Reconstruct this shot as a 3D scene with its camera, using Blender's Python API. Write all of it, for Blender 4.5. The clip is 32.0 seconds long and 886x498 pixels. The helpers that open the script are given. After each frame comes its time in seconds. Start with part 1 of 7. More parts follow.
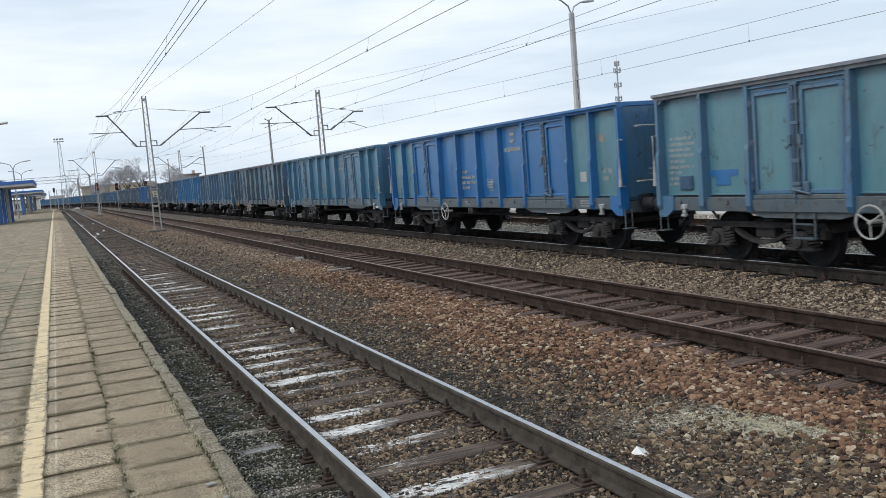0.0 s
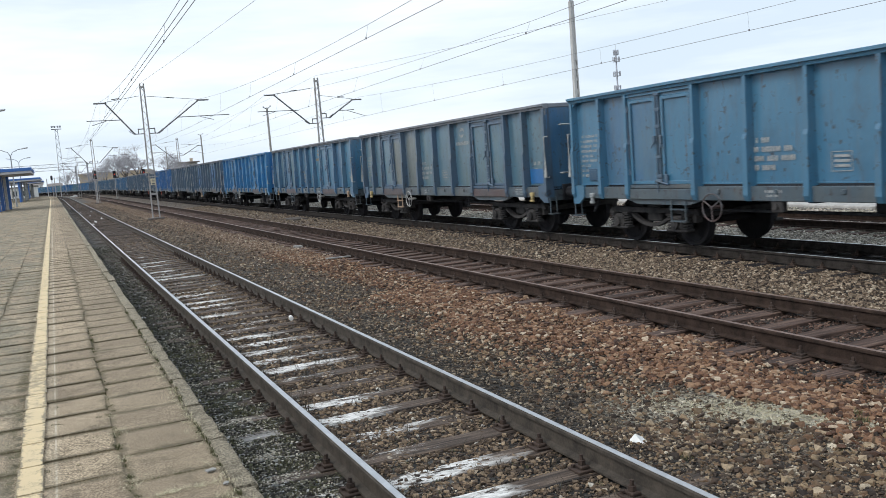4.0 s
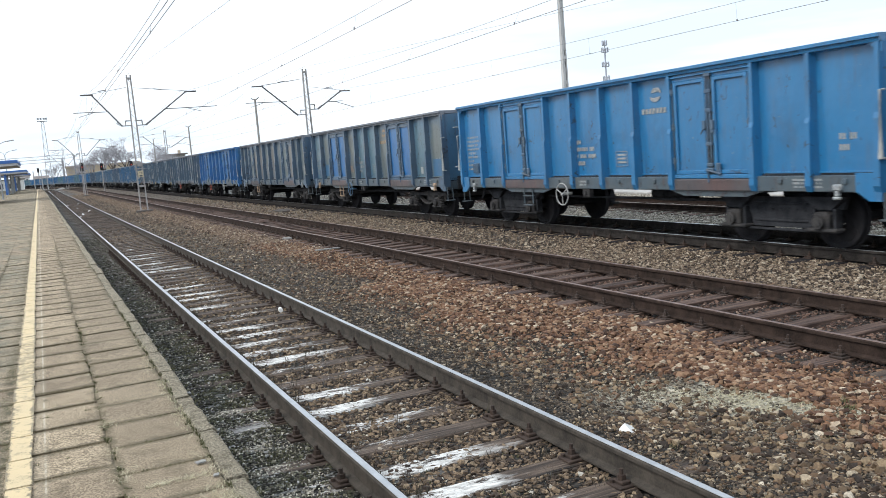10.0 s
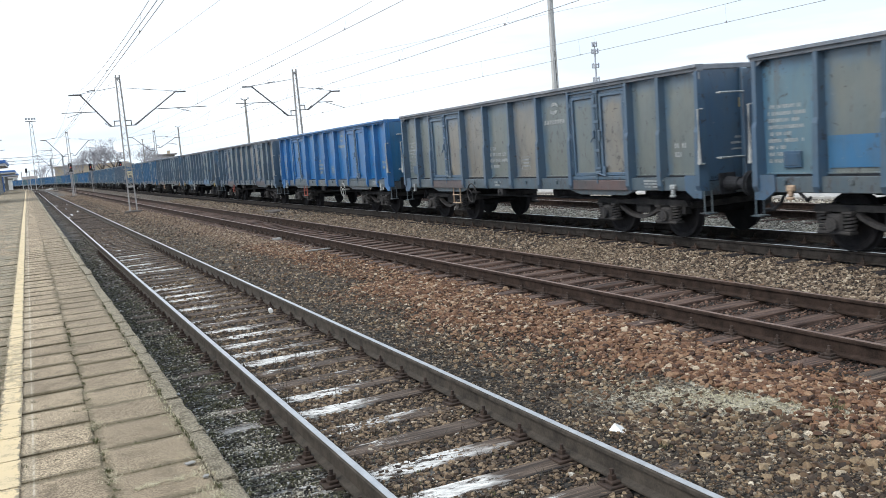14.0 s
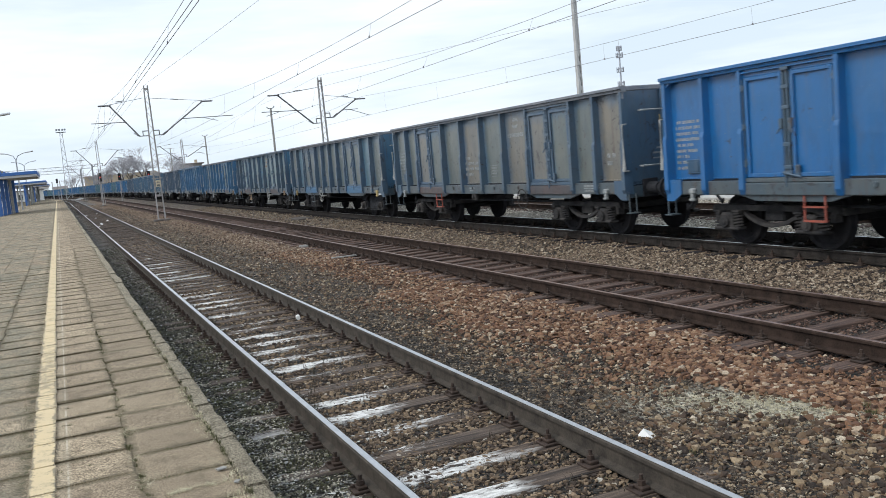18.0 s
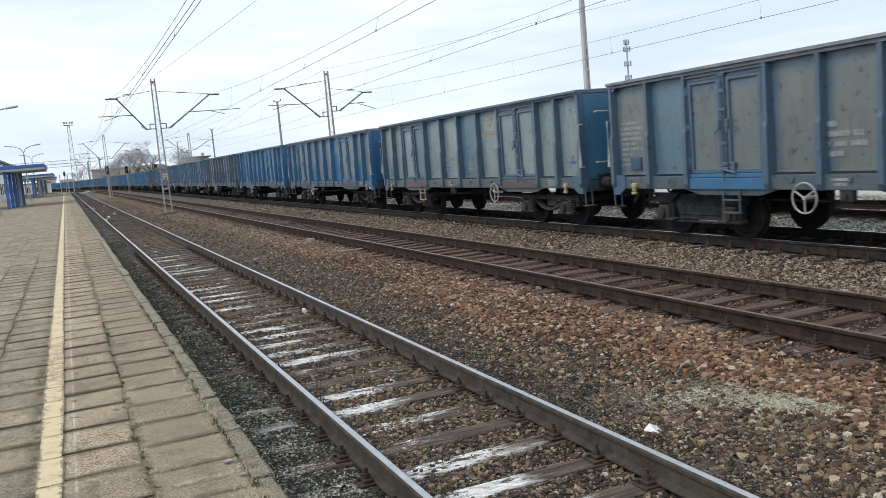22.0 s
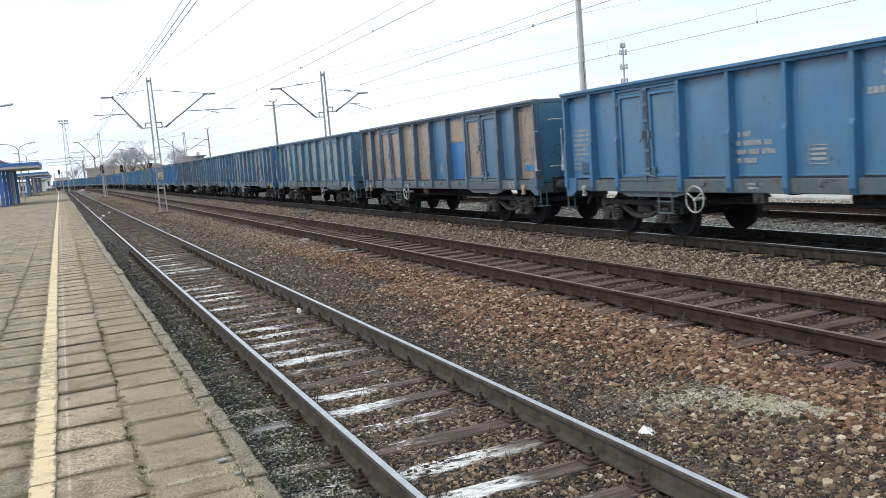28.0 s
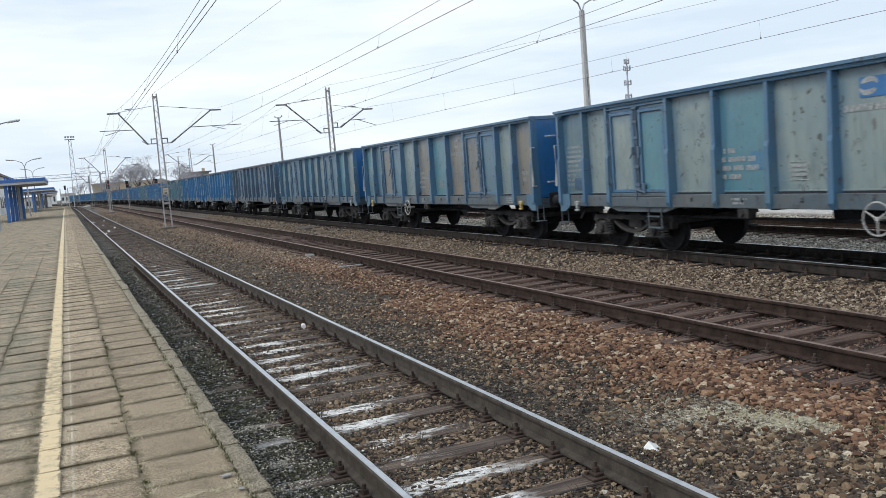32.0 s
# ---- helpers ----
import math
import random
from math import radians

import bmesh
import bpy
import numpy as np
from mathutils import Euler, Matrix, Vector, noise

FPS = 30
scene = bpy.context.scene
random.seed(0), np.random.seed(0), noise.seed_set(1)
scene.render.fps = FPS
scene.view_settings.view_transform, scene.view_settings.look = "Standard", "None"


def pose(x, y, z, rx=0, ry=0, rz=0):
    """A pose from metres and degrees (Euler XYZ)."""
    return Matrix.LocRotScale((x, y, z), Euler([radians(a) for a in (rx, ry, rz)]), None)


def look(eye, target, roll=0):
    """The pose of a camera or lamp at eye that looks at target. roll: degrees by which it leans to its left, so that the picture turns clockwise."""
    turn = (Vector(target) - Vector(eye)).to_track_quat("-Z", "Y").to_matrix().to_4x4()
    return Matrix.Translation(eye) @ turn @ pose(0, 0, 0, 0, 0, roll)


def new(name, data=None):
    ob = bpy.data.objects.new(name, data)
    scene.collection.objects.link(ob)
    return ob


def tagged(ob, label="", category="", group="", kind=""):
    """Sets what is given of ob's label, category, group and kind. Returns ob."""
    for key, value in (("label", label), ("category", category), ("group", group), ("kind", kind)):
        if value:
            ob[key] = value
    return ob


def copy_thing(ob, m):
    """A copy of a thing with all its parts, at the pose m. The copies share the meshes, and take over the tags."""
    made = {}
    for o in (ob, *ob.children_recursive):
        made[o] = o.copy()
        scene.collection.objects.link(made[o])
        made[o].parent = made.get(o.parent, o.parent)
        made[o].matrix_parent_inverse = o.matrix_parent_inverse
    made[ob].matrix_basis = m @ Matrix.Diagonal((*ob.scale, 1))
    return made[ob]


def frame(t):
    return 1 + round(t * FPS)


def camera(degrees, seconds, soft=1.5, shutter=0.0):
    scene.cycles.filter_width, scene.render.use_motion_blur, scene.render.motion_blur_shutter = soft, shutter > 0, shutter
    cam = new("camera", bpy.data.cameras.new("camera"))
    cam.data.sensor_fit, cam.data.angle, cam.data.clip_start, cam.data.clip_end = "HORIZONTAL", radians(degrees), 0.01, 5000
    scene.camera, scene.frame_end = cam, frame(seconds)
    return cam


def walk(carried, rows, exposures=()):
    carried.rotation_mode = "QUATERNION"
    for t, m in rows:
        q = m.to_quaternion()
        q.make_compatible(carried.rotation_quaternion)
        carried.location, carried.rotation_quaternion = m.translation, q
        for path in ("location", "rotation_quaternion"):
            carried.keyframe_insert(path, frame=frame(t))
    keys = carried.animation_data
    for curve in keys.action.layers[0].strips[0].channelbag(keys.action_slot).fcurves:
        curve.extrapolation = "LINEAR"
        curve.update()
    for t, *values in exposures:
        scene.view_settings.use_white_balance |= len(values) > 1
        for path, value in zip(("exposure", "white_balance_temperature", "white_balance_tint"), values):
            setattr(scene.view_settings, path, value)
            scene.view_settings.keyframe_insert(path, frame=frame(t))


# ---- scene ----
# The camera stands on the platform and sways a little: seconds, eye shift, heading, pitch, lean
EYE = Vector((0.0, 0.0, 2.0435))


def aim(dx, dy, dz, heading, pitch, lean):
    e = EYE + Vector((dx, dy, dz))
    a, b = radians(heading), radians(pitch)
    return look(e, e + Vector((math.sin(a) * math.cos(b), math.cos(a) * math.cos(b), math.sin(b))), lean)


cam = camera(54.539, 32.0, soft=0.5, shutter=0.25)
SWAY = (
    (0.0, 0.009, -0.002, 0.01, 23.98, -5.25, -4.68),
    (0.5, 0.009, -0.004, 0.005, 24.02, -5.3, -4.68),
    (1.0, 0.003, -0.004, 0.007, 23.99, -5.42, -4.65),
    (1.5, -0.004, -0.004, 0.01, 23.91, -5.54, -4.61),
    (2.0, 0.002, -0.005, 0.009, 23.85, -5.64, -4.63),
    (2.5, 0.003, -0.004, 0.005, 23.84, -5.73, -4.67),
    (3.0, 0.001, -0.008, 0.008, 23.9, -5.8, -4.56),
    (3.5, -0.001, -0.004, 0.003, 23.99, -5.89, -4.49),
    (5.5, -0.001, 0.004, 0.001, 24.26, -6.45, -4.61),
    (6.0, -0.002, 0.006, 0.003, 24.32, -6.68, -4.66),
    (6.5, 0.003, 0.007, 0.003, 24.32, -6.81, -4.71),
    (7.0, 0.006, 0.003, 0.002, 24.31, -6.81, -4.74),
    (7.5, 0.002, -0.003, 0.001, 24.44, -6.82, -4.72),
    (8.0, -0.002, -0.0, 0.0, 24.7, -6.83, -4.64),
    (8.5, -0.001, 0.001, -0.001, 24.82, -6.69, -4.57),
    (9.0, -0.0, -0.0, 0.0, 24.81, -6.58, -4.54),
    (9.5, -0.001, 0.002, 0.0, 24.77, -6.57, -4.54),
    (10.0, -0.0, 0.001, -0.002, 24.7, -6.63, -4.68),
    (10.5, 0.002, -0.003, -0.001, 24.59, -6.61, -4.76),
    (11.0, -0.004, -0.008, -0.001, 24.56, -6.55, -4.79),
    (11.5, 0.001, -0.004, -0.003, 24.6, -6.55, -4.79),
    (12.0, -0.003, -0.005, -0.002, 24.77, -6.59, -4.69),
    (12.5, -0.003, 0.004, -0.005, 24.91, -6.64, -4.58),
    (13.0, -0.002, 0.008, -0.006, 25.03, -6.71, -4.53),
    (13.5, -0.006, 0.0, -0.007, 25.17, -6.72, -4.58),
    (14.0, -0.0, 0.005, -0.005, 25.35, -6.63, -4.6),
    (14.5, -0.003, 0.002, -0.004, 25.48, -6.58, -4.66),
    (16.5, -0.007, -0.004, -0.002, 24.52, -6.41, -4.98),
    (17.0, -0.009, -0.004, -0.007, 24.2, -6.32, -5.05),
    (17.5, -0.017, -0.005, -0.006, 23.95, -6.17, -5.09),
    (18.0, -0.016, -0.007, -0.004, 23.69, -6.08, -5.22),
    (18.5, -0.018, -0.011, -0.008, 23.5, -6.05, -5.32),
    (19.0, -0.02, -0.011, -0.008, 23.36, -6.11, -5.38),
    (19.5, -0.015, -0.013, -0.007, 23.27, -6.17, -5.39),
    (20.0, -0.018, -0.004, -0.004, 23.33, -6.22, -5.26),
    (20.5, -0.016, -0.005, -0.005, 23.35, -6.26, -5.23),
    (21.0, -0.019, -0.008, -0.006, 23.36, -6.3, -5.12),
    (21.5, -0.021, -0.007, -0.008, 23.33, -6.35, -5.06),
    (22.0, -0.017, -0.005, -0.003, 23.24, -6.45, -5.09),
    (22.5, -0.018, -0.01, -0.007, 23.17, -6.55, -5.16),
    (23.0, -0.017, -0.008, -0.005, 23.15, -6.64, -5.12),
    (23.5, -0.022, -0.005, -0.004, 23.17, -6.73, -5.02),
    (24.0, -0.026, -0.005, -0.008, 23.14, -6.7, -4.95),
    (24.5, -0.024, -0.01, -0.005, 23.08, -6.68, -4.9),
    (25.0, -0.025, -0.011, -0.009, 23.08, -6.66, -4.88),
    (25.5, -0.03, -0.012, -0.006, 22.98, -6.66, -4.86),
    (27.5, -0.021, -0.001, -0.011, 23.57, -6.54, -4.64),
    (28.0, -0.022, -0.002, -0.009, 23.58, -6.38, -4.62),
    (28.5, -0.019, -0.004, -0.008, 23.49, -6.23, -4.68),
    (29.0, -0.019, -0.005, -0.011, 23.4, -6.07, -4.74),
    (29.5, -0.016, -0.007, -0.008, 23.33, -5.91, -4.79),
    (30.0, -0.018, -0.007, -0.008, 23.31, -5.76, -4.76),
    (30.5, -0.023, -0.008, -0.009, 23.31, -5.64, -4.78),
    (31.0, -0.024, -0.014, -0.009, 23.3, -5.51, -4.78),
    (31.5, -0.02, -0.015, -0.007, 23.27, -5.42, -4.75),
    (32.0, -0.027, -0.012, -0.01, 23.37, -5.33, -4.63),
)
EXPOSURES = ((0.0, 0.28), (2.0, 0.36), (3.0, 0.36), (6.0, 0.64), (9.0, 0.70), (14.0, 0.70), (17.0, 0.60), (18.0, 0.44), (19.0, 0.40), (22.0, 0.41), (23.0, 0.47), (24.0, 0.64), (25.0, 0.65), (28.0, 0.64), (29.0, 0.46), (30.0, 0.37), (32.0, 0.36))
walk(cam, [(t, aim(*r)) for t, *r in SWAY], exposures=EXPOSURES)

# ---- light: an overcast winter sky and a weak, wide sun ----
world = bpy.data.worlds.new("overcast")
scene.world = world
world.use_nodes = True
wn = world.node_tree
wn.nodes.clear()


def wnode(kind, **inputs):
    n = wn.nodes.new(kind)
    for key, value in inputs.items():
        n.inputs[key.replace("_", " ")].default_value = value
    return n


sky = wnode("ShaderNodeTexSky")
sky.sky_type, sky.sun_disc = "NISHITA", False
sky.sun_elevation, sky.sun_rotation = radians(43), radians(266)
sky_dim = wnode("ShaderNodeVectorMath")
sky_dim.operation = "SCALE"
sky_dim.inputs["Scale"].default_value = 0.10
wn.links.new(sky.outputs[0], sky_dim.inputs[0])
coord = wnode("ShaderNodeTexCoord")
stretch = wnode("ShaderNodeMapping", Scale=(1.0, 1.0, 6.5))
wn.links.new(coord.outputs["Generated"], stretch.inputs["Vector"])
cloud = wnode("ShaderNodeTexNoise", Scale=2.3, Detail=5.0, Roughness=0.55)
wn.links.new(stretch.outputs[0], cloud.inputs["Vector"])
ramp = wnode("ShaderNodeValToRGB")
ramp.color_ramp.elements[0].position, ramp.color_ramp.elements[0].color = 0.36, (0.57, 0.665, 0.77, 1)
ramp.color_ramp.elements[1].position, ramp.color_ramp.elements[1].color = 0.66, (0.825, 0.885, 0.955, 1)
wn.links.new(cloud.outputs["Fac"], ramp.inputs["Fac"])
mixed = wnode("ShaderNodeMix")
mixed.data_type = "RGBA"
mixed.inputs[0].default_value = 0.93
wn.links.new(sky_dim.outputs[0], mixed.inputs[6])
wn.links.new(ramp.outputs["Color"], mixed.inputs[7])
backlight = wnode("ShaderNodeBackground", Strength=1.0)
wn.links.new(mixed.outputs[2], backlight.inputs["Color"])
wn.links.new(backlight.outputs[0], wnode("ShaderNodeOutputWorld").inputs["Surface"])

sun_lamp = bpy.data.lights.new("sun", "SUN")
sun_lamp.energy, sun_lamp.angle, sun_lamp.color = 1.35, radians(25), (1.0, 0.95, 0.88)
sun = new("sun", sun_lamp)
sun.matrix_world = look((0, 0, 0), (0.72, 0.05, -0.69))


# ---- materials ----
class Mat:
    """A node material with short calls for noise, ramps and mixes."""

    def __init__(self, name, rough=0.8, metal=0.0):
        self.m = bpy.data.materials.new(name)
        self.m.use_nodes = True
        self.t = self.m.node_tree
        self.b = self.t.nodes["Principled BSDF"]
        self.b.inputs["Roughness"].default_value = rough
        self.b.inputs["Metallic"].default_value = metal
        self.pos = None

    def node(self, kind, **inputs):
        n = self.t.nodes.new(kind)
        for key, value in inputs.items():
            self.put(n.inputs[key.replace("_", " ")], value)
        return n

    def put(self, socket, value):
        if isinstance(value, bpy.types.NodeSocket):
            self.t.links.new(value, socket)
        elif isinstance(value, tuple) and len(value) == 3 and socket.type == "RGBA":
            socket.default_value = (*value, 1)
        else:
            socket.default_value = value

    def place(self, scale=(1, 1, 1), shift=0.0):
        """Object-space place, moved by the object's random number so that alike pieces differ."""
        c = self.node("ShaderNodeTexCoord").outputs["Object"]
        if shift:
            r = self.node("ShaderNodeObjectInfo").outputs["Random"]
            s = self.node("ShaderNodeVectorMath")
            s.operation = "SCALE"
            s.inputs[0].default_value = (shift, shift * 0.7, shift * 1.3)
            self.put(s.inputs["Scale"], r)
            a = self.node("ShaderNodeVectorMath")
            self.put(a.inputs[0], c)
            self.put(a.inputs[1], s.outputs[0])
            c = a.outputs[0]
        return self.node("ShaderNodeMapping", Vector=c, Scale=scale).outputs[0]

    def world_place(self, scale=(1, 1, 1)):
        c = self.node("ShaderNodeNewGeometry").outputs["Position"]
        return self.node("ShaderNodeMapping", Vector=c, Scale=scale).outputs[0]

    def noise(self, vec, scale, detail=4.0, rough=0.6):
        return self.node("ShaderNodeTexNoise", Vector=vec, Scale=scale, Detail=detail, Roughness=rough).outputs["Fac"]

    def voronoi(self, vec, scale, feature="F1"):
        n = self.node("ShaderNodeTexVoronoi", Vector=vec, Scale=scale)
        n.feature = feature
        return n

    def step(self, value, lo, hi):
        n = self.node("ShaderNodeMapRange", Value=value)
        for i, v in ((1, lo), (2, hi), (3, 0.0), (4, 1.0)):
            n.inputs[i].default_value = v
        return n.outputs[0]

    def math(self, op, a, b=0.0):
        n = self.node("ShaderNodeMath")
        n.operation = op
        self.put(n.inputs[0], a)
        self.put(n.inputs[1], b)
        return n.outputs[0]

    def mix(self, fac, a, b):
        n = self.node("ShaderNodeMix")
        n.data_type = "RGBA"
        self.put(n.inputs[0], fac)
        self.put(n.inputs[6], a)
        self.put(n.inputs[7], b)
        return n.outputs[2]

    def ramp(self, fac, *stops):
        n = self.node("ShaderNodeValToRGB", Fac=fac)
        e = n.color_ramp.elements
        while len(e) < len(stops):
            e.new(0.5)
        for el, (at, col) in zip(e, stops):
            el.position, el.color = at, (*col, 1)
        return n.outputs["Color"]

    def bump(self, height, strength=0.4, distance=0.01):
        n = self.node("ShaderNodeBump", Height=height, Strength=strength, Distance=distance)
        self.put(self.b.inputs["Normal"], n.outputs[0])

    def colour(self, c):
        self.put(self.b.inputs["Base Color"], c)
        return self


def simple(name, c1, c2, scale=6.0, rough=0.75, metal=0.0, bump=0.2, shift=30.0, gloss=0.5):
    """Two shades in patches, with a fine grain."""
    m = Mat(name, rough, metal)
    v = m.place(shift=shift)
    big, fine = m.noise(v, scale), m.noise(v, scale * 9)
    m.colour(m.mix(m.step(m.math("ADD", m.math("MULTIPLY", big, 0.7), m.math("MULTIPLY", fine, 0.3)), 0.36, 0.64), c1, c2))
    m.bump(fine, bump, 0.004)
    m.b.inputs["Specular IOR Level"].default_value = gloss
    return m.m


def paint(name, c1, c2, rust=0.66, fade=1.1, touch=None, edge=None, reach=0.24):
    """Weathered wagon paint: faded patches, streaks that run down, dust, scuffs, rust marks and, where given, patches of touch-up paint."""
    m = Mat(name, 0.5)
    if c1[2] > 1.2 * c1[0]:
        c1, c2 = ((c[0] * 0.88, c[1] * 1.03, c[2] * 1.08) for c in (c1, c2))
    v = m.place(shift=60.0)
    streak = m.noise(m.place((5.0, 5.0, 0.35), 60.0), 1.0, 5.0, 0.65)
    patch = m.noise(v, fade, 5.0, 0.6)
    body = m.mix(m.step(m.math("ADD", m.math("MULTIPLY", patch, 0.65), m.math("MULTIPLY", streak, 0.35)), 0.38, 0.62), c1, c2)
    r = m.node("ShaderNodeObjectInfo").outputs["Random"]
    body = m.mix(m.math("MULTIPLY", m.step(r, 0.4, 1.0), 0.4), body, c2)
    if touch:
        blot = m.math("ADD", m.noise(m.place((0.9, 0.9, 0.6), 45.0), 2.9, 2.0, 0.45), m.math("MULTIPLY", m.math("SUBTRACT", m.noise(v, 12.0, 4.0), 0.5), 0.05))
        body = m.mix(m.math("MULTIPLY", m.step(blot, 0.53, 0.60), 0.8), body, touch)
    if edge:
        # old paint of the posts, sprayed over the rim of each panel
        g = m.node("ShaderNodeSeparateXYZ", Vector=m.node("ShaderNodeTexCoord").outputs["Generated"])
        side = m.math("MULTIPLY", m.math("MINIMUM", g.outputs[1], m.math("SUBTRACT", 1.0, g.outputs[1])), 1.1)
        near = m.math("MINIMUM", side, m.math("MULTIPLY", m.math("SUBTRACT", 1.0, g.outputs[2]), 1.5))
        near = m.math("ADD", near, m.math("MULTIPLY", m.math("SUBTRACT", m.noise(v, 2.6, 4.0), 0.5), 0.35))
        body = m.mix(m.math("MULTIPLY", m.step(near, reach, -0.03), 0.8), body, edge)
    dust = m.noise(m.place((9.0, 9.0, 1.2), 60.0), 1.0, 6.0, 0.7)
    body = m.mix(m.math("MULTIPLY", m.step(dust, 0.50, 0.75), 0.34), body, (0.118, 0.121, 0.120))
    soot = m.noise(m.place((2.0, 2.0, 1.0), 60.0), 1.4, 6.0, 0.7)
    body = m.mix(m.math("MULTIPLY", m.step(soot, 0.50, 0.70), 0.30), body, (0.036, 0.042, 0.052))
    marks = m.noise(m.place((1.3, 1.3, 1.0), 60.0), 6.5, 5.0, 0.58)
    body = m.mix(m.math("MULTIPLY", m.step(marks, rust - 0.005, rust + 0.015), 0.85), body, (0.034, 0.031, 0.033))
    score = m.math("ABSOLUTE", m.math("SUBTRACT", m.noise(m.place((1.2, 1.2, 0.7), 33.0), 2.4, 3.0, 0.5), 0.5))
    score = m.math("MULTIPLY", m.step(score, 0.013, 0.006), m.step(m.noise(v, 1.9, 3.0), rust - 0.10, rust - 0.06))
    body = m.mix(m.math("MULTIPLY", score, 0.8), body, (0.030, 0.028, 0.032))
    chalk = m.noise(m.place((1.0, 1.0, 2.6), 85.0), 7.5, 5.0, 0.7)
    body = m.mix(m.math("MULTIPLY", m.step(chalk, 0.655, 0.70), 0.5), body, (0.24, 0.245, 0.235))
    drip = m.noise(m.place((11.0, 11.0, 0.55), 75.0), 1.0, 4.0, 0.6)
    body = m.mix(m.math("MULTIPLY", m.step(drip, rust - 0.03, rust + 0.05), 0.5), body, (0.085, 0.055, 0.044))
    spots = m.noise(m.place((1.0, 1.3, 0.6), 90.0), 5.2, 5.0, 0.6)
    body = m.mix(m.math("MULTIPLY", m.step(spots, rust, rust + 0.05), 0.7), body, (0.072, 0.050, 0.044))
    m.colour(body)
    m.put(m.b.inputs["Roughness"], m.math("ADD", m.math("MULTIPLY", dust, 0.30), 0.20))
    m.b.inputs["Specular IOR Level"].default_value = 0.7
    m.b.inputs["Coat Weight"].default_value = 0.35
    m.b.inputs["Coat Roughness"].default_value = 0.32
    m.bump(m.math("ADD", m.noise(v, 2.2, 2.0), m.math("MULTIPLY", marks, 0.2)), 0.42, 0.03)
    return m.m


BLUE, SKYB = (0.008, 0.120, 0.325), (0.014, 0.158, 0.335)
SPRAY = (0.030, 0.116, 0.228)
TEAL, GREY, OLIVE = (0.055, 0.158, 0.245), (0.112, 0.168, 0.194), (0.148, 0.160, 0.142)
PALE, TAN = (0.235, 0.285, 0.272), (0.310, 0.222, 0.160)
PAINTS = {
    "blue": paint("blue wagon paint", BLUE, (0.013, 0.110, 0.275), 0.72),
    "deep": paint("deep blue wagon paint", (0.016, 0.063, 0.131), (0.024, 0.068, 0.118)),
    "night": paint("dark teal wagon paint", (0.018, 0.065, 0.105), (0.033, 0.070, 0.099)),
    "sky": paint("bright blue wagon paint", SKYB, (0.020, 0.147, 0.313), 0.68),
    "teal": paint("blue-green faded wagon paint", TEAL, (0.053, 0.149, 0.239), 0.65),
    "slate": paint("grey-blue faded wagon paint", (0.079, 0.146, 0.203), (0.044, 0.122, 0.224), 0.65),
    "steel": paint("dull steel-blue post paint", (0.050, 0.092, 0.156), (0.064, 0.097, 0.134), 0.65),
    "grey": paint("grey-green faded wagon paint", GREY, (0.082, 0.145, 0.191), 0.65, edge=SPRAY),
    "olive": paint("olive-grey faded wagon paint", OLIVE, (0.108, 0.136, 0.139), 0.65, edge=SPRAY),
    "faded": paint("teal paint bleached to grey-green", (0.111, 0.155, 0.163), (0.079, 0.145, 0.188), 0.65, edge=(0.038, 0.130, 0.224), reach=0.34),
    "cobalt": paint("dulled cobalt wagon paint", (0.020, 0.122, 0.255), (0.036, 0.118, 0.215), 0.70),
    "tawny": paint("grey-tan faded wagon paint", (0.205, 0.182, 0.142), (0.152, 0.154, 0.145), 0.64, edge=SPRAY),
    # pale, and sea further down, lifted a little to stand for haze
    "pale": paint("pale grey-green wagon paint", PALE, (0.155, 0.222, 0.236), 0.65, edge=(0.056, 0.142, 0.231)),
    "tan": paint("tan primer wagon paint", TAN, (0.225, 0.175, 0.138), 0.61, edge=SPRAY, reach=0.10),
    "worn": paint("grey-yellow paint with blue touch-up blots", (0.179, 0.188, 0.144), (0.131, 0.156, 0.140), 0.66, touch=(0.032, 0.144, 0.288), edge=(0.039, 0.131, 0.245), reach=0.16),
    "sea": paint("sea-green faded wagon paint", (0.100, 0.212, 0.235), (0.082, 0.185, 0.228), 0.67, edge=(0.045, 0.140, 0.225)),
    "dusk": paint("dusty blue wagon paint", (0.038, 0.138, 0.282), (0.074, 0.158, 0.232), 0.68, 0.7, edge=(0.022, 0.124, 0.276), reach=0.20),
    "rail": paint("grime-covered sill paint", (0.092, 0.106, 0.108), (0.050, 0.086, 0.116), 0.62),
    "chalk": paint("chalky white patch", (0.42, 0.43, 0.42), (0.34, 0.35, 0.35), 0.70),
    "rusty": paint("rusty door sill", (0.120, 0.064, 0.057), (0.062, 0.060, 0.066), 0.62),
}
GRIME = simple("oily underframe steel", (0.012, 0.013, 0.016), (0.046, 0.048, 0.054), 5.0, 0.9, gloss=0.2)
BOGIE = simple("brake-dust bogie steel", (0.022, 0.023, 0.026), (0.068, 0.064, 0.062), 4.0, 0.9, gloss=0.2)
WHEEL = simple("dark wheel steel", (0.018, 0.018, 0.021), (0.034, 0.033, 0.035), 5.0, 0.9, gloss=0.12)
RIM = simple("worn rim steel", (0.235, 0.245, 0.265), (0.135, 0.160, 0.195), 3.0, 0.6)
CREAM = simple("faded cream stencil paint", (0.40, 0.41, 0.40), (0.17, 0.20, 0.22), 22.0, 0.7)
ORANGE = simple("faded orange stencil paint", (0.46, 0.33, 0.22), (0.27, 0.20, 0.15), 14.0, 0.7)
WHITE = simple("dirty white paint", (0.48, 0.48, 0.46), (0.26, 0.27, 0.27), 8.0, 0.6)
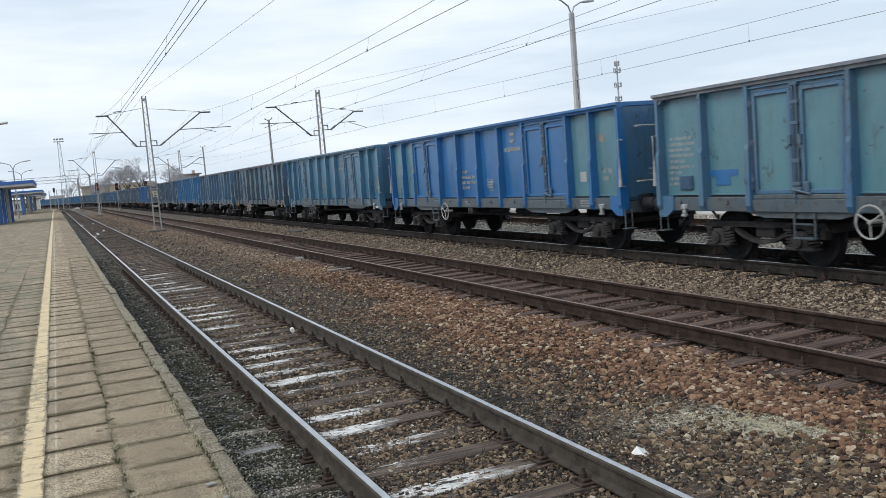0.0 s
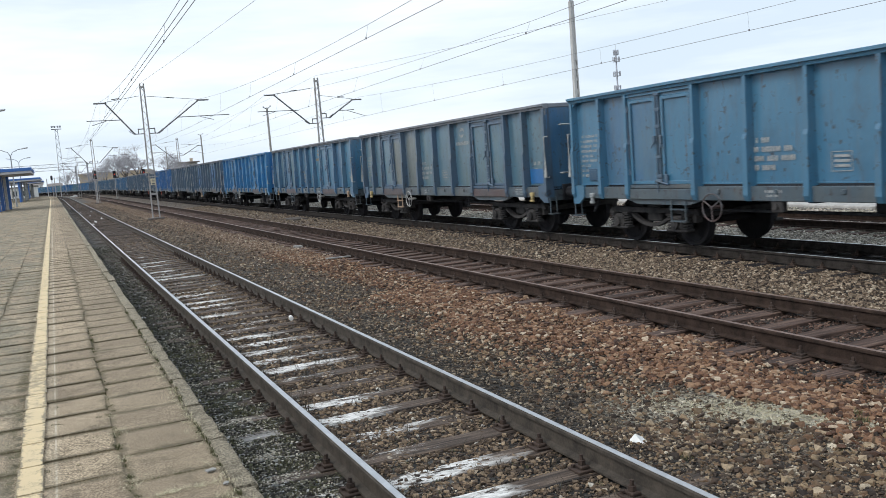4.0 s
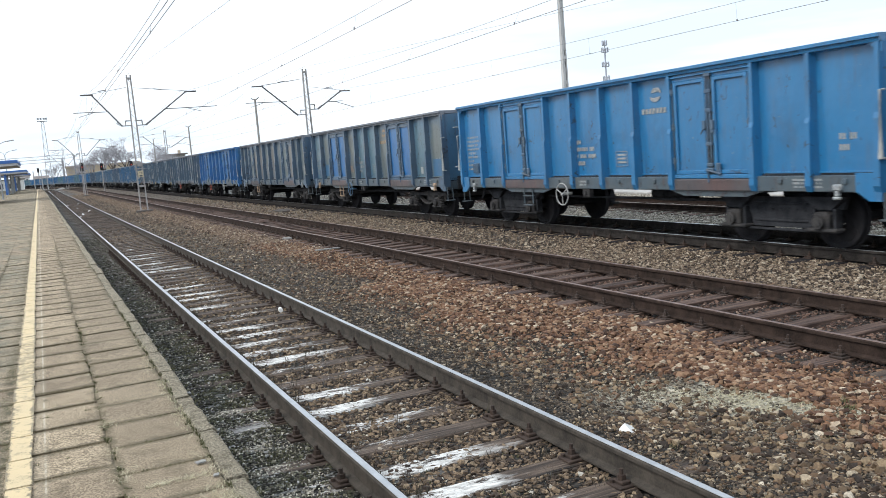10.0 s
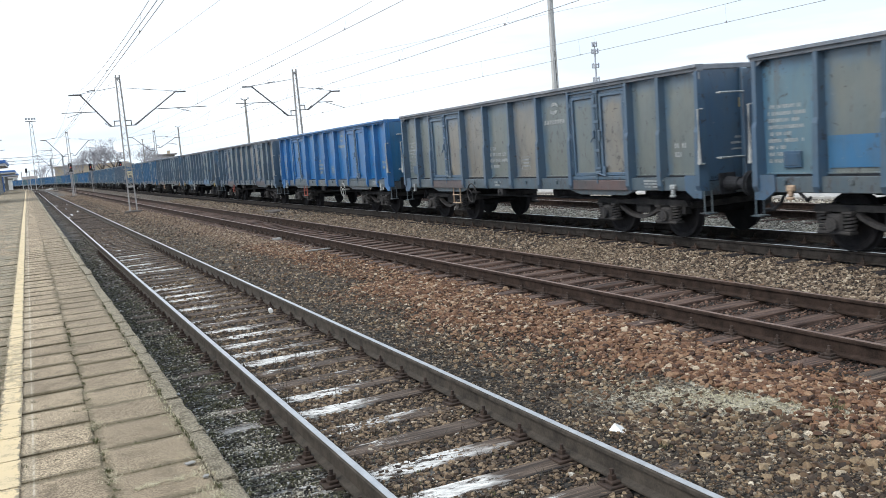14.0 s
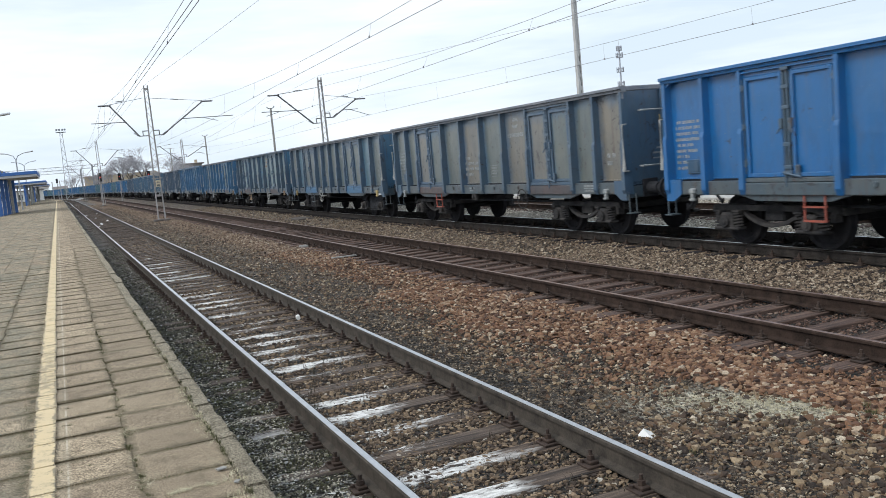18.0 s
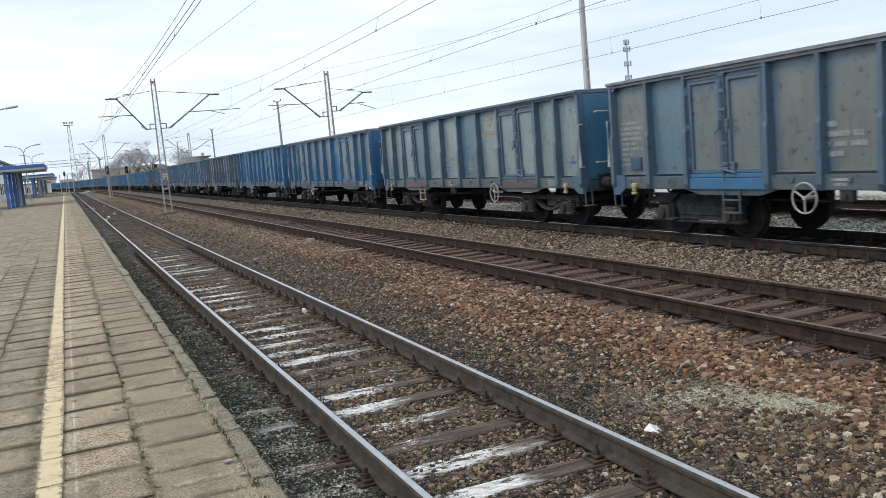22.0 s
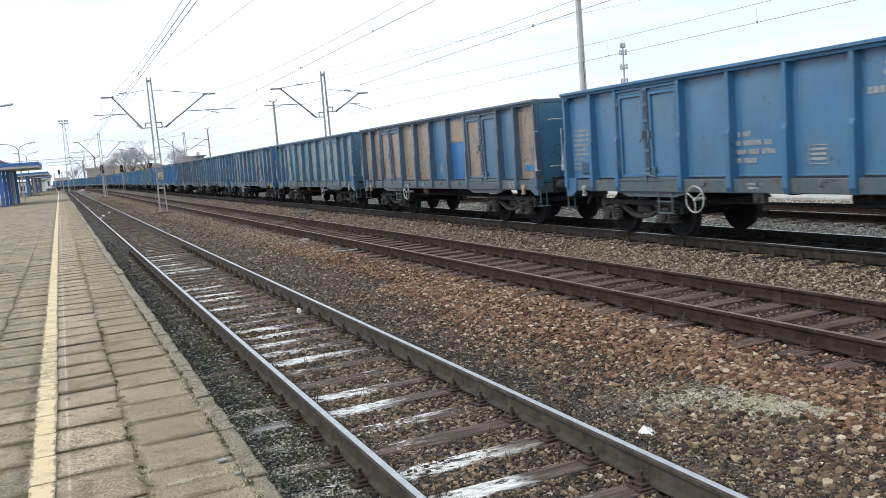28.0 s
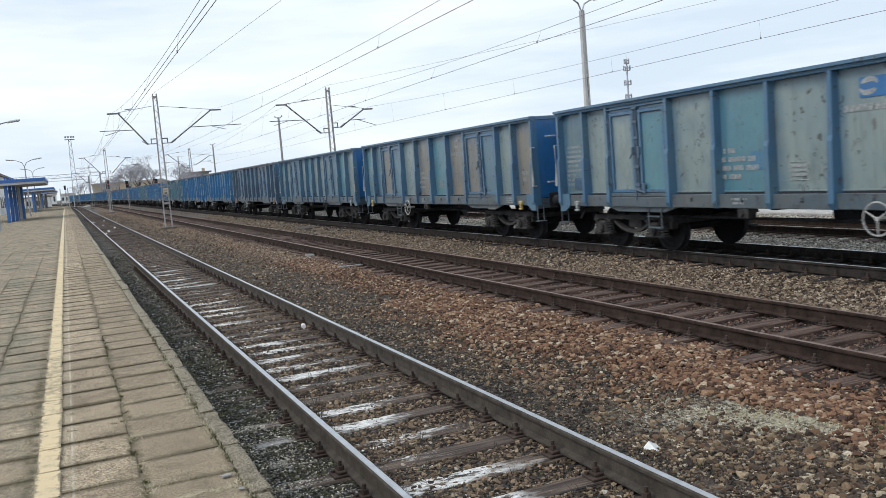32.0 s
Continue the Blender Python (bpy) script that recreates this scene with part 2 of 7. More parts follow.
YELLOW = simple("dull yellow paint", (0.48, 0.36, 0.14), (0.36, 0.29, 0.16), 8.0, 0.6)
PLATE = simple("faded yellow plate paint", (0.62, 0.54, 0.36), (0.52, 0.46, 0.33), 8.0, 0.6)
RED = simple("dull red paint", (0.36, 0.08, 0.05), (0.25, 0.08, 0.06), 8.0, 0.6)
SIGN_BLUE = simple("platform blue paint", (0.035, 0.125, 0.38), (0.05, 0.145, 0.40), 3.0, 0.5)
ROOF_EDGE = simple("pale shelter roof underside", (0.46, 0.46, 0.47), (0.38, 0.38, 0.40), 3.0, 0.7)
LAMP_CONCRETE = simple("pale grey spun concrete", (0.50, 0.50, 0.49), (0.40, 0.40, 0.39), 2.0, 0.9)
CONCRETE = simple("weathered grey concrete", (0.34, 0.33, 0.31), (0.24, 0.235, 0.22), 3.0, 0.9)
FOOTING = simple("dark stained concrete", (0.12, 0.105, 0.095), (0.07, 0.06, 0.055), 4.0, 0.9)
# mast grey holds some haze, lighter than the steel's own paint
MAST = simple("grey painted mast steel", (0.37, 0.365, 0.36), (0.28, 0.26, 0.245), 4.0, 0.65)
ARM = simple("dark bracket steel", (0.115, 0.118, 0.128), (0.165, 0.16, 0.16), 6.0, 0.6)
# wire colour lightened to stand for bloom from the bright sky
WIRE = simple("weathered grey copper wire", (0.26, 0.25, 0.255), (0.18, 0.17, 0.175), 3.0, 0.5, 0.3)
PLASTER = simple("ochre plaster", (0.55, 0.46, 0.34), (0.46, 0.38, 0.28), 0.5, 0.9)
DARKGLASS = simple("dark window glass", (0.05, 0.06, 0.07), (0.09, 0.10, 0.11), 2.0, 0.2)
ROOFING = simple("grey roofing", (0.16, 0.14, 0.13), (0.22, 0.20, 0.19), 1.0, 0.85)
BARK = simple("winter bark", (0.10, 0.085, 0.075), (0.15, 0.13, 0.115), 8.0, 0.9)
# twig colour paled, as haze over the far trees
TWIG = simple("bare winter twigs", (0.33, 0.325, 0.345), (0.41, 0.40, 0.42), 2.0, 0.9)
EVERGREEN = simple("dark conifer foliage", (0.035, 0.05, 0.03), (0.06, 0.07, 0.045), 3.0, 0.9)
GALV = simple("galvanised mast steel", (0.36, 0.38, 0.40), (0.28, 0.29, 0.31), 4.0, 0.5, 0.3)
LAMP_SHELL = simple("pale lamp housing", (0.55, 0.56, 0.57), (0.45, 0.46, 0.47), 3.0, 0.45)
ANTENNA = simple("pale blue-grey antenna steel", (0.42, 0.44, 0.49), (0.28, 0.30, 0.35), 3.0, 0.6)
LAMP_RED = Mat("lit red signal lens")
LAMP_RED.colour((0.5, 0.02, 0.02))
LAMP_RED.b.inputs["Emission Color"].default_value = (1.0, 0.08, 0.05, 1)
LAMP_RED.b.inputs["Emission Strength"].default_value = 0.7
LAMP_RED = LAMP_RED.m


def ballast_ground():
    """The yard: dark gravel by the platform line, rusty ballast in the middle, grey-brown further over, pale grey beyond the train."""
    m = Mat("yard ballast", 0.92)
    p = m.world_place()
    xyz = m.node("ShaderNodeSeparateXYZ", Vector=p)
    x, y = xyz.outputs[0], xyz.outputs[1]
    wob = m.math("MULTIPLY", m.math("SUBTRACT", m.noise(p, 0.45, 5.0), 0.5), 2.6)
    xx = m.math("ADD", x, wob)
    v = m.voronoi(p, 17.0)
    v2 = m.voronoi(p, 34.0)
    shade = m.node("ShaderNodeSeparateColor", Color=v.outputs["Color"]).outputs[0]
    shade2 = m.node("ShaderNodeSeparateColor", Color=v2.outputs["Color"]).outputs[1]
    dark = m.ramp(shade2, (0.0, (0.026, 0.022, 0.017)), (0.6, (0.090, 0.076, 0.058)), (1.0, (0.20, 0.168, 0.128)))
    rusty = m.ramp(shade, (0.0, (0.024, 0.014, 0.010)), (0.5, (0.085, 0.048, 0.030)), (1.0, (0.20, 0.138, 0.09)))
    brown = m.ramp(shade, (0.0, (0.032, 0.024, 0.019)), (0.5, (0.102, 0.077, 0.057)), (1.0, (0.22, 0.18, 0.14)))
    pale = m.ramp(shade, (0.0, (0.14, 0.125, 0.10)), (0.5, (0.31, 0.285, 0.24)), (1.0, (0.48, 0.45, 0.39)))
    oily = m.ramp(shade2, (0.0, (0.030, 0.023, 0.018)), (0.6, (0.092, 0.069, 0.052)), (1.0, (0.19, 0.15, 0.115)))
    # near by it is dirt between loose stones, darkened further to paint in the shade there; further on it stands for
    # the stones themselves
    on = m.step(m.math("ADD", y, m.math("MULTIPLY", wob, 3.0)), 9.0, 28.0)
    dark = m.mix(on, dark, m.ramp(shade2, (0.0, (0.090, 0.082, 0.074)), (0.6, (0.205, 0.188, 0.168)), (1.0, (0.37, 0.34, 0.305))))
    # far rusty and brown lifted a little, with haze put into the colour
    rusty = m.mix(on, rusty, m.ramp(shade, (0.0, (0.108, 0.068, 0.046)), (0.5, (0.270, 0.184, 0.125)), (1.0, (0.45, 0.34, 0.245))))
    brown = m.mix(on, brown, m.ramp(shade, (0.0, (0.088, 0.071, 0.056)), (0.5, (0.215, 0.176, 0.140)), (1.0, (0.38, 0.33, 0.27))))
    c = m.mix(m.step(xx, 4.3, 5.2), dark, rusty)
    green = m.math("MULTIPLY", m.step(m.noise(p, 0.6, 5.0, 0.65), 0.50, 0.66), m.step(x, 3.4, 3.8))
    c = m.mix(m.math("MULTIPLY", green, 0.35), c, (0.085, 0.092, 0.045))
    c = m.mix(m.step(xx, 7.4, 9.2), c, brown)
    c = m.mix(m.step(x, 12.78, 12.95), c, pale)
    oily = m.mix(on, oily, m.ramp(shade2, (0.0, (0.056, 0.048, 0.042)), (0.6, (0.138, 0.118, 0.100)), (1.0, (0.26, 0.225, 0.19))))
    bed = m.math("MULTIPLY", m.step(x, 1.6, 1.8), m.step(x, 3.35, 3.2))
    bed = m.math("MULTIPLY", bed, on)
    bed = m.math("MAXIMUM", bed, m.math("MULTIPLY", m.step(x, 6.3, 6.6), m.step(x, 8.5, 8.2)))
    c = m.mix(bed, c, oily)
    # near-black between the goods line's rails: oil, with the train's shade painted in
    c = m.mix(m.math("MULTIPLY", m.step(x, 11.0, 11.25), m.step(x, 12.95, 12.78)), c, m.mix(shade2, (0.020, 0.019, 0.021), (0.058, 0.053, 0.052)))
    c = m.mix(m.math("MULTIPLY", m.math("MULTIPLY", m.step(m.noise(p, 0.9, 5.0), 0.52, 0.70), 0.55), m.step(x, 12.6, 11.0)), c, oily)
    # cell rims go near-black: painted shade between the stones
    gap = m.step(v.outputs["Distance"], 0.030, 0.046)
    c = m.mix(m.math("MULTIPLY", gap, m.math("SUBTRACT", 0.75, m.math("MULTIPLY", on, 0.6))), c, (0.012, 0.010, 0.009))
    moss = m.math("MULTIPLY", m.step(m.noise(p, 1.7, 6.0, 0.7), 0.50, 0.62), m.step(x, 1.9, 1.5))
    c = m.mix(m.math("MULTIPLY", moss, 0.75), c, (0.034, 0.045, 0.016))
    lime = m.math("MULTIPLY", m.step(m.noise(m.world_place((1.0, 2.2, 1.0)), 6.5, 7.0, 0.75), 0.51, 0.58), m.math("MULTIPLY", m.step(x, 2.7, 1.5), m.step(y, 14.0, 7.0)))
    c = m.mix(m.math("MULTIPLY", lime, 0.8), c, (0.50, 0.50, 0.48))
    dx = m.math("MULTIPLY", m.math("SUBTRACT", m.math("ADD", x, m.math("MULTIPLY", y, 0.42)), 7.20), 1.15)
    dy = m.math("MULTIPLY", m.math("SUBTRACT", y, 5.12), 0.75)
    far = m.math("ADD", m.math("MULTIPLY", dx, dx), m.math("MULTIPLY", dy, dy))
    spill = m.math("MULTIPLY", m.step(m.math("ADD", far, m.math("MULTIPLY", m.noise(p, 6.0, 6.0, 0.7), 1.1)), 1.75, 0.95), m.step(m.noise(m.world_place((1.0, 0.45, 1.0)), 9.0, 6.0, 0.75), 0.38, 0.56))
    c = m.mix(m.math("MULTIPLY", spill, 0.9), c, (0.78, 0.71, 0.56))
    m.colour(c)
    m.bump(m.math("MULTIPLY", v.outputs["Distance"], -1.0), 0.9, 0.3)
    return m.m


def stone_mat(name, *stops):
    m = Mat(name, 0.9)
    r = m.node("ShaderNodeNewGeometry").outputs["Random Per Island"]
    n = m.noise(m.world_place(), 60.0, 4.0)
    c = m.ramp(r, *stops)
    m.colour(m.mix(m.math("MULTIPLY", m.step(n, 0.35, 0.75), 0.6), c, (0.040, 0.030, 0.024)))
    m.bump(n, 0.6, 0.01)
    return m.m


STONE_RED = stone_mat("rusty ballast stone", (0.0, (0.036, 0.018, 0.012)), (0.28, (0.122, 0.057, 0.030)), (0.6, (0.226, 0.118, 0.065)), (0.86, (0.318, 0.200, 0.120)), (1.0, (0.52, 0.43, 0.32)))
STONE_DARK = stone_mat("dark gravel stone", (0.0, (0.028, 0.022, 0.017)), (0.5, (0.108, 0.084, 0.060)), (0.90, (0.225, 0.178, 0.128)), (1.0, (0.440, 0.380, 0.290)))
STONE_SOOTY = stone_mat("soil-black gravel with mossy stones", (0.0, (0.015, 0.015, 0.012)), (0.45, (0.050, 0.047, 0.032)), (0.75, (0.109, 0.117, 0.064)), (0.90, (0.264, 0.246, 0.185)), (1.0, (0.600, 0.600, 0.600)))
STONE_OILY = stone_mat("oil-brown track stone", (0.0, (0.022, 0.015, 0.013)), (0.4, (0.104, 0.072, 0.047)), (0.8, (0.250, 0.178, 0.114)), (0.97, (0.340, 0.255, 0.165)), (1.0, (0.52, 0.50, 0.44)))
STONE_EMBER = stone_mat("brake-dust red track stone", (0.0, (0.020, 0.012, 0.010)), (0.5, (0.092, 0.050, 0.036)), (0.9, (0.190, 0.112, 0.080)), (1.0, (0.34, 0.26, 0.20)))
STONE_BROWN = stone_mat("brown ballast stone", (0.0, (0.018, 0.013, 0.010)), (0.3, (0.070, 0.044, 0.028)), (0.5, (0.165, 0.114, 0.066)), (0.62, (0.130, 0.070, 0.038)), (0.80, (0.250, 0.178, 0.104)), (0.93, (0.36, 0.275, 0.175)), (1.0, (0.62, 0.54, 0.42)))
STONE_GREY = stone_mat("grey-brown ballast stone", (0.0, (0.028, 0.019, 0.015)), (0.4, (0.176, 0.126, 0.086)), (0.8, (0.335, 0.255, 0.178)), (1.0, (0.54, 0.46, 0.35)))
STONE_LIMED = stone_mat("limed gravel", (0.0, (0.14, 0.12, 0.09)), (0.4, (0.46, 0.42, 0.33)), (1.0, (0.88, 0.84, 0.73)))
STONE_PALE = stone_mat("pale grey gravel stone", (0.0, (0.11, 0.098, 0.080)), (0.4, (0.42, 0.38, 0.31)), (0.8, (0.60, 0.55, 0.46)), (1.0, (0.72, 0.69, 0.61)))
# stones down the lines, lightened a little for haze
STONE_FAR = stone_mat("rusty ballast further on", (0.0, (0.085, 0.053, 0.038)), (0.5, (0.230, 0.155, 0.106)), (0.9, (0.38, 0.285, 0.205)), (1.0, (0.54, 0.46, 0.36)))
STRAW = simple("dry straw-coloured grass", (0.64, 0.58, 0.42), (0.34, 0.31, 0.19), 20.0, 0.9)
WEED = simple("dark dry weed stalks", (0.030, 0.026, 0.018), (0.055, 0.048, 0.030), 20.0, 0.9)
GREEN = simple("olive moss and grass", (0.078, 0.082, 0.032), (0.120, 0.112, 0.055), 20.0, 0.9)


def slab_mat():
    m = Mat("cast concrete paving slab", 0.93)
    v = m.place(shift=50.0)
    w = m.world_place()
    grain, big = m.noise(v, 95.0, 3.0, 0.75), m.noise(w, 1.3, 5.0)
    r = m.node("ShaderNodeObjectInfo").outputs["Random"]
    c = m.mix(m.step(grain, 0.42, 0.58), (0.108, 0.079, 0.049), (0.68, 0.545, 0.375))
    c = m.mix(m.math("MULTIPLY", r, 0.35), c, (0.24, 0.185, 0.125))
    c = m.mix(m.math("MULTIPLY", m.step(big, 0.45, 0.70), 0.5), c, (0.150, 0.112, 0.074))
    stain = m.noise(w, 5.0, 7.0, 0.75)
    c = m.mix(m.math("MULTIPLY", m.step(stain, 0.51, 0.66), 0.65), c, (0.080, 0.062, 0.036))
    x = m.node("ShaderNodeSeparateXYZ", Vector=w).outputs[0]
    moss = m.math("MULTIPLY", m.step(m.math("ADD", x, m.math("MULTIPLY", m.math("SUBTRACT", stain, 0.5), 0.35)), -0.36, -0.46), m.step(m.noise(m.world_place((1.0, 0.35, 1.0)), 2.1, 7.0, 0.72), 0.40, 0.60))
    c = m.mix(m.math("MULTIPLY", moss, 0.74), c, m.mix(m.step(m.noise(w, 38.0, 4.0, 0.7), 0.40, 0.60), (0.055, 0.058, 0.036), (0.27, 0.255, 0.19)))
    c = m.mix(m.math("MULTIPLY", m.step(m.math("ADD", x, m.math("MULTIPLY", big, 0.4)), 0.3, 0.5), 0.4), c, (0.17, 0.135, 0.09))
    ghost = m.math("MULTIPLY", m.step(x, -0.225, -0.205), m.step(x, -0.135, -0.16))
    c = m.mix(m.math("MULTIPLY", ghost, 0.20), c, (0.50, 0.44, 0.33))
    thin = m.math("MULTIPLY", m.math("MULTIPLY", m.step(x, -0.172, -0.168), m.step(x, -0.156, -0.160)), m.step(stain, 0.62, 0.45))
    c = m.mix(m.math("MULTIPLY", thin, 0.55), c, (0.66, 0.60, 0.48))
    band = m.math("MULTIPLY", m.math("MULTIPLY", m.step(x, -0.47, -0.41), m.step(x, -0.365, -0.385)), m.step(stain, 0.40, 0.56))
    c = m.mix(m.math("MULTIPLY", band, 0.7), c, (0.062, 0.058, 0.030))
    g = m.node("ShaderNodeSeparateXYZ", Vector=m.place())
    rim = m.math("MAXIMUM", m.math("ABSOLUTE", g.outputs[0]), m.math("ABSOLUTE", g.outputs[1]))
    rim = m.math("ADD", rim, m.math("MULTIPLY", m.math("SUBTRACT", m.noise(w, 9.0, 6.0, 0.7), 0.5), 0.16))
    soil = m.math("MULTIPLY", m.step(rim, 0.195, 0.25), m.step(rim, 0.6, 0.4))
    c = m.mix(m.math("MULTIPLY", soil, 0.68), c, (0.082, 0.068, 0.036))
    m.colour(c)
    m.bump(m.math("ADD", grain, m.math("MULTIPLY", stain, 0.8)), 0.9, 0.010)
    return m.m


SLAB = slab_mat()


def coping_mat():
    m = Mat("broken-edged concrete coping", 0.93)
    v = m.place(shift=50.0)
    grain, stain = m.noise(v, 70.0, 4.0, 0.75), m.noise(v, 7.0, 7.0, 0.75)
    c = m.mix(m.step(grain, 0.40, 0.62), (0.15, 0.125, 0.085), (0.50, 0.435, 0.32))
    c = m.mix(m.math("MULTIPLY", m.step(stain, 0.50, 0.66), 0.75), c, (0.075, 0.062, 0.036))
    m.colour(c)
    m.bump(m.math("ADD", grain, m.math("MULTIPLY", stain, 1.6)), 1.0, 0.022)
    return m.m


COPING = coping_mat()
JOINT = simple("mossy joint soil", (0.095, 0.076, 0.045), (0.24, 0.20, 0.135), 2.2, 0.95)


def line_mat():
    m = Mat("worn yellow line paint", 0.75)
    w = m.world_place()
    n = m.noise(w, 11.0, 6.0, 0.7)
    c = m.mix(m.noise(w, 3.0), (0.68, 0.53, 0.30), (0.55, 0.45, 0.29))
    fine = m.noise(w, 90.0, 3.0)
    along_line = m.node("ShaderNodeSeparateXYZ", Vector=w).outputs[1]
    bald = m.math("MULTIPLY", m.step(m.math("ADD", along_line, m.math("MULTIPLY", n, 0.8)), 8.05, 8.35), m.step(along_line, 10.4, 9.4))
    n = m.math("ADD", n, m.math("MULTIPLY", bald, 0.11))
    worn = m.step(m.math("ADD", m.math("MULTIPLY", n, 0.7), m.math("MULTIPLY", fine, 0.3)), 0.52, 0.62)
    side = m.math("ABSOLUTE", m.node("ShaderNodeSeparateXYZ", Vector=m.place()).outputs[0])
    frayed = m.step(m.math("ADD", side, m.math("MULTIPLY", m.math("SUBTRACT", m.noise(w, 16.0, 6.0, 0.75), 0.5), 0.13)), 0.052, 0.064)
    m.colour(m.mix(m.math("MAXIMUM", frayed, m.math("MULTIPLY", worn, 0.75)), c, (0.23, 0.19, 0.125)))
    m.bump(fine, 0.5, 0.006)
    return m.m


LINE = line_mat()


def sleeper_mat(name, lime, wood=((0.012, 0.008, 0.006), (0.055, 0.038, 0.028), (0.165, 0.122, 0.092))):
    m = Mat(name, 0.85)
    v = m.place((0.8, 14.0, 6.0), 40.0)
    g = m.noise(v, 2.0, 6.0, 0.65)
    c = m.ramp(g, (0.36, wood[0]), (0.5, wood[1]), (0.66, wood[2]))
    if lime:
        p = m.world_place((0.9, 2.4, 1.0))
        spot = m.node("ShaderNodeSeparateXYZ", Vector=m.world_place())
        x = spot.outputs[0]
        n = m.noise(p, 3.4, 10.0, 0.82)
        reach = m.math("MULTIPLY", m.step(m.math("ADD", x, m.math("MULTIPLY", m.math("SUBTRACT", m.noise(p, 1.4), 0.5), 2.4)), 2.80, 2.40), m.math("MAXIMUM", m.step(x, 1.70, 1.85), m.math("MULTIPLY", m.step(x, 1.62, 1.5), m.step(spot.outputs[1], 8.5, 5.5))))
        c = m.mix(m.math("MULTIPLY", m.step(n, 0.455 + (1 - lime) * 0.17, 0.50 + (1 - lime) * 0.17), reach), c, m.mix(m.step(m.noise(p, 14.0, 5.0, 0.7), 0.35, 0.6), (0.34, 0.33, 0.31), (0.72, 0.72, 0.70)))
    m.colour(c)
    m.bump(g, 0.6, 0.01)
    return m.m


SLEEPER_LIMED = sleeper_mat("limed sleeper wood", 1.0)
SLEEPER_SPLASHED = sleeper_mat("lime-splashed sleeper wood", 0.45)
SLEEPER = sleeper_mat("dark oily sleeper wood", 0.0)
SLEEPER_BROWN = sleeper_mat("red-brown weathered sleeper wood", 0.0, ((0.020, 0.011, 0.008), (0.074, 0.044, 0.033), (0.165, 0.106, 0.080)))
# oily wood, the shade under the train also put into its colour
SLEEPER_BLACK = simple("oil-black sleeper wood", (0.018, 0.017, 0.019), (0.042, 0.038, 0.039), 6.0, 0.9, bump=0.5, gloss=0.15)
RAIL_TOP = simple("polished rail steel", (0.55, 0.56, 0.57), (0.42, 0.43, 0.44), 8.0, 0.30, 0.85, 0.05)
RAIL_GREY = simple("grimy grey-brown rail steel", (0.024, 0.020, 0.016), (0.078, 0.065, 0.052), 7.0, 0.92)
RAIL_DULL = simple("dull brown rail head", (0.22, 0.140, 0.110), (0.33, 0.235, 0.195), 8.0, 0.40, 0.6, 0.1)
RAIL_SIDE = simple("rusty rail steel", (0.016, 0.011, 0.009), (0.056, 0.037, 0.029), 7.0, 0.95, gloss=0.2)
RAIL_DARK = simple("oil-dark rail steel", (0.014, 0.012, 0.011), (0.046, 0.040, 0.036), 7.0, 0.9, gloss=0.2)
RUST_IRON = simple("rusty fastening iron", (0.024, 0.016, 0.013), (0.060, 0.038, 0.028), 12.0, 0.85)


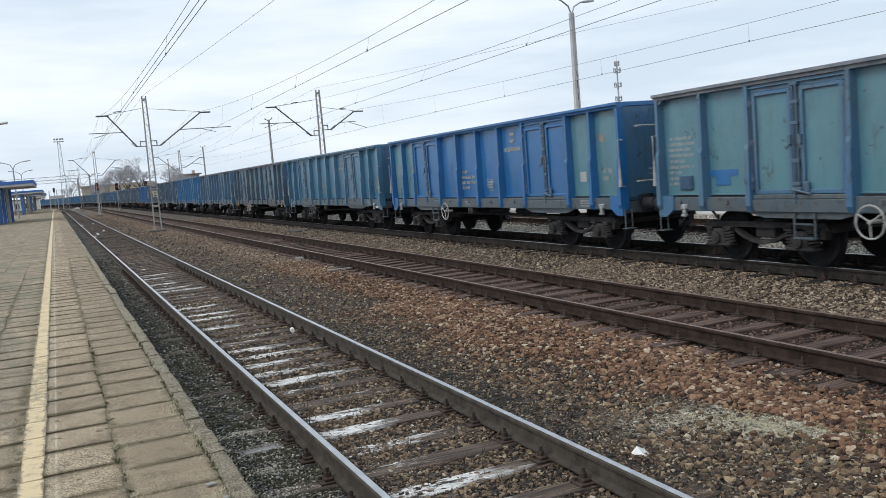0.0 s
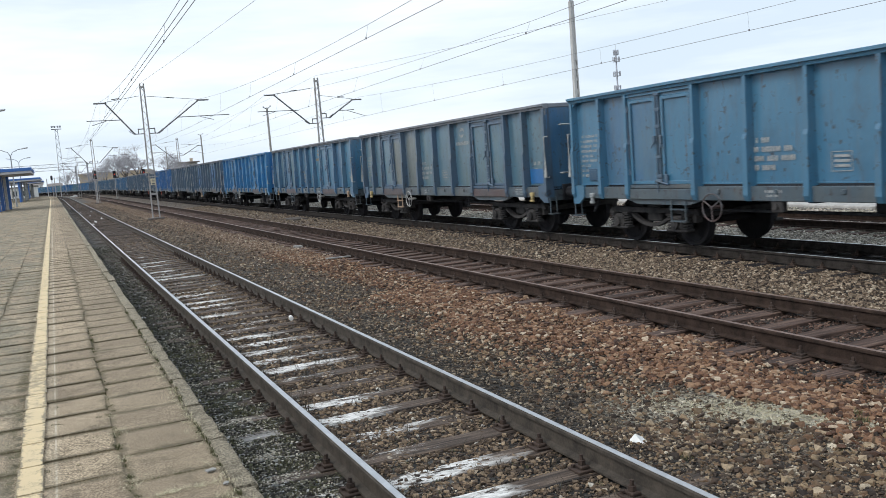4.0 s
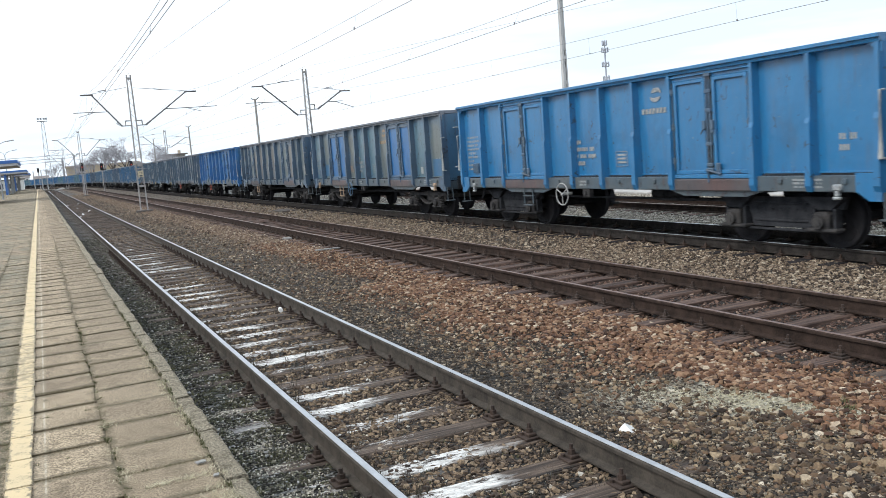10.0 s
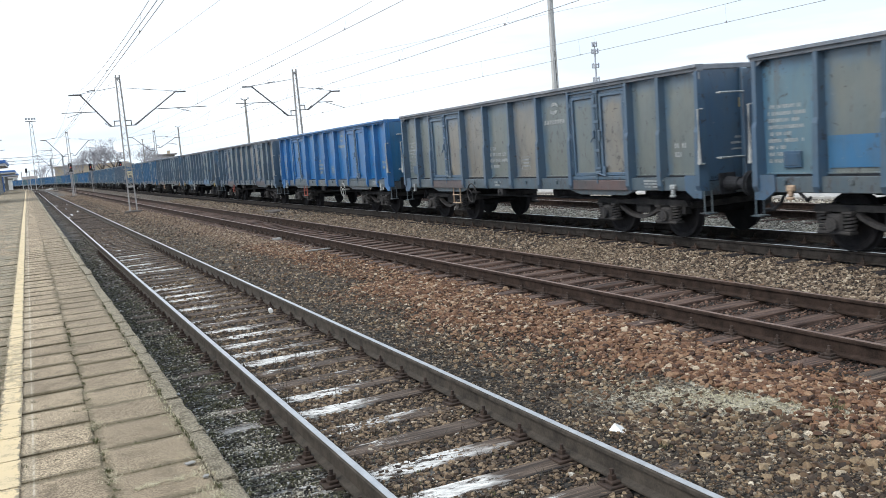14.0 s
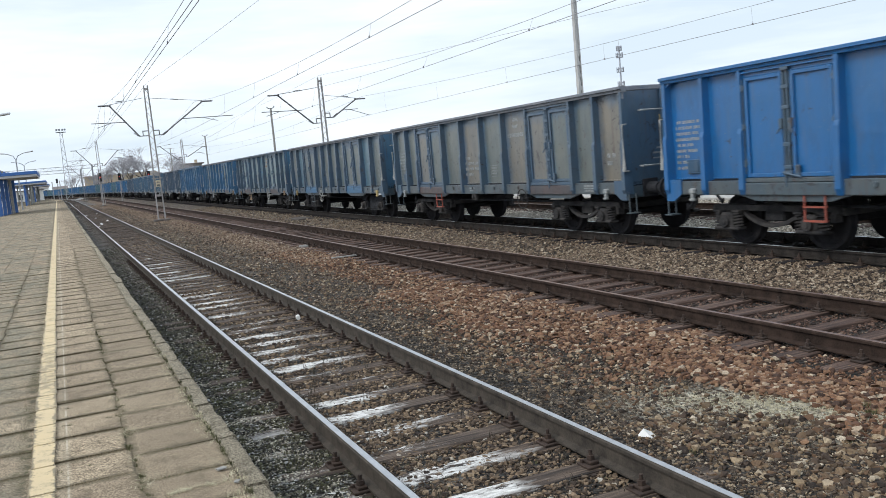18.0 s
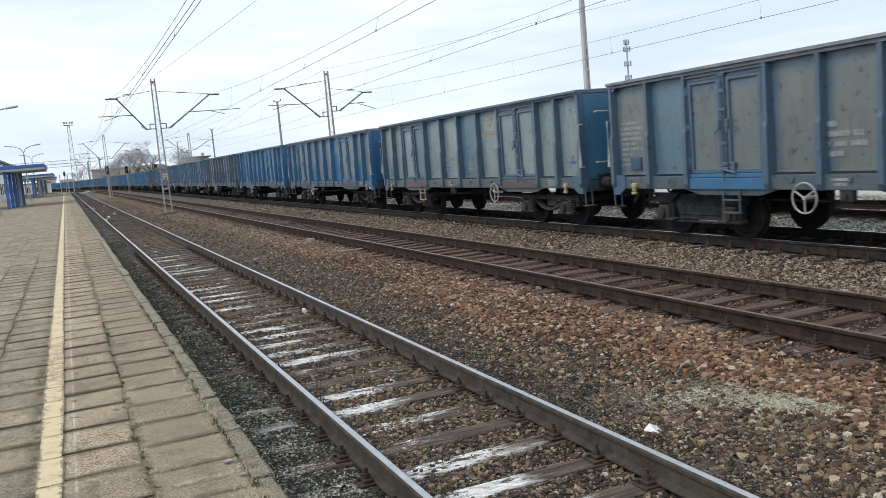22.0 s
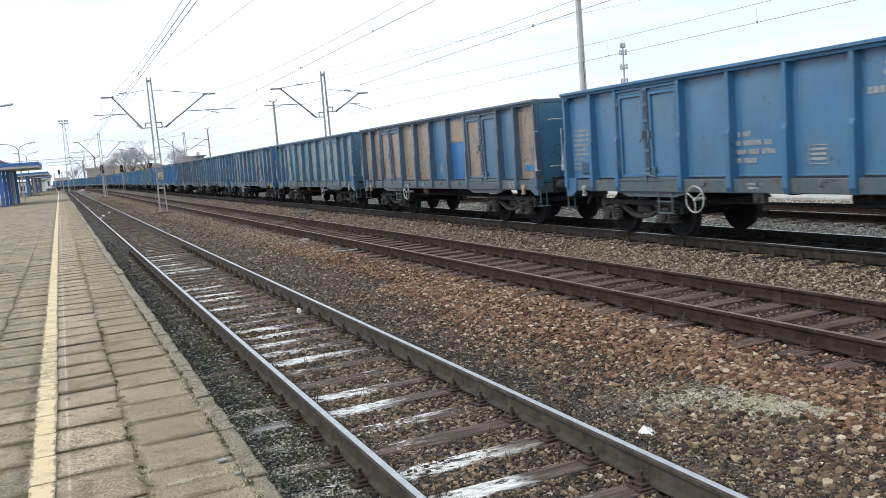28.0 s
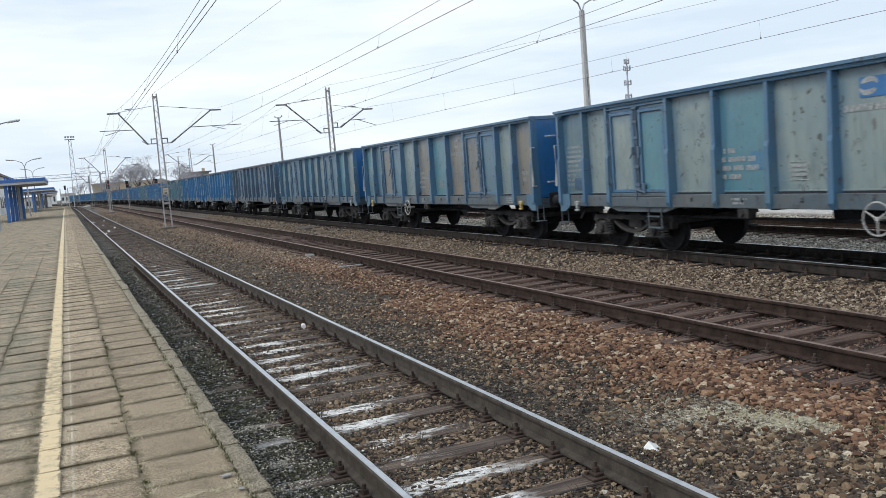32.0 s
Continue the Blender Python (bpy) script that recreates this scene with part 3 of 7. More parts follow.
# ---- mesh helpers ----
class Shape:
    """Collects faces of one mesh; each face has the index of a material."""

    def __init__(self):
        self.v, self.f, self.mi = [], [], []

    def add(self, verts, faces, mat=0):
        n = len(self.v)
        self.v += [tuple(p) for p in verts]
        self.f += [tuple(i + n for i in f) for f in faces]
        self.mi += [mat] * len(faces)
        return self

    def box(self, x0, x1, y0, y1, z0, z1, c=0.0, mat=0):
        """A box with its edges chamfered by c."""
        if x0 > x1:
            x0, x1 = x1, x0
        if y0 > y1:
            y0, y1 = y1, y0
        if z0 > z1:
            z0, z1 = z1, z0
        if c <= 0:
            vs = [(x, y, z) for z in (z0, z1) for y in (y0, y1) for x in (x0, x1)]
            return self.add(vs, [(0, 2, 3, 1), (4, 5, 7, 6), (0, 1, 5, 4), (2, 6, 7, 3), (0, 4, 6, 2), (1, 3, 7, 5)], mat)
        c = min(c, (x1 - x0) * 0.45, (y1 - y0) * 0.45, (z1 - z0) * 0.45)
        bm = bmesh.new()
        bmesh.ops.create_cube(bm, size=1.0)
        for q in bm.verts:
            q.co = Vector(((x0 + x1) / 2 + q.co.x * (x1 - x0), (y0 + y1) / 2 + q.co.y * (y1 - y0), (z0 + z1) / 2 + q.co.z * (z1 - z0)))
        bmesh.ops.bevel(bm, geom=bm.edges[:], offset=c, segments=1, affect="EDGES", profile=0.5)
        bm.verts.index_update()
        self.add([q.co for q in bm.verts], [[q.index for q in f.verts] for f in bm.faces], mat)
        bm.free()
        return self

    def cyl(self, p0, p1, r0, r1=None, n=10, mat=0, cap=True):
        p0, p1 = Vector(p0), Vector(p1)
        r1 = r0 if r1 is None else r1
        q = (p1 - p0).to_track_quat("Z", "Y")
        vs = []
        for p, r in ((p0, r0), (p1, r1)):
            for i in range(n):
                a = math.tau * i / n
                vs.append(p + q @ Vector((math.cos(a) * r, math.sin(a) * r, 0)))
        fs = [(i, (i + 1) % n, n + (i + 1) % n, n + i) for i in range(n)]
        if cap:
            fs += [tuple(range(n))[::-1], tuple(range(n, 2 * n))]
        return self.add(vs, fs, mat)

    def tube(self, pts, r, n=6, mat=0):
        """A pipe along a polyline, its joints mitred."""
        pts = [Vector(p) for p in pts]
        vs, fs = [], []
        for i, p in enumerate(pts):
            d = (pts[min(i + 1, len(pts) - 1)] - pts[max(i - 1, 0)]).normalized()
            q = d.to_track_quat("Z", "Y")
            k = 1.0
            if 0 < i < len(pts) - 1:
                k = 1.0 / max(0.5, d.dot((pts[i + 1] - p).normalized()))
            for j in range(n):
                a = math.tau * j / n
                vs.append(p + q @ Vector((math.cos(a) * r * k, math.sin(a) * r * k, 0)))
        for i in range(len(pts) - 1):
            fs += [(i * n + j, i * n + (j + 1) % n, (i + 1) * n + (j + 1) % n, (i + 1) * n + j) for j in range(n)]
        m = (len(pts) - 1) * n
        fs += [tuple(range(n))[::-1], tuple(range(m, m + n))]
        return self.add(vs, fs, mat)

    def ring(self, centre, axis, big, small, n=24, k=6, mat=0):
        q = Vector(axis).to_track_quat("Z", "Y")
        vs, fs = [], []
        for i in range(n):
            a = math.tau * i / n
            for j in range(k):
                b = math.tau * j / k
                d = big + small * math.cos(b)
                vs.append(Vector(centre) + q @ Vector((d * math.cos(a), d * math.sin(a), small * math.sin(b))))
        for i in range(n):
            for j in range(k):
                fs.append((i * k + j, ((i + 1) % n) * k + j, ((i + 1) % n) * k + (j + 1) % k, i * k + (j + 1) % k))
        return self.add(vs, fs, mat)

    def sweep(self, profile, path, mat=0, close=True):
        """profile: (across, up) points; path: (place, across direction) pairs."""
        n, vs, fs = len(profile), [], []
        for p, side in path:
            for a, u in profile:
                vs.append((p[0] + side[0] * a, p[1] + side[1] * a, p[2] + u))
        m = n if close else n - 1
        for i in range(len(path) - 1):
            for j in range(m):
                fs.append((i * n + j, i * n + (j + 1) % n, (i + 1) * n + (j + 1) % n, (i + 1) * n + j))
        fs += [tuple(range(n)), tuple(range((len(path) - 1) * n, len(path) * n))[::-1]]
        return self.add(vs, fs, mat)

    def prism(self, outline, x0, x1, mat=0):
        """An outline of (y, z) points pushed out along x."""
        n = len(outline)
        vs = [(x, y, z) for x in (x0, x1) for y, z in outline]
        fs = [(i, (i + 1) % n, n + (i + 1) % n, n + i) for i in range(n)] + [tuple(range(n))[::-1], tuple(range(n, 2 * n))]
        return self.add(vs, fs, mat)

    def mesh(self, name, smooth=False):
        me = bpy.data.meshes.new(name)
        me.from_pydata(self.v, [], self.f)
        me.polygons.foreach_set("material_index", self.mi)
        bm = bmesh.new()
        bm.from_mesh(me)
        bmesh.ops.recalc_face_normals(bm, faces=bm.faces)
        bm.to_mesh(me)
        bm.free()
        if smooth:
            me.polygons.foreach_set("use_smooth", [True] * len(me.polygons))
            me.set_sharp_from_angle(angle=radians(40))
        return me


def linked(name, data, mats, parent=None, m=None):
    """An object on the given mesh whose materials belong to the object, so that alike meshes can differ in paint."""
    mats = mats if isinstance(mats, (list, tuple)) else [mats]
    while len(data.materials) < len(mats):
        data.materials.append(mats[len(data.materials)])
    ob = new(name, data)
    ob.parent = parent
    for slot, mat in zip(ob.material_slots, mats):
        slot.link = "OBJECT"
        slot.material = mat
    if m is not None:
        ob.matrix_basis = m
    return ob


def part(name, shape, mats, parent=None, label="", m=None, smooth=False):
    ob = linked(name, shape if isinstance(shape, bpy.types.Mesh) else shape.mesh(name, smooth), mats, parent, m)
    return tagged(ob, label) if label else ob


def empty(name, m, label="", category="", group="", kind=""):
    ob = new(name)
    ob.empty_display_size = 0.2
    ob.matrix_basis = m
    return tagged(ob, label, category, group, kind)


# ---- plan ----
BEND_FROM, BEND_R = 170.0, 1385.0
PLATFORM_Z = 0.40
LINES = {1: 2.485, 2: 7.415, 3: 11.896, 4: 15.90}
LEAN3 = 0.00387


def along(x, u, z=0.0, lean=0.0):
    """A place u metres along the line that starts at x beside the camera, and the heading there; all lines bend left beyond BEND_FROM."""
    if u <= BEND_FROM:
        return Vector((x + lean * u, u, z)), -lean
    a = (u - BEND_FROM) / BEND_R
    r = BEND_R + x
    return Vector((x + lean * BEND_FROM - r * (1 - math.cos(a)), BEND_FROM + r * math.sin(a), z)), a


def way(x, stops, z=0.0, lean=0.0):
    out = []
    for u in stops:
        p, a = along(x, u, z, lean)
        out.append((p, (math.cos(a), math.sin(a))))
    return out


STOPS = [-230, -40, 0, 20, 60, 120, 170] + [170 + 15 * i for i in range(1, 33)]


def ground_height(x, y):
    """Profile of the yard across the lines, with small lumps."""
    table = ((-2000, -0.45), (0.70, -0.35), (0.85, -0.22), (1.12, -0.190), (1.66, -0.196), (1.8, -0.207), (3.2, -0.210), (3.34, -0.180), (3.7, -0.178), (4.4, -0.25), (5.4, -0.205), (6.05, -0.20), (6.5, -0.232), (8.3, -0.232), (8.7, -0.235),
             (9.6, -0.29), (10.6, -0.215), (13.2, -0.20), (14.4, -0.22), (19.5, -0.22), (21, -0.5), (40, -0.55), (2500, -0.55))
    for (a, za), (b, zb) in zip(table, table[1:]):
        if a <= x <= b:
            z = za + (zb - za) * (x - a) / (b - a)
            break
    k = 0.03 if 3.4 < x < 6.3 or 8.8 < x < 10.7 else 0.012
    return z + k * noise.noise((x * 1.3, y * 1.3, 0.0)) + 0.4 * k * noise.noise((x * 5.0, y * 5.0, 3.0))


def build_ground():
    xs = [-1500, -400, -120, -40, -12, -4, 0.0, 0.6] + [0.7 + 0.14 * i for i in range(74)] + [11.3, 12, 13, 13.6, 14.2, 15, 16, 17, 19, 22, 26, 32, 45, 80, 200, 600, 2000]
    ys = [-600, -150, -40, -10, 0, 2] + [2.6 + 0.14 * i for i in range(110)] + [18.2 + 0.4 * i for i in range(60)] + [42.5 + 2 * i for i in range(30)] + [105, 120, 140, 170, 200, 240, 300, 400, 600, 1000, 2500]
    nx = len(xs)
    verts = [(x, y, ground_height(x, y)) for y in ys for x in xs]
    faces = [(j * nx + i, j * nx + i + 1, (j + 1) * nx + i + 1, (j + 1) * nx + i) for j in range(len(ys) - 1) for i in range(nx - 1)]
    me = bpy.data.meshes.new("ground")
    me.from_pydata(verts, [], faces)
    me.polygons.foreach_set("use_smooth", [True] * len(faces))
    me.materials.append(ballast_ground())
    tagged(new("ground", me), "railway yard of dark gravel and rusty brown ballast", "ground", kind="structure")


build_ground()

RAIL_WEB = [(-0.065, -0.172), (0.065, -0.172), (0.065, -0.158), (0.012, -0.142), (0.010, -0.045), (0.036, -0.036), (0.036, -0.012), (0.026, -0.003), (-0.026, -0.003), (-0.036, -0.012), (-0.036, -0.036), (-0.010, -0.045), (-0.012, -0.142), (-0.065, -0.158)]
RAIL_HEAD = [(-0.024, -0.0034), (0.024, -0.0034), (0.024, -0.001), (0.020, 0.0), (-0.020, 0.0), (-0.024, -0.001)]


def fastening():
    """A ribbed base plate with two clamp bolts, one on each side of the rail foot."""
    s = Shape()
    s.box(-0.17, 0.17, -0.075, 0.075, -0.19, -0.171, 0.004)
    for x in (-0.1, 0.1):
        s.box(x - 0.035, x + 0.035, -0.05, 0.05, -0.171, -0.146, 0.006)
        s.cyl((x, 0, -0.15), (x, 0, -0.112), 0.030, n=6)
        s.cyl((x, 0, -0.112), (x, 0, -0.075), 0.015, n=6)
    for x, y in ((-0.145, 0.045), (0.145, -0.045)):
        s.cyl((x, y, -0.172), (x, y, -0.15), 0.018, n=6)
    return s.mesh("rail_fastening")


FASTENING = fastening()


def sleeper_mesh(seed, length):
    rnd = random.Random(seed)
    s = Shape()
    s.box(-length / 2, length / 2, -0.112, 0.112, -0.35, -0.188, 0.012)
    s.v = [(x + rnd.uniform(-0.01, 0.01), y + rnd.uniform(-0.007, 0.007), z + rnd.uniform(-0.005, 0.004)) for x, y, z in s.v]
    return s.mesh("sleeper")


def build_track(n, first, gap, count, material_at, head, z=0.0, lean=0.0, fixed=0, label="", side_mat=RAIL_SIDE):
    x = LINES[n]
    track = empty("railway_track", pose(0, 0, 0), label, "railway track", "railway lines", "structure")
    for side in (-0.7525, 0.7525):
        rail = part("rail", Shape().sweep(RAIL_WEB, way(x + side, STOPS, z, lean)), side_mat, track)
        part("rail_head", Shape().sweep(RAIL_HEAD, way(x + side, STOPS, z, lean)), head, rail)
    rnd = random.Random(n)
    kinds = [sleeper_mesh(100 * n + i, 2.55) for i in range(5)]
    for i in range(min(count, 280)):
        p, a = along(x, first + gap * i, z, lean)
        m = Matrix.Translation(p + Vector((rnd.uniform(-0.04, 0.04), rnd.uniform(-0.02, 0.02), rnd.uniform(-0.006, 0.004)))) @ pose(0, 0, 0, 0, 0, math.degrees(a) + rnd.uniform(-0.8, 0.8))
        linked("sleeper", kinds[rnd.randrange(5)], material_at(i), track, m)
        if i < fixed:
            for side in (-0.7525, 0.7525):
                linked("rail_fastening", FASTENING, RUST_IRON, track, Matrix.Translation((p.x + side, p.y, p.z)))
    behind = Shape()
    for i in range(1, 380):
        p = along(x, first - gap * i, z, lean)[0]
        behind.box(p.x - 1.27, p.x + 1.27, p.y - 0.11, p.y + 0.11, p.z - 0.35, p.z - 0.19, 0.01 if i < 40 else 0.0)
    tagged(part("rear_sleepers", behind, SLEEPER, track), kind="stuff")
    if count > 280:
        rest = Shape()
        for i in range(280, count):
            p, a = along(x, first + gap * i, z, lean)
            rest.box(p.x - 1.27, p.x + 1.27, p.y - 0.12, p.y + 0.12, p.z - 0.35, p.z - 0.186)
        tagged(part("far_sleepers", rest, SLEEPER, track), kind="stuff")
    return track


LIMED = {1, 2, 4, 5, 6, 9, 10, 11, 12, 13, 17, 19, 20, 22, 23, 28, 29, 31, 34, 36}
SPLASHED = {0, 3, 7, 8, 14, 15, 18, 21, 24, 25, 26, 30, 32, 33, 35, 38, 40, 42, 45}


def build_tracks():
    build_track(1, 4.38, 0.573, 420, lambda i: SLEEPER_LIMED if i in LIMED else SLEEPER_SPLASHED if i in SPLASHED else SLEEPER, RAIL_TOP, fixed=40, side_mat=RAIL_GREY,
                label="railway line with polished rails on lime-splashed wooden sleepers")
    build_track(2, 5.6, 0.62, 380, lambda i: SLEEPER_BROWN, RAIL_DULL, fixed=46, label="little-used railway line with brown rails on dark sleepers")
    build_track(3, 4.0, 0.6, 400, lambda i: SLEEPER_BLACK, RAIL_TOP, lean=LEAN3, fixed=40, side_mat=RAIL_DARK, label="railway line under the passing goods train")
    build_track(4, 8.0, 0.6, 150, lambda i: SLEEPER_BROWN, RAIL_DULL, lean=0.035, label="railway line beyond the goods train")


build_tracks()


# ---- the goods train ----
TRAVEL = (100.6058, 15.8377, -44.4368, 46.3906, -20.0837, 3.1589)
START, PITCH, BODY = 78.19, 14.325, 13.06


def travelled(t):
    return sum(c * (t / 16.0) ** (i + 1) for i, c in enumerate(TRAVEL))


TOP, SILL, LEDGE = 3.125, 0.945, 1.225
HALF = 1.475
# posts, measured from the middle of the wagon
POSTS = {"short": (-5.30, -4.17, -2.17, -1.09, 0.0, 1.09, 2.17, 4.17, 5.30), "long": (-5.46, -4.53, -2.56, -1.27, 0.0, 1.27, 2.56, 4.53, 5.46)}
DOORS = {"short": (-3.17, 3.17), "long": (-3.545, 3.545)}


def wagon_panel(y0, y1):
    """A side sheet with a shallow bulge, its lower edge turned over the sill."""
    s = Shape()
    n, vs, fs = 6, [], []
    z0, z1 = LEDGE, TOP - 0.10
    for i in range(n + 1):
        for j in range(n + 1):
            a, b = i / n, j / n
            push = 0.012 * math.sin(math.pi * a) * math.sin(math.pi * b) + 0.004 * math.sin(7.0 * a + 5.0 * b + y0)
            vs.append((-1.312 - push, y0 + (y1 - y0) * a, z0 + (z1 - z0) * b))
    fs = [(i * (n + 1) + j, i * (n + 1) + j + 1, (i + 1) * (n + 1) + j + 1, (i + 1) * (n + 1) + j) for i in range(n) for j in range(n)]
    s.add(vs, fs)
    s.box(-1.306, -1.295, y0, y1, z0, z1)
    s.prism([(y0, LEDGE), (y1, LEDGE), (y1, LEDGE + 0.022), (y0, LEDGE + 0.022)], -1.335, -1.306)
    return s


def wagon_post():
    """A pressed channel post that is deeper below the kink at half height and wider at its foot."""
    s = Shape()
    n = [(-HALF + 0.025, TOP - 0.10, 0.036), (-HALF + 0.014, 2.06, 0.042), (-HALF - 0.012, 1.98, 0.045), (-HALF - 0.026, SILL + 0.10, 0.056), (-HALF + 0.02, SILL, 0.056)]
    back = -1.30
    vs, fs = [], []
    for x, z, w in n:
        vs += [(back, -w - 0.02, z), (x, -w, z), (x, w, z), (back, w + 0.02, z)]
    for i in range(len(n) - 1):
        a, b = 4 * i, 4 * i + 4
        fs += [(a + j, a + j + 1, b + j + 1, b + j) for j in range(3)]
    fs += [(0, 1, 2, 3), (16, 19, 18, 17)]
    return s.add(vs, fs)


LEAF, LEAF_AT, DOOR_TOP = 0.405, 0.492, 2.885


def wagon_door():
    """The sheet of one door leaf, set back in its frame."""
    s = Shape()
    s.box(-1.385, -1.345, -LEAF + 0.02, LEAF - 0.02, LEDGE + 0.02, DOOR_TOP - 0.02)
    return s


def wagon_door_frame():
    s = Shape()
    h0, h1, w = LEDGE + 0.01, DOOR_TOP, 0.068
    for a, b, c, d in ((-LEAF, -LEAF + w, h0, h1), (LEAF - w, LEAF, h0, h1), (-LEAF + w, LEAF - w, h0, h0 + w), (-LEAF + w, LEAF - w, h1 - w, h1)):
        s.box(-1.428, -1.386, a, b, c, d, 0.010)
    return s


def wagon_lock():
    """Two locking bars between the leaves with keepers, a pair of handles and a lever at the foot."""
    s = Shape()
    for y in (-0.035, 0.035):
        s.cyl((-1.43, y, LEDGE - 0.10), (-1.43, y, 2.97), 0.021, n=8)
    for z in (1.36, 1.72, 2.30, 2.62, 2.90):
        s.box(-1.455, -1.39, -0.075, 0.075, z, z + 0.06, 0.008)
    for y in (-0.10, 0.10):
        s.box(-1.475, -1.42, y - 0.035, y + 0.035, 2.00, 2.16, 0.012)
        s.cyl((-1.47, y, 2.02), (-1.49, y * 1.5, 1.93), 0.014, n=6)
    s.box(-1.47, -1.40, -0.10, 0.08, LEDGE + 0.04, LEDGE + 0.11, 0.01)
    s.box(-1.46, -1.41, -0.24, -0.14, LEDGE + 0.03, LEDGE + 0.20, 0.015)
    s.cyl((-1.47, 0.06, LEDGE + 0.08), (-1.48, -0.30, LEDGE + 0.01), 0.020, n=6)
    s.cyl((-1.46, 0.03, SILL + 0.14), (-1.46, 0.03, LEDGE + 0.1), 0.022, n=6)
    return s


def wagon_hinges():
    s = Shape()
    s.cyl((-1.425, 0, 1.30), (-1.425, 0, 2.86), 0.012, n=6)
    for z in (1.42, 2.02, 2.66):
        s.cyl((-1.43, 0, z), (-1.43, 0, z + 0.12), 0.026, n=8)
        s.box(-1.44, -1.38, -0.05, 0.05, z + 0.03, z + 0.09, 0.005)
    return s


def wagon_rim():
    """The top channel: a broad outer flange over a narrower lip, closed across both ends."""
    half = BODY / 2 + 0.02
    rim = Shape()
    outer = [(-1.33, TOP - 0.115), (-1.450, TOP - 0.115), (-1.462, TOP - 0.062), (-HALF - 0.022, TOP - 0.054), (-HALF - 0.022, TOP - 0.008), (-HALF - 0.012, TOP), (-1.33, TOP)]
    for flip in (1, -1):
        rim.sweep([(a * flip, b) for a, b in outer], [((0, -half, 0), (1, 0)), ((0, half, 0), (1, 0))])
    for e in (-1, 1):
        rim.box(-1.33, 1.33, e * half - e * 0.10, e * half, TOP - 0.10, TOP, 0.015)
        rim.prism([(e * half, TOP - 0.10), (e * (half - 0.25), TOP - 0.115), (e * half, TOP - 0.26)], -1.42, -1.40)
    return rim


def corner_gusset(e):
    half = BODY / 2
    return Shape().prism([(e * half, SILL + 0.28), (e * half, SILL - 0.12), (e * (half - 0.20), SILL - 0.12), (e * (half - 0.42), SILL + 0.02), (e * (half - 0.42), SILL + 0.28)], -1.46, -1.41)


def bogie_frame():
    """Plate side frames with axle boxes and cross beam; wheels stand 0.925 m either side."""
    s = Shape()
    for side in (-1, 1):
        x0, x1 = side * 0.93, side * 1.08
        s.prism([(-1.42, 0.62), (-1.35, 0.74), (1.35, 0.74), (1.42, 0.62), (0.6, 0.64), (-0.6, 0.64)], x0, x1)
        chord = [(-0.66 + 0.132 * i, 0.60 - 0.24 * math.sin(math.pi * i / 10.0) ** 0.8) for i in range(11)]
        s.prism(chord + [(a, b + 0.065) for a, b in chord[::-1]], side * 0.97, side * 1.09)
        for y in (-0.66, 0.66):
            s.prism([(y - 0.06, 0.56), (y + 0.06, 0.56), (y + 0.05, 0.70), (y - 0.05, 0.70)], x0, x1)
        for y in (-1.28, 1.28):
            s.prism([(y - 0.05, 0.48), (y + 0.05, 0.48), (y + 0.06, 0.68), (y - 0.06, 0.68)], x0, x1)
    s.box(-1.0, 1.0, -0.22, 0.22, 0.46, 0.78, 0.02)
    for y in (-1.38, 1.38):
        s.box(-1.0, 1.0, y - 0.05, y + 0.05, 0.58, 0.70, 0.01)
    return s


def plate_bogie():
    """Deep plate side frames with horn plates, brackets over the axles and a tie bar below."""
    s = Shape()
    for side in (-1, 1):
        x0, x1 = side * 0.98, side * 1.05
        s.prism([(-1.30, 0.82), (1.30, 0.82), (1.22, 0.64), (0.66, 0.56), (0.60, 0.33), (-0.60, 0.33), (-0.66, 0.56), (-1.22, 0.64)], x0, x1)
        for y in (-0.925, 0.925):
            for d in (-0.20, 0.20):
                s.box(side * 1.0, side * 1.14, y + d - 0.035, y + d + 0.035, 0.30, 0.66, 0.01)
            s.prism([(y - 0.42, 0.84), (y + 0.42, 0.84), (y + 0.12, 0.64), (y - 0.12, 0.64)], side * 1.05, side * 1.13)
        s.box(side * 1.04, side * 1.10, -1.15, 1.15, 0.27, 0.31, 0.008)
        for z in (0.42, 0.70):
            s.box(side * 1.05, side * 1.075, -0.55, 0.55, z, z + 0.035, 0.006)
        for i in range(7):
            s.cyl((side * 1.045, -0.5 + i / 6.0, 0.62), (side * 1.07, -0.5 + i / 6.0, 0.62), 0.02, n=6)
    s.box(-0.98, 0.98, -0.2, 0.2, 0.50, 0.78, 0.03)
    return s


def axle_box():
    s = Shape()
    s.box(-0.10, 0.10, -0.15, 0.15, -0.15, 0.15, 0.04)
    s.cyl((-0.16, 0, 0), (0, 0, 0), 0.105, n=12)
    s.cyl((-0.175, 0, 0), (-0.16, 0, 0), 0.06, n=8)
    s.box(-0.11, 0.11, -0.30, 0.30, -0.16, -0.10, 0.02)
    return s


def spring():
    s = Shape()
    pts = []
    for i in range(41):
        a = math.tau * i / 8.0
        pts.append((0.075 * math.cos(a), 0.075 * math.sin(a), -0.12 + 0.27 * i / 40.0))
    s.tube(pts, 0.019, 5)
    s.box(-0.09, 0.09, -0.09, 0.09, 0.14, 0.18, 0.01)
    return s


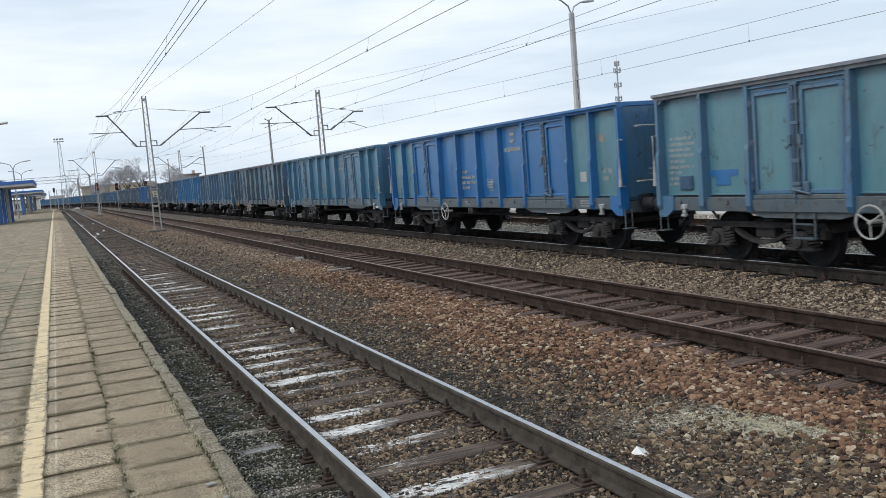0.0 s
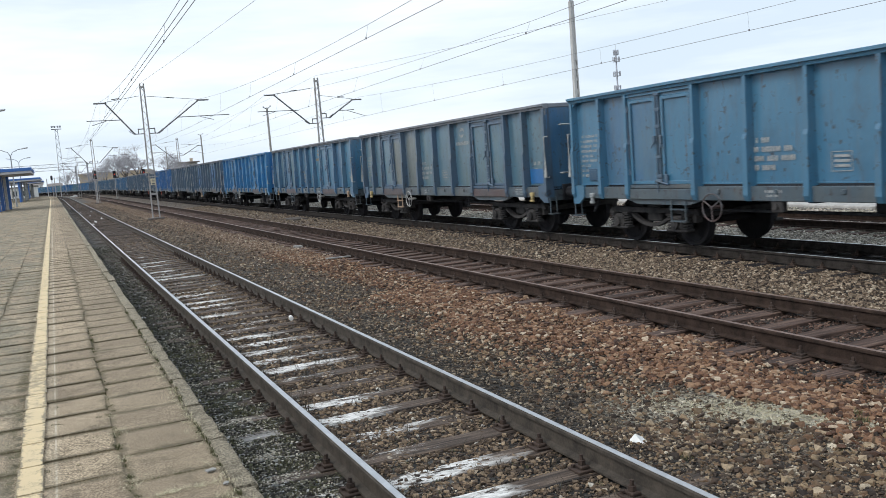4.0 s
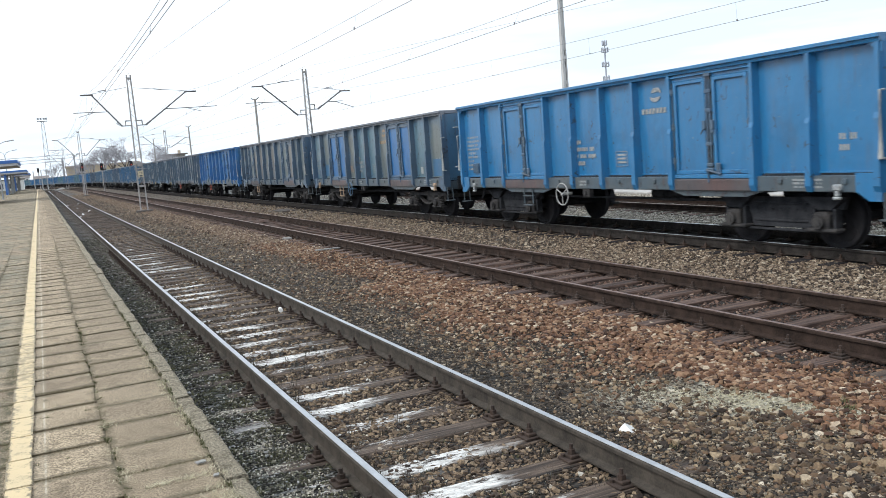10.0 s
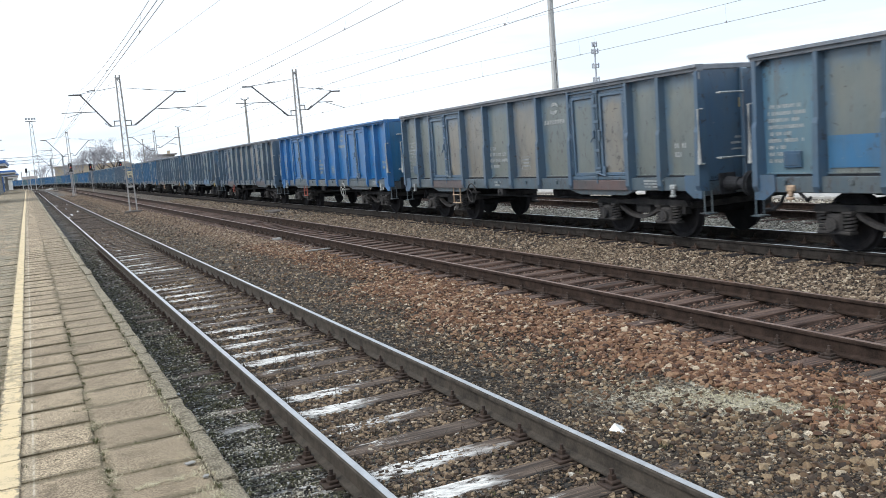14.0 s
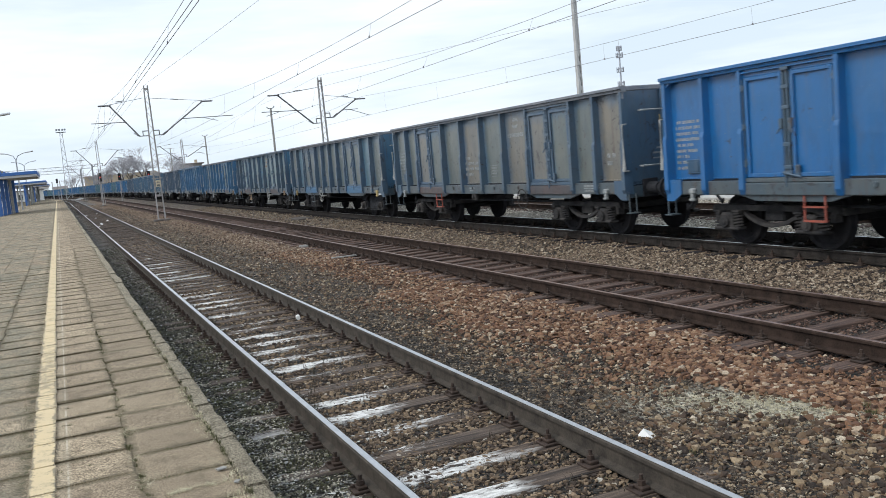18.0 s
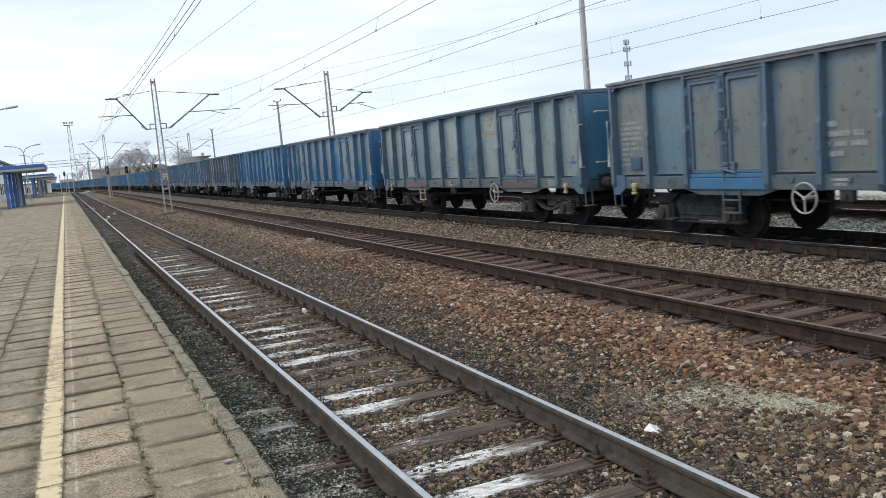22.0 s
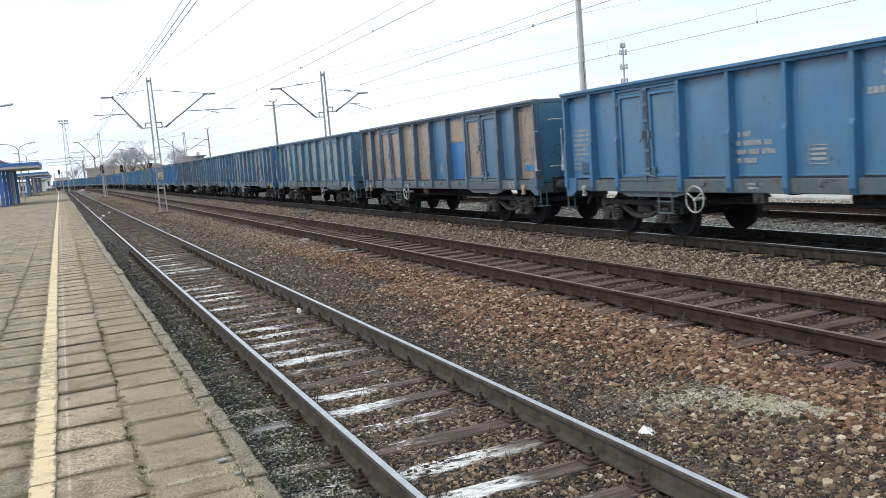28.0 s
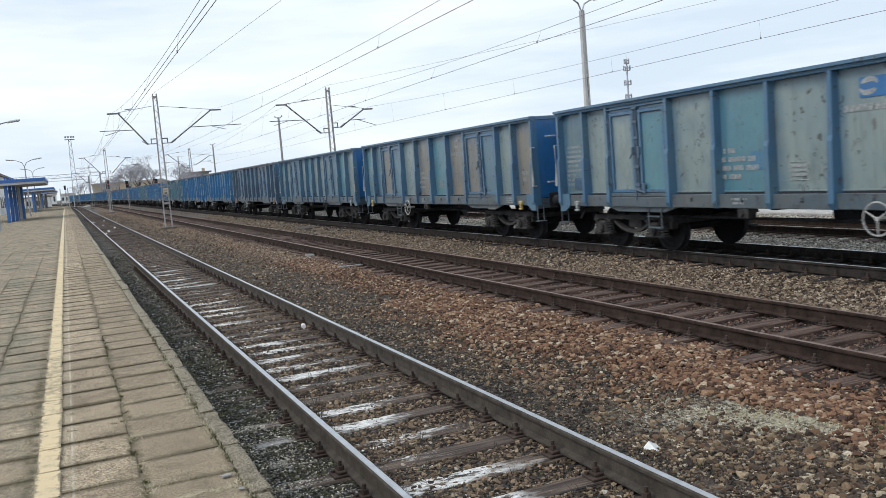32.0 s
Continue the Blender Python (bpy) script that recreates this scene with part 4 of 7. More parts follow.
def wheelset():
    s = Shape()
    s.cyl((-0.95, 0, 0), (0.95, 0, 0), 0.075, n=10)
    for side in (-1, 1):
        x = side * 0.7525
        prof = [(-0.075, 0.10), (-0.075, 0.37), (-0.068, 0.49), (-0.048, 0.49), (-0.036, 0.462), (0.062, 0.455), (0.068, 0.39), (0.03, 0.36), (0.03, 0.17), (0.06, 0.12)]
        n = 28
        vs, fs = [], []
        for i in range(n):
            a = math.tau * i / n
            for d, r in prof:
                vs.append((x + side * d, r * math.cos(a), r * math.sin(a)))
        k = len(prof)
        for i in range(n):
            for j in range(k - 1):
                fs.append((i * k + j, ((i + 1) % n) * k + j, ((i + 1) % n) * k + j + 1, i * k + j + 1))
        s.add(vs, fs)
        for i in range(4):
            a = math.tau * i / 4 + 0.4
            s.cyl((x + side * 0.028, 0.26 * math.cos(a), 0.26 * math.sin(a)), (x + side * 0.04, 0.26 * math.cos(a), 0.26 * math.sin(a)), 0.022, n=6)
    return s


def bars(x, y0, rows, height, gap, fill):
    """Stencilled rows as plain bars, broken like words; y0 is the end nearest the camera's right."""
    s = Shape()
    z = 0.0
    rnd = random.Random(int(abs(y0) * 100))
    for width in rows:
        y = 0.0
        while y < width:
            if rnd.random() > 0.17:
                s.box(x - 0.003, x, y0 - y, y0 - y - height * 0.62 * fill, z, z - height)
            y += height * 0.70
        z -= gap
    return s


def emblem(x):
    """Two curved strokes over a row of slanted bars in place of the owner's mark."""
    s = Shape()
    for turn in (0, 1):
        vs, fs = [], []
        for i in range(11):
            a = radians(25 + 14 * i) + turn * math.pi
            wd = 0.040 * math.sin(math.pi * (i / 10.0) ** 0.7) + 0.006
            for r in (0.105 - wd, 0.105 + wd):
                vs.append((x, r * 1.35 * math.cos(a) - 0.25 * r * math.sin(a), r * 0.88 * math.sin(a)))
        n = len(vs)
        vs += [(x - 0.003, y, z) for _, y, z in vs]
        for i in range(10):
            a, b, c, d = 2 * i, 2 * i + 1, 2 * i + 3, 2 * i + 2
            fs += [(a, b, c, d), (a + n, d + n, c + n, b + n), (a, d, d + n, a + n), (b, b + n, c + n, c)]
        s.add(vs, fs)
    y = 0.43
    for i in range(8):
        s.add([(x - e, y - p - 0.18 * q, -0.345 + q) for e in (0.0, 0.003) for p, q in ((0.0, 0.0), (0.078, 0.0), (0.078, 0.100), (0.0, 0.100))], [(0, 1, 2, 3), (4, 7, 6, 5), (0, 4, 5, 1), (2, 6, 7, 3), (1, 5, 6, 2), (0, 3, 7, 4)])
        y -= 0.104
    return s


def plate_frame(x, w, h):
    s = Shape()
    for a, b, c, d in ((0, w, 0, -0.012), (0, w, -h, -h + 0.012), (0, 0.012, 0, -h), (w - 0.012, w, 0, -h)):
        s.box(x - 0.003, x, a, b, c, d)
    for i in range(3):
        s.box(x - 0.003, x, 0.05, w - 0.05, -0.05 - i * (h - 0.08) / 3, -0.09 - i * (h - 0.08) / 3)
    return s


def buffer_shape():
    s = Shape()
    s.box(-0.19, 0.19, 0.0, 0.03, -0.19, 0.19, 0.01)
    s.cyl((0, 0.02, 0), (0, 0.32, 0), 0.125, 0.11, n=14)
    s.cyl((0, 0.30, 0), (0, 0.55, 0), 0.085, n=12)
    s.cyl((0, 0.55, 0), (0, 0.59, 0), 0.22, 0.215, n=18)
    return s


def end_wall():
    s = Shape()
    s.box(-1.39, 1.39, -0.02, 0.0, LEDGE - 0.1, TOP - 0.05)
    return s


def step_loop(w, drop):
    s = Shape()
    s.tube([(0, 0, 0), (0, 0, -drop), (0, w, -drop), (0, w, 0)], 0.016, 6)
    for z in (-drop, -drop * 0.45):
        s.box(-0.04, 0.05, 0.0, w, z - 0.012, z + 0.012)
    return s


def brake_wheel():
    s = Shape()
    s.ring((0, 0, 0), (1, 0, 0), 0.24, 0.014, 28, 6)
    for i in range(3):
        a = math.tau * i / 3 + 0.5
        s.cyl((0, 0, 0), (0.0, 0.235 * math.cos(a), 0.235 * math.sin(a)), 0.012, n=6)
    s.cyl((-0.02, 0, 0), (0.25, 0, 0), 0.032, n=8)
    return s


def grab(points, r=0.012):
    return Shape().tube(points, r, 6)


PART_MESH = {}


def cached(key, maker, *args):
    if key not in PART_MESH:
        PART_MESH[key] = maker(*args).mesh(key)
    return PART_MESH[key]


def build_wagon(wheel_at, build, plated):
    """An open-top goods wagon, its middle over the origin; the far end is at +y, the platform side at -x."""
    w = empty("goods_wagon", pose(0, 0, 0))
    half = BODY / 2
    posts, doors = POSTS[build], DOORS[build]
    edges = [-half + 0.05, *posts, half - 0.05]
    for i, (a, b) in enumerate(zip(edges, edges[1:])):
        if i in (2, 7):
            continue
        linked("panel", cached("panel %.2f %.2f" % (a, b), wagon_panel, a, b), PAINTS["grey"], w)
    post = cached("post", wagon_post)
    for y in posts:
        linked("post", post, PAINTS["blue"], w, pose(0, y, 0))
    for y in (-half + 0.05, half - 0.05):
        linked("corner_post", post, PAINTS["blue"], w, pose(0, y, 0))
    for y in doors:
        # back plate painted dark, which puts shade into the gaps round the leaves
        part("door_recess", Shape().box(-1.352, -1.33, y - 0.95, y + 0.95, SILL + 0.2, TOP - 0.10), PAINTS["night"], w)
        for k in (-LEAF_AT, LEAF_AT):
            leaf = linked("door", cached("door", wagon_door), PAINTS["grey"], w, pose(0, y + k, 0))
            linked("door_frame", cached("door frame", wagon_door_frame), PAINTS["blue"], leaf)
        linked("door_lock", cached("lock", wagon_lock), PAINTS["steel"], w, pose(0, y, 0))
        for k in (-0.925, 0.925):
            linked("hinge", cached("hinge", wagon_hinges), PAINTS["steel"], w, pose(0, y + k, 0))
        part("door_header", Shape().box(-1.395, -1.353, y - 0.95, y + 0.95, 2.885, TOP - 0.115, 0.006).box(-1.445, -1.396, y - 0.95, y + 0.95, 2.945, 2.975, 0.008), PAINTS["blue"], w)
        part("door_sill", Shape().box(-1.462, -1.38, y - 0.94, y + 0.94, SILL, LEDGE - 0.075, 0.012), PAINTS["rusty"], w)
        part("door_ledge", Shape().box(-1.45, -1.38, y - 0.93, y + 0.93, LEDGE - 0.07, LEDGE + 0.005, 0.010), PAINTS["blue"], w)
    part("top_rim", cached("top rim", wagon_rim), RIM, w)
    for e in (-1, 1):
        part("corner_gusset", cached("gusset %d" % e, corner_gusset, e), PAINTS["steel"], w)
    sill = Shape()
    for a, b in ((-half, posts[1] + 0.05), (posts[2] - 0.05, posts[6] + 0.05), (posts[7] - 0.05, half)):
        sill.box(-1.435, -1.36, a, b, SILL, LEDGE - 0.035, 0.012)
        n = int((b - a) / 1.05)
        for i in range(n):
            y = a + (i + 0.5) * (b - a) / n
            sill.box(-1.47, -1.43, y - 0.03, y + 0.03, SILL + 0.12, SILL + 0.20, 0.01)
    part("side_sill", sill, PAINTS["rail"], w)
    part("far_wall", Shape().box(1.36, 1.40, -half, half, SILL, TOP - 0.06), PAINTS["slate"], w)
    part("floor", Shape().box(-1.36, 1.36, -half, half, LEDGE - 0.12, LEDGE - 0.03), GRIME, w)
    under = Shape()
    for x in (-0.35, 0.35):
        under.box(x - 0.08, x + 0.08, -half + 0.1, half - 0.1, 0.88, LEDGE - 0.12)
    for y in (-4.33, -2.2, 0.0, 2.2, 4.33):
        under.box(-1.36, 1.36, y - 0.09, y + 0.09, 0.92, LEDGE - 0.12)
    under.box(-0.7, 0.7, -4.6, -4.06, 0.78, 0.95)
    under.box(-0.7, 0.7, 4.06, 4.6, 0.78, 0.95)
    under.tube([(-0.9, -3.0, 0.72), (-0.9, 3.0, 0.72)], 0.025)
    under.tube([(0.2, -3.2, 0.62), (0.2, 3.0, 0.58)], 0.03)
    part("underframe", under, GRIME, w)
    tank = Shape()
    tank.cyl((-0.45, -1.6, 0.80), (-0.45, -0.5, 0.80), 0.17, n=14)
    tank.box(-0.63, -0.3, -1.3, -1.2, 0.76, 1.0)
    tank.box(-0.63, -0.3, -0.9, -0.8, 0.76, 1.0)
    part("air_tank", tank, GRIME, w, smooth=True)
    valve = Shape()
    valve.box(-1.42, -1.30, 0.55, 0.80, 0.76, 0.96, 0.02)
    valve.cyl((-1.46, 0.68, 0.86), (-1.36, 0.68, 0.86), 0.05, n=10)
    part("brake_valve", valve, BOGIE, w)
    for y in doors:
        part("side_brace", cached("side brace", lambda: Shape().prism([(-1.15, SILL), (1.15, SILL), (0.75, SILL - 0.10), (-0.75, SILL - 0.10)], -1.40, -1.34)), PAINTS["rail"], w, m=pose(0, y, 0))
    part("brake_wheel", cached("brake wheel", brake_wheel), WHITE, w, "white-painted handbrake wheel", pose(-1.52, wheel_at, 0.83))
    part("step", cached("step", step_loop, 0.40, 0.40), PAINTS["rail"], w, m=pose(-1.43, 2.86, SILL))
    for e in (-1, 1):
        turn = pose(0, e * half, 0, 0, 0, 0 if e > 0 else 180)
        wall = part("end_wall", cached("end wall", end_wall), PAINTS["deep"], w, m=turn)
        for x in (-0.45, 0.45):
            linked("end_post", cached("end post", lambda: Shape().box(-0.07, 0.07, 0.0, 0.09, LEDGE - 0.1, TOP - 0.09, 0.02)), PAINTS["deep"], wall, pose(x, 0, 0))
        part("grab_bar", cached("grab e", lambda: grab([(-0.2, 0.06, 2.62), (-0.2, 0.15, 2.62), (0.35, 0.15, 2.62), (0.35, 0.06, 2.62)])), CREAM, wall, m=pose(-0.75 * e, 0, 0))
        part("grab_bar", cached("grab f", lambda: grab([(-0.2, 0.02, 1.5), (-0.2, 0.12, 1.5), (0.35, 0.12, 1.5), (0.35, 0.02, 1.5)])), CREAM, wall, m=pose(-0.75 * e, 0, 0))
        part("warning_plate", cached("warn", lambda: Shape().box(-0.09, 0.09, 0.0, 0.006, 2.36, 2.52)), YELLOW, wall, m=pose(-0.45 * e, 0.002, 0))
        tagged(part("lettering", cached("end letters", lambda: Shape().box(-0.3, 0.3, 0, 0.004, 1.72, 1.76).box(-0.3, 0.2, 0, 0.004, 1.82, 1.86).box(-0.1, 0.3, 0, 0.004, 1.62, 1.65)), CREAM, wall, m=pose(-0.45 * e, 0.002, 0)), kind="stuff")
        beam = Shape()
        beam.box(-1.40, 1.40, -0.10, 0.0, 0.86, LEDGE - 0.1, 0.015)
        part("headstock", cached("headstock", lambda: beam), PAINTS["rail"], w, m=turn)
        for x in (-0.875, 0.875):
            linked("buffer", cached("buffer", buffer_shape), GRIME, w, Matrix.Translation((x, e * half, 1.04)) @ pose(0, 0, 0, 0, 0, 0 if e > 0 else 180))
        part("coupling", cached("coupling", lambda: Shape().box(-0.06, 0.06, 0, 0.35, 0.98, 1.06, 0.01).ring((0, 0.45, 0.99), (1, 0, 0), 0.13, 0.025, 12, 5)), GRIME, w, m=turn)
        part("brake_hose", cached("brake hose", lambda: Shape().tube([(-0.75, 0, 0.95), (-0.75, 0.12, 0.72), (-0.68, 0.36, 0.58), (-0.5, 0.58, 0.66)], 0.028)), GRIME, w, m=turn)
        part("grab_rail", cached("grab side", lambda: grab([(-1.40, 0, 2.36), (-1.50, 0, 2.36), (-1.50, 0, 1.42), (-1.40, 0, 1.42)], 0.019)), WHITE, w, m=pose(0, e * (half + 0.03), 0))
        part("foot_step", cached("foot step", lambda: Shape().box(-1.44, -1.22, -0.10, 0.10, 0.55, 0.57).tube([(-1.42, 0, 0.56), (-1.42, 0, 0.95)], 0.016).tube([(-1.25, 0, 0.56), (-1.25, 0, 0.95)], 0.016)), PAINTS["rail"], w, m=pose(0, e * (half + 0.02), 0))
        part("tow_hook", cached("tow hook", lambda: Shape().box(-1.50, -1.40, -0.07, 0.07, SILL + 0.02, SILL + 0.12, 0.02).box(-1.50, -1.42, -0.035, 0.035, SILL - 0.06, SILL + 0.03, 0.015).box(-1.51, -1.43, -0.06, 0.06, SILL - 0.11, SILL - 0.06, 0.015)), CREAM, w, m=pose(0, e * 5.80, 0))
        bogie = linked("bogie", cached("bogie frame", bogie_frame) if not plated else cached("plate bogie", plate_bogie), GRIME if plated else BOGIE, w, pose(0, e * 4.33, 0))
        for y in (-0.925, 0.925):
            ws = linked("wheelset", cached("wheelset", wheelset), WHEEL, bogie, pose(0, y, 0.46))
            for side in (-1, 1):
                turn_box = pose(side * 1.12, y, 0.46, 0, 0, 0 if side < 0 else 180)
                linked("axle_box", cached("axle box", axle_box), BOGIE, bogie, turn_box)
                if side < 0 and not plated:
                    for d in (-0.23, 0.23):
                        linked("coil_spring", cached("coil spring", spring), BOGIE, bogie, pose(-1.12, y + d, 0.47))
    face = -1.3285
    emblem_part = linked("emblem", cached("emblem", emblem, face), CREAM, w, pose(0, -1.86 if build == "long" else -1.67, 2.72))
    tagged(emblem_part, kind="stuff")
    for key, m, label in ((("letters a", bars, face, 1.02, (0.34, 0.78, 0.84, 0.45), 0.085, 0.150, 0.8), pose(0, 0.20, 1.98), ""),
                          (("letters b", bars, face + 0.008, 6.33, (0.66, 0.70, 0.62, 0.68, 0.5, 0.66, 0.35, 0.30, 0.32), 0.055, 0.105, 0.72), pose(0, 0, 2.30), ""),
                          (("letters c", bars, face + 0.006, -5.74, (0.26, 0.14), 0.09, 0.16, 0.85), pose(0, 0, 1.80), ""),
                          (("letters d", bars, -1.4355, -4.95, (0.55, 0.55, 0.55), 0.030, 0.055, 0.95), pose(0, 0, SILL + 0.20), "dusty white rows stencilled on the sill"),
                          (("letters e", bars, -1.4355, 0.9, (0.35, 0.3), 0.040, 0.07, 0.95), pose(0, 0, SILL + 0.18), "dusty white rows stencilled on the sill")):
        tagged(part("lettering", cached(*key), CREAM, w, label, m=m), kind="stuff")
    tagged(part("data_plate", cached("plate a", plate_frame, face, 0.38, 0.30), CREAM, w, m=pose(0, -0.72, 1.70)), kind="stuff")
    part("label_box", cached("label box", lambda: Shape().box(-1.36, -1.30, 5.68, 6.02, 1.32, 1.58, 0.01).box(-1.37, -1.358, 5.72, 5.98, 1.36, 1.54, 0.004)), PAINTS["deep"], w)
    return w


def dress(w, spec, rim, wheel, hook, step):
    """Paints one wagon: eight panels, posts, four door leaves, ends, door sills."""
    panels, posts, doors, ends, sills = spec
    panels, doors = panels.split(), doors.split()
    p = d = 0
    for o in sorted(w.children, key=lambda o: o.location.y + (o.data.vertices[0].co.y if o.data else 0.0)):
        kind = o.name.split(".")[0]
        slot = o.material_slots[0] if o.material_slots else None
        if kind == "panel":
            slot.material = PAINTS[panels[p % len(panels)]]
            p += 1
        elif kind == "door":
            slot.material = PAINTS[doors[d % len(doors)]]
            o.children[0].material_slots[0].material = PAINTS[posts]
            d += 1
        elif kind in ("post", "corner_post", "door_header", "corner_gusset"):
            slot.material = PAINTS[posts]
        elif kind == "door_ledge":
            slot.material = PAINTS[sills if sills != "rusty" else posts]
        elif kind == "door_sill":
            slot.material = PAINTS[sills]
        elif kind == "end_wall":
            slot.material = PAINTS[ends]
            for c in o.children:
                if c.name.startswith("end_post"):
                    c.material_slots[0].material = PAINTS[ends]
        elif kind == "side_sill":
            slot.material = PAINTS["rail"]
        elif kind == "top_rim":
            slot.material = rim
        elif kind == "brake_wheel":
            slot.material = wheel
        elif kind == "emblem":
            slot.material = hook if hook != YELLOW else CREAM
        elif kind == "step":
            slot.material = step
        elif kind == "tow_hook":
            slot.material = hook


# panels count from the end nearest the camera to the far end: 0, 1, door, 2, 3, 4, 5, door, 6, 7
SPECS = {
    -6: ("teal", "steel", "teal", "teal", "rail"),
    -5: ("sea", "slate", "sea", "slate", "rail"),
    -4: ("sea sea blue blue blue blue sea sea", "blue", "blue", "slate", "rail"),
    -3: ("teal teal slate teal teal teal slate teal", "teal", "teal slate", "slate", "rail"),
    -2: ("faded faded faded grey faded olive grey faded", "steel", "faded faded olive grey", "slate", "rusty"),
    -1: ("teal slate teal teal slate teal faded teal", "slate", "teal teal faded slate", "teal", "rusty"),
    0: ("sky", "sky", "sky", "blue", "rusty"),
    1: ("olive grey olive grey grey olive olive grey", "steel", "blue blue blue blue", "slate", "rusty"),
    2: ("olive olive olive tawny olive tawny olive olive", "steel", "tawny olive", "steel", "rusty"),
    3: ("blue", "blue", "blue", "cobalt", "rail"),
    4: ("tawny olive tawny olive tawny olive olive olive", "steel", "olive tawny", "steel", "rusty"),
    5: ("olive grey olive olive olive olive grey olive", "steel", "olive", "slate", "cobalt"),
    6: ("pale pale pale faded pale pale pale pale", "steel", "pale pale faded pale", "teal", "rusty"),
    7: ("worn worn cobalt worn worn worn worn worn", "cobalt", "worn", "cobalt", "rusty"),
    8: ("dusk", "cobalt", "dusk", "teal", "rail"),
    9: ("tan slate blue cobalt tan tan tan tan", "steel", "slate tan tan tan", "teal", "rail"),
    # posts of 10 to 12 lightened, the sky's glare put into their paint
    10: ("pale pale pale pale sea pale pale faded", "slate", "pale pale sea pale", "pale", "rail"),
    11: ("tawny pale tawny sea tawny pale grey sea", "slate", "grey tawny", "blue", "rail"),
    12: ("pale sea pale", "slate", "grey", "blue", "rail"),
    13: ("slate teal slate", "steel", "slate", "teal", "rail"),
}
# far wagons wear paler paints, so that haze is in their colour
FAR_HAZE_SPECS = (("sky sea sky", "sky", "sky", "teal", "rail"), ("sea pale sea", "sea", "sea", "teal", "rail"), ("sky", "sky", "sky", "teal", "rail"), ("pale sea pale", "sea", "pale", "teal", "rail"),
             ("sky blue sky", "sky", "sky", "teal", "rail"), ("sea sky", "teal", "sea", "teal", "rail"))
PLATE_BOGIES = {0, 5, 15, 22, 27, 31}
SHIFTED = {-5: 0.17, -4: 0.07, -3: 0.06, -2: -0.11, -1: -0.10, 0: 0.08, 1: -0.07, 2: -0.12, 3: -0.06, 4: -0.06, 6: -0.10, 8: 0.07, 9: 0.09, 10: 0.09}
LONG_BUILD = {-4, -3, -2, 9, 10, 2, 3, 4, 6, 7, 8, 11, 13, 14, 17, 18, 21, 24, 25, 29, 30, 33, 36}
BRIGHT = {-5: "grey-green", -4: "bright blue with grey ends", -3: "faded blue-grey", -2: "faded grey-blue", -1: "dull grey-blue", 0: "clean bright blue", 1: "olive-grey with blue doors", 2: "olive-grey",
          3: "deep blue", 4: "olive-grey with blue-grey posts", 5: "dull olive-grey", 6: "grey-green with blue-grey posts", 7: "blue worn to grey patches", 8: "bright blue", 9: "tan and blue patchwork", 10: "pale grey-green", 11: "olive-grey with blue end", 12: "grey-green"}
# rectangles of fresher paint: far to near, low to high
PATCHES = {9: ((-2.45, -1.40, 2.30, 2.95, "tan"), (-6.25, -5.72, 1.42, 1.56, "sky"), (-6.38, -6.18, 1.29, 1.40, "sky")), 10: ((-2.22, -1.70, 2.56, 2.85, "blue"), (-6.28, -5.50, 1.24, 1.42, "blue"), (0.2, 0.5, 1.6, 1.9, "teal")),
           -5: ((4.54, 5.26, 1.55, 1.66, "blue"), (4.73, 5.09, 1.39, 1.55, "blue")), 1: ((-6.45, -5.53, 1.25, 1.76, "cobalt"), (4.25, 5.2, 1.31, 1.78, "cobalt"), (1.72, 2.08, 1.44, 1.70, "tan"), (-4.76, -4.58, 1.33, 1.54, "chalk")),
           -4: ((-5.10, -4.86, 1.54, 1.76, "chalk"), (-5.85, -5.65, 2.36, 2.52, "tan")), -2: ((-6.30, -5.56, 1.27, 1.62, "blue"),), 6: ((0.9, 1.2, 1.45, 1.56, "blue"), (-0.6, -0.3, 2.05, 2.15, "blue"), (-6.1, -5.85, 1.50, 1.56, "blue")),
           7: ((-5.18, -4.60, 1.25, 1.88, "cobalt"), (-6.40, -5.52, 1.25, 1.46, "cobalt"))}
WHEEL_AT = {9: 2.1, -5: 1.81, -4: 2.16, -3: 2.06, -1: -1.87, 0: 1.45, 1: 1.75, 2: 2.0, 3: -2.05, 4: -2.28, 5: 1.36, 6: -2.26, 7: 2.04, 8: 2.12, 10: -2.09}


def build_train():
    protos = {}
    wagons = {}
    for k in range(-6, 33):
        key = (WHEEL_AT.get(k, -2.1 if k % 3 == 0 else 2.05), "long" if k in LONG_BUILD else "short", k in PLATE_BOGIES)
        if key not in protos:
            protos[key] = build_wagon(*key)
        w = copy_thing(protos[key], pose(0, 0, 0))
        for y0, y1, z0, z1, tint in PATCHES.get(k, ()):
            part("paint_patch", Shape().box(-1.3310, -1.3285, y0, y1, z0, z1), PAINTS[tint], w)
        spec = SPECS[k] if k in SPECS else FAR_HAZE_SPECS[(k * 7 + k // 3) % 6]
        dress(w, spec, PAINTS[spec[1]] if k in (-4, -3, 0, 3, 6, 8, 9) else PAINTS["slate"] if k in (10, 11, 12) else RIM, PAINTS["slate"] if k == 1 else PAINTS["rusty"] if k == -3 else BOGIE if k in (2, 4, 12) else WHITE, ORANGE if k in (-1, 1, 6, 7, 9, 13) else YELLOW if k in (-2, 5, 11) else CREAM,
              RED if k in (3, 4) else ORANGE if k in (-2, 1, 2, 6) else PAINTS["rail"])
        tone = BRIGHT[k] if k in BRIGHT else "weathered blue-grey"
        tagged(w, "open-top goods wagon, %s, on bogies" % tone, "goods wagon", "wagons of the goods train")
        wagons[k] = w
    for w in protos.values():
        for o in (*w.children_recursive, w):
            bpy.data.objects.remove(o)
    return wagons


WAGONS = build_train()


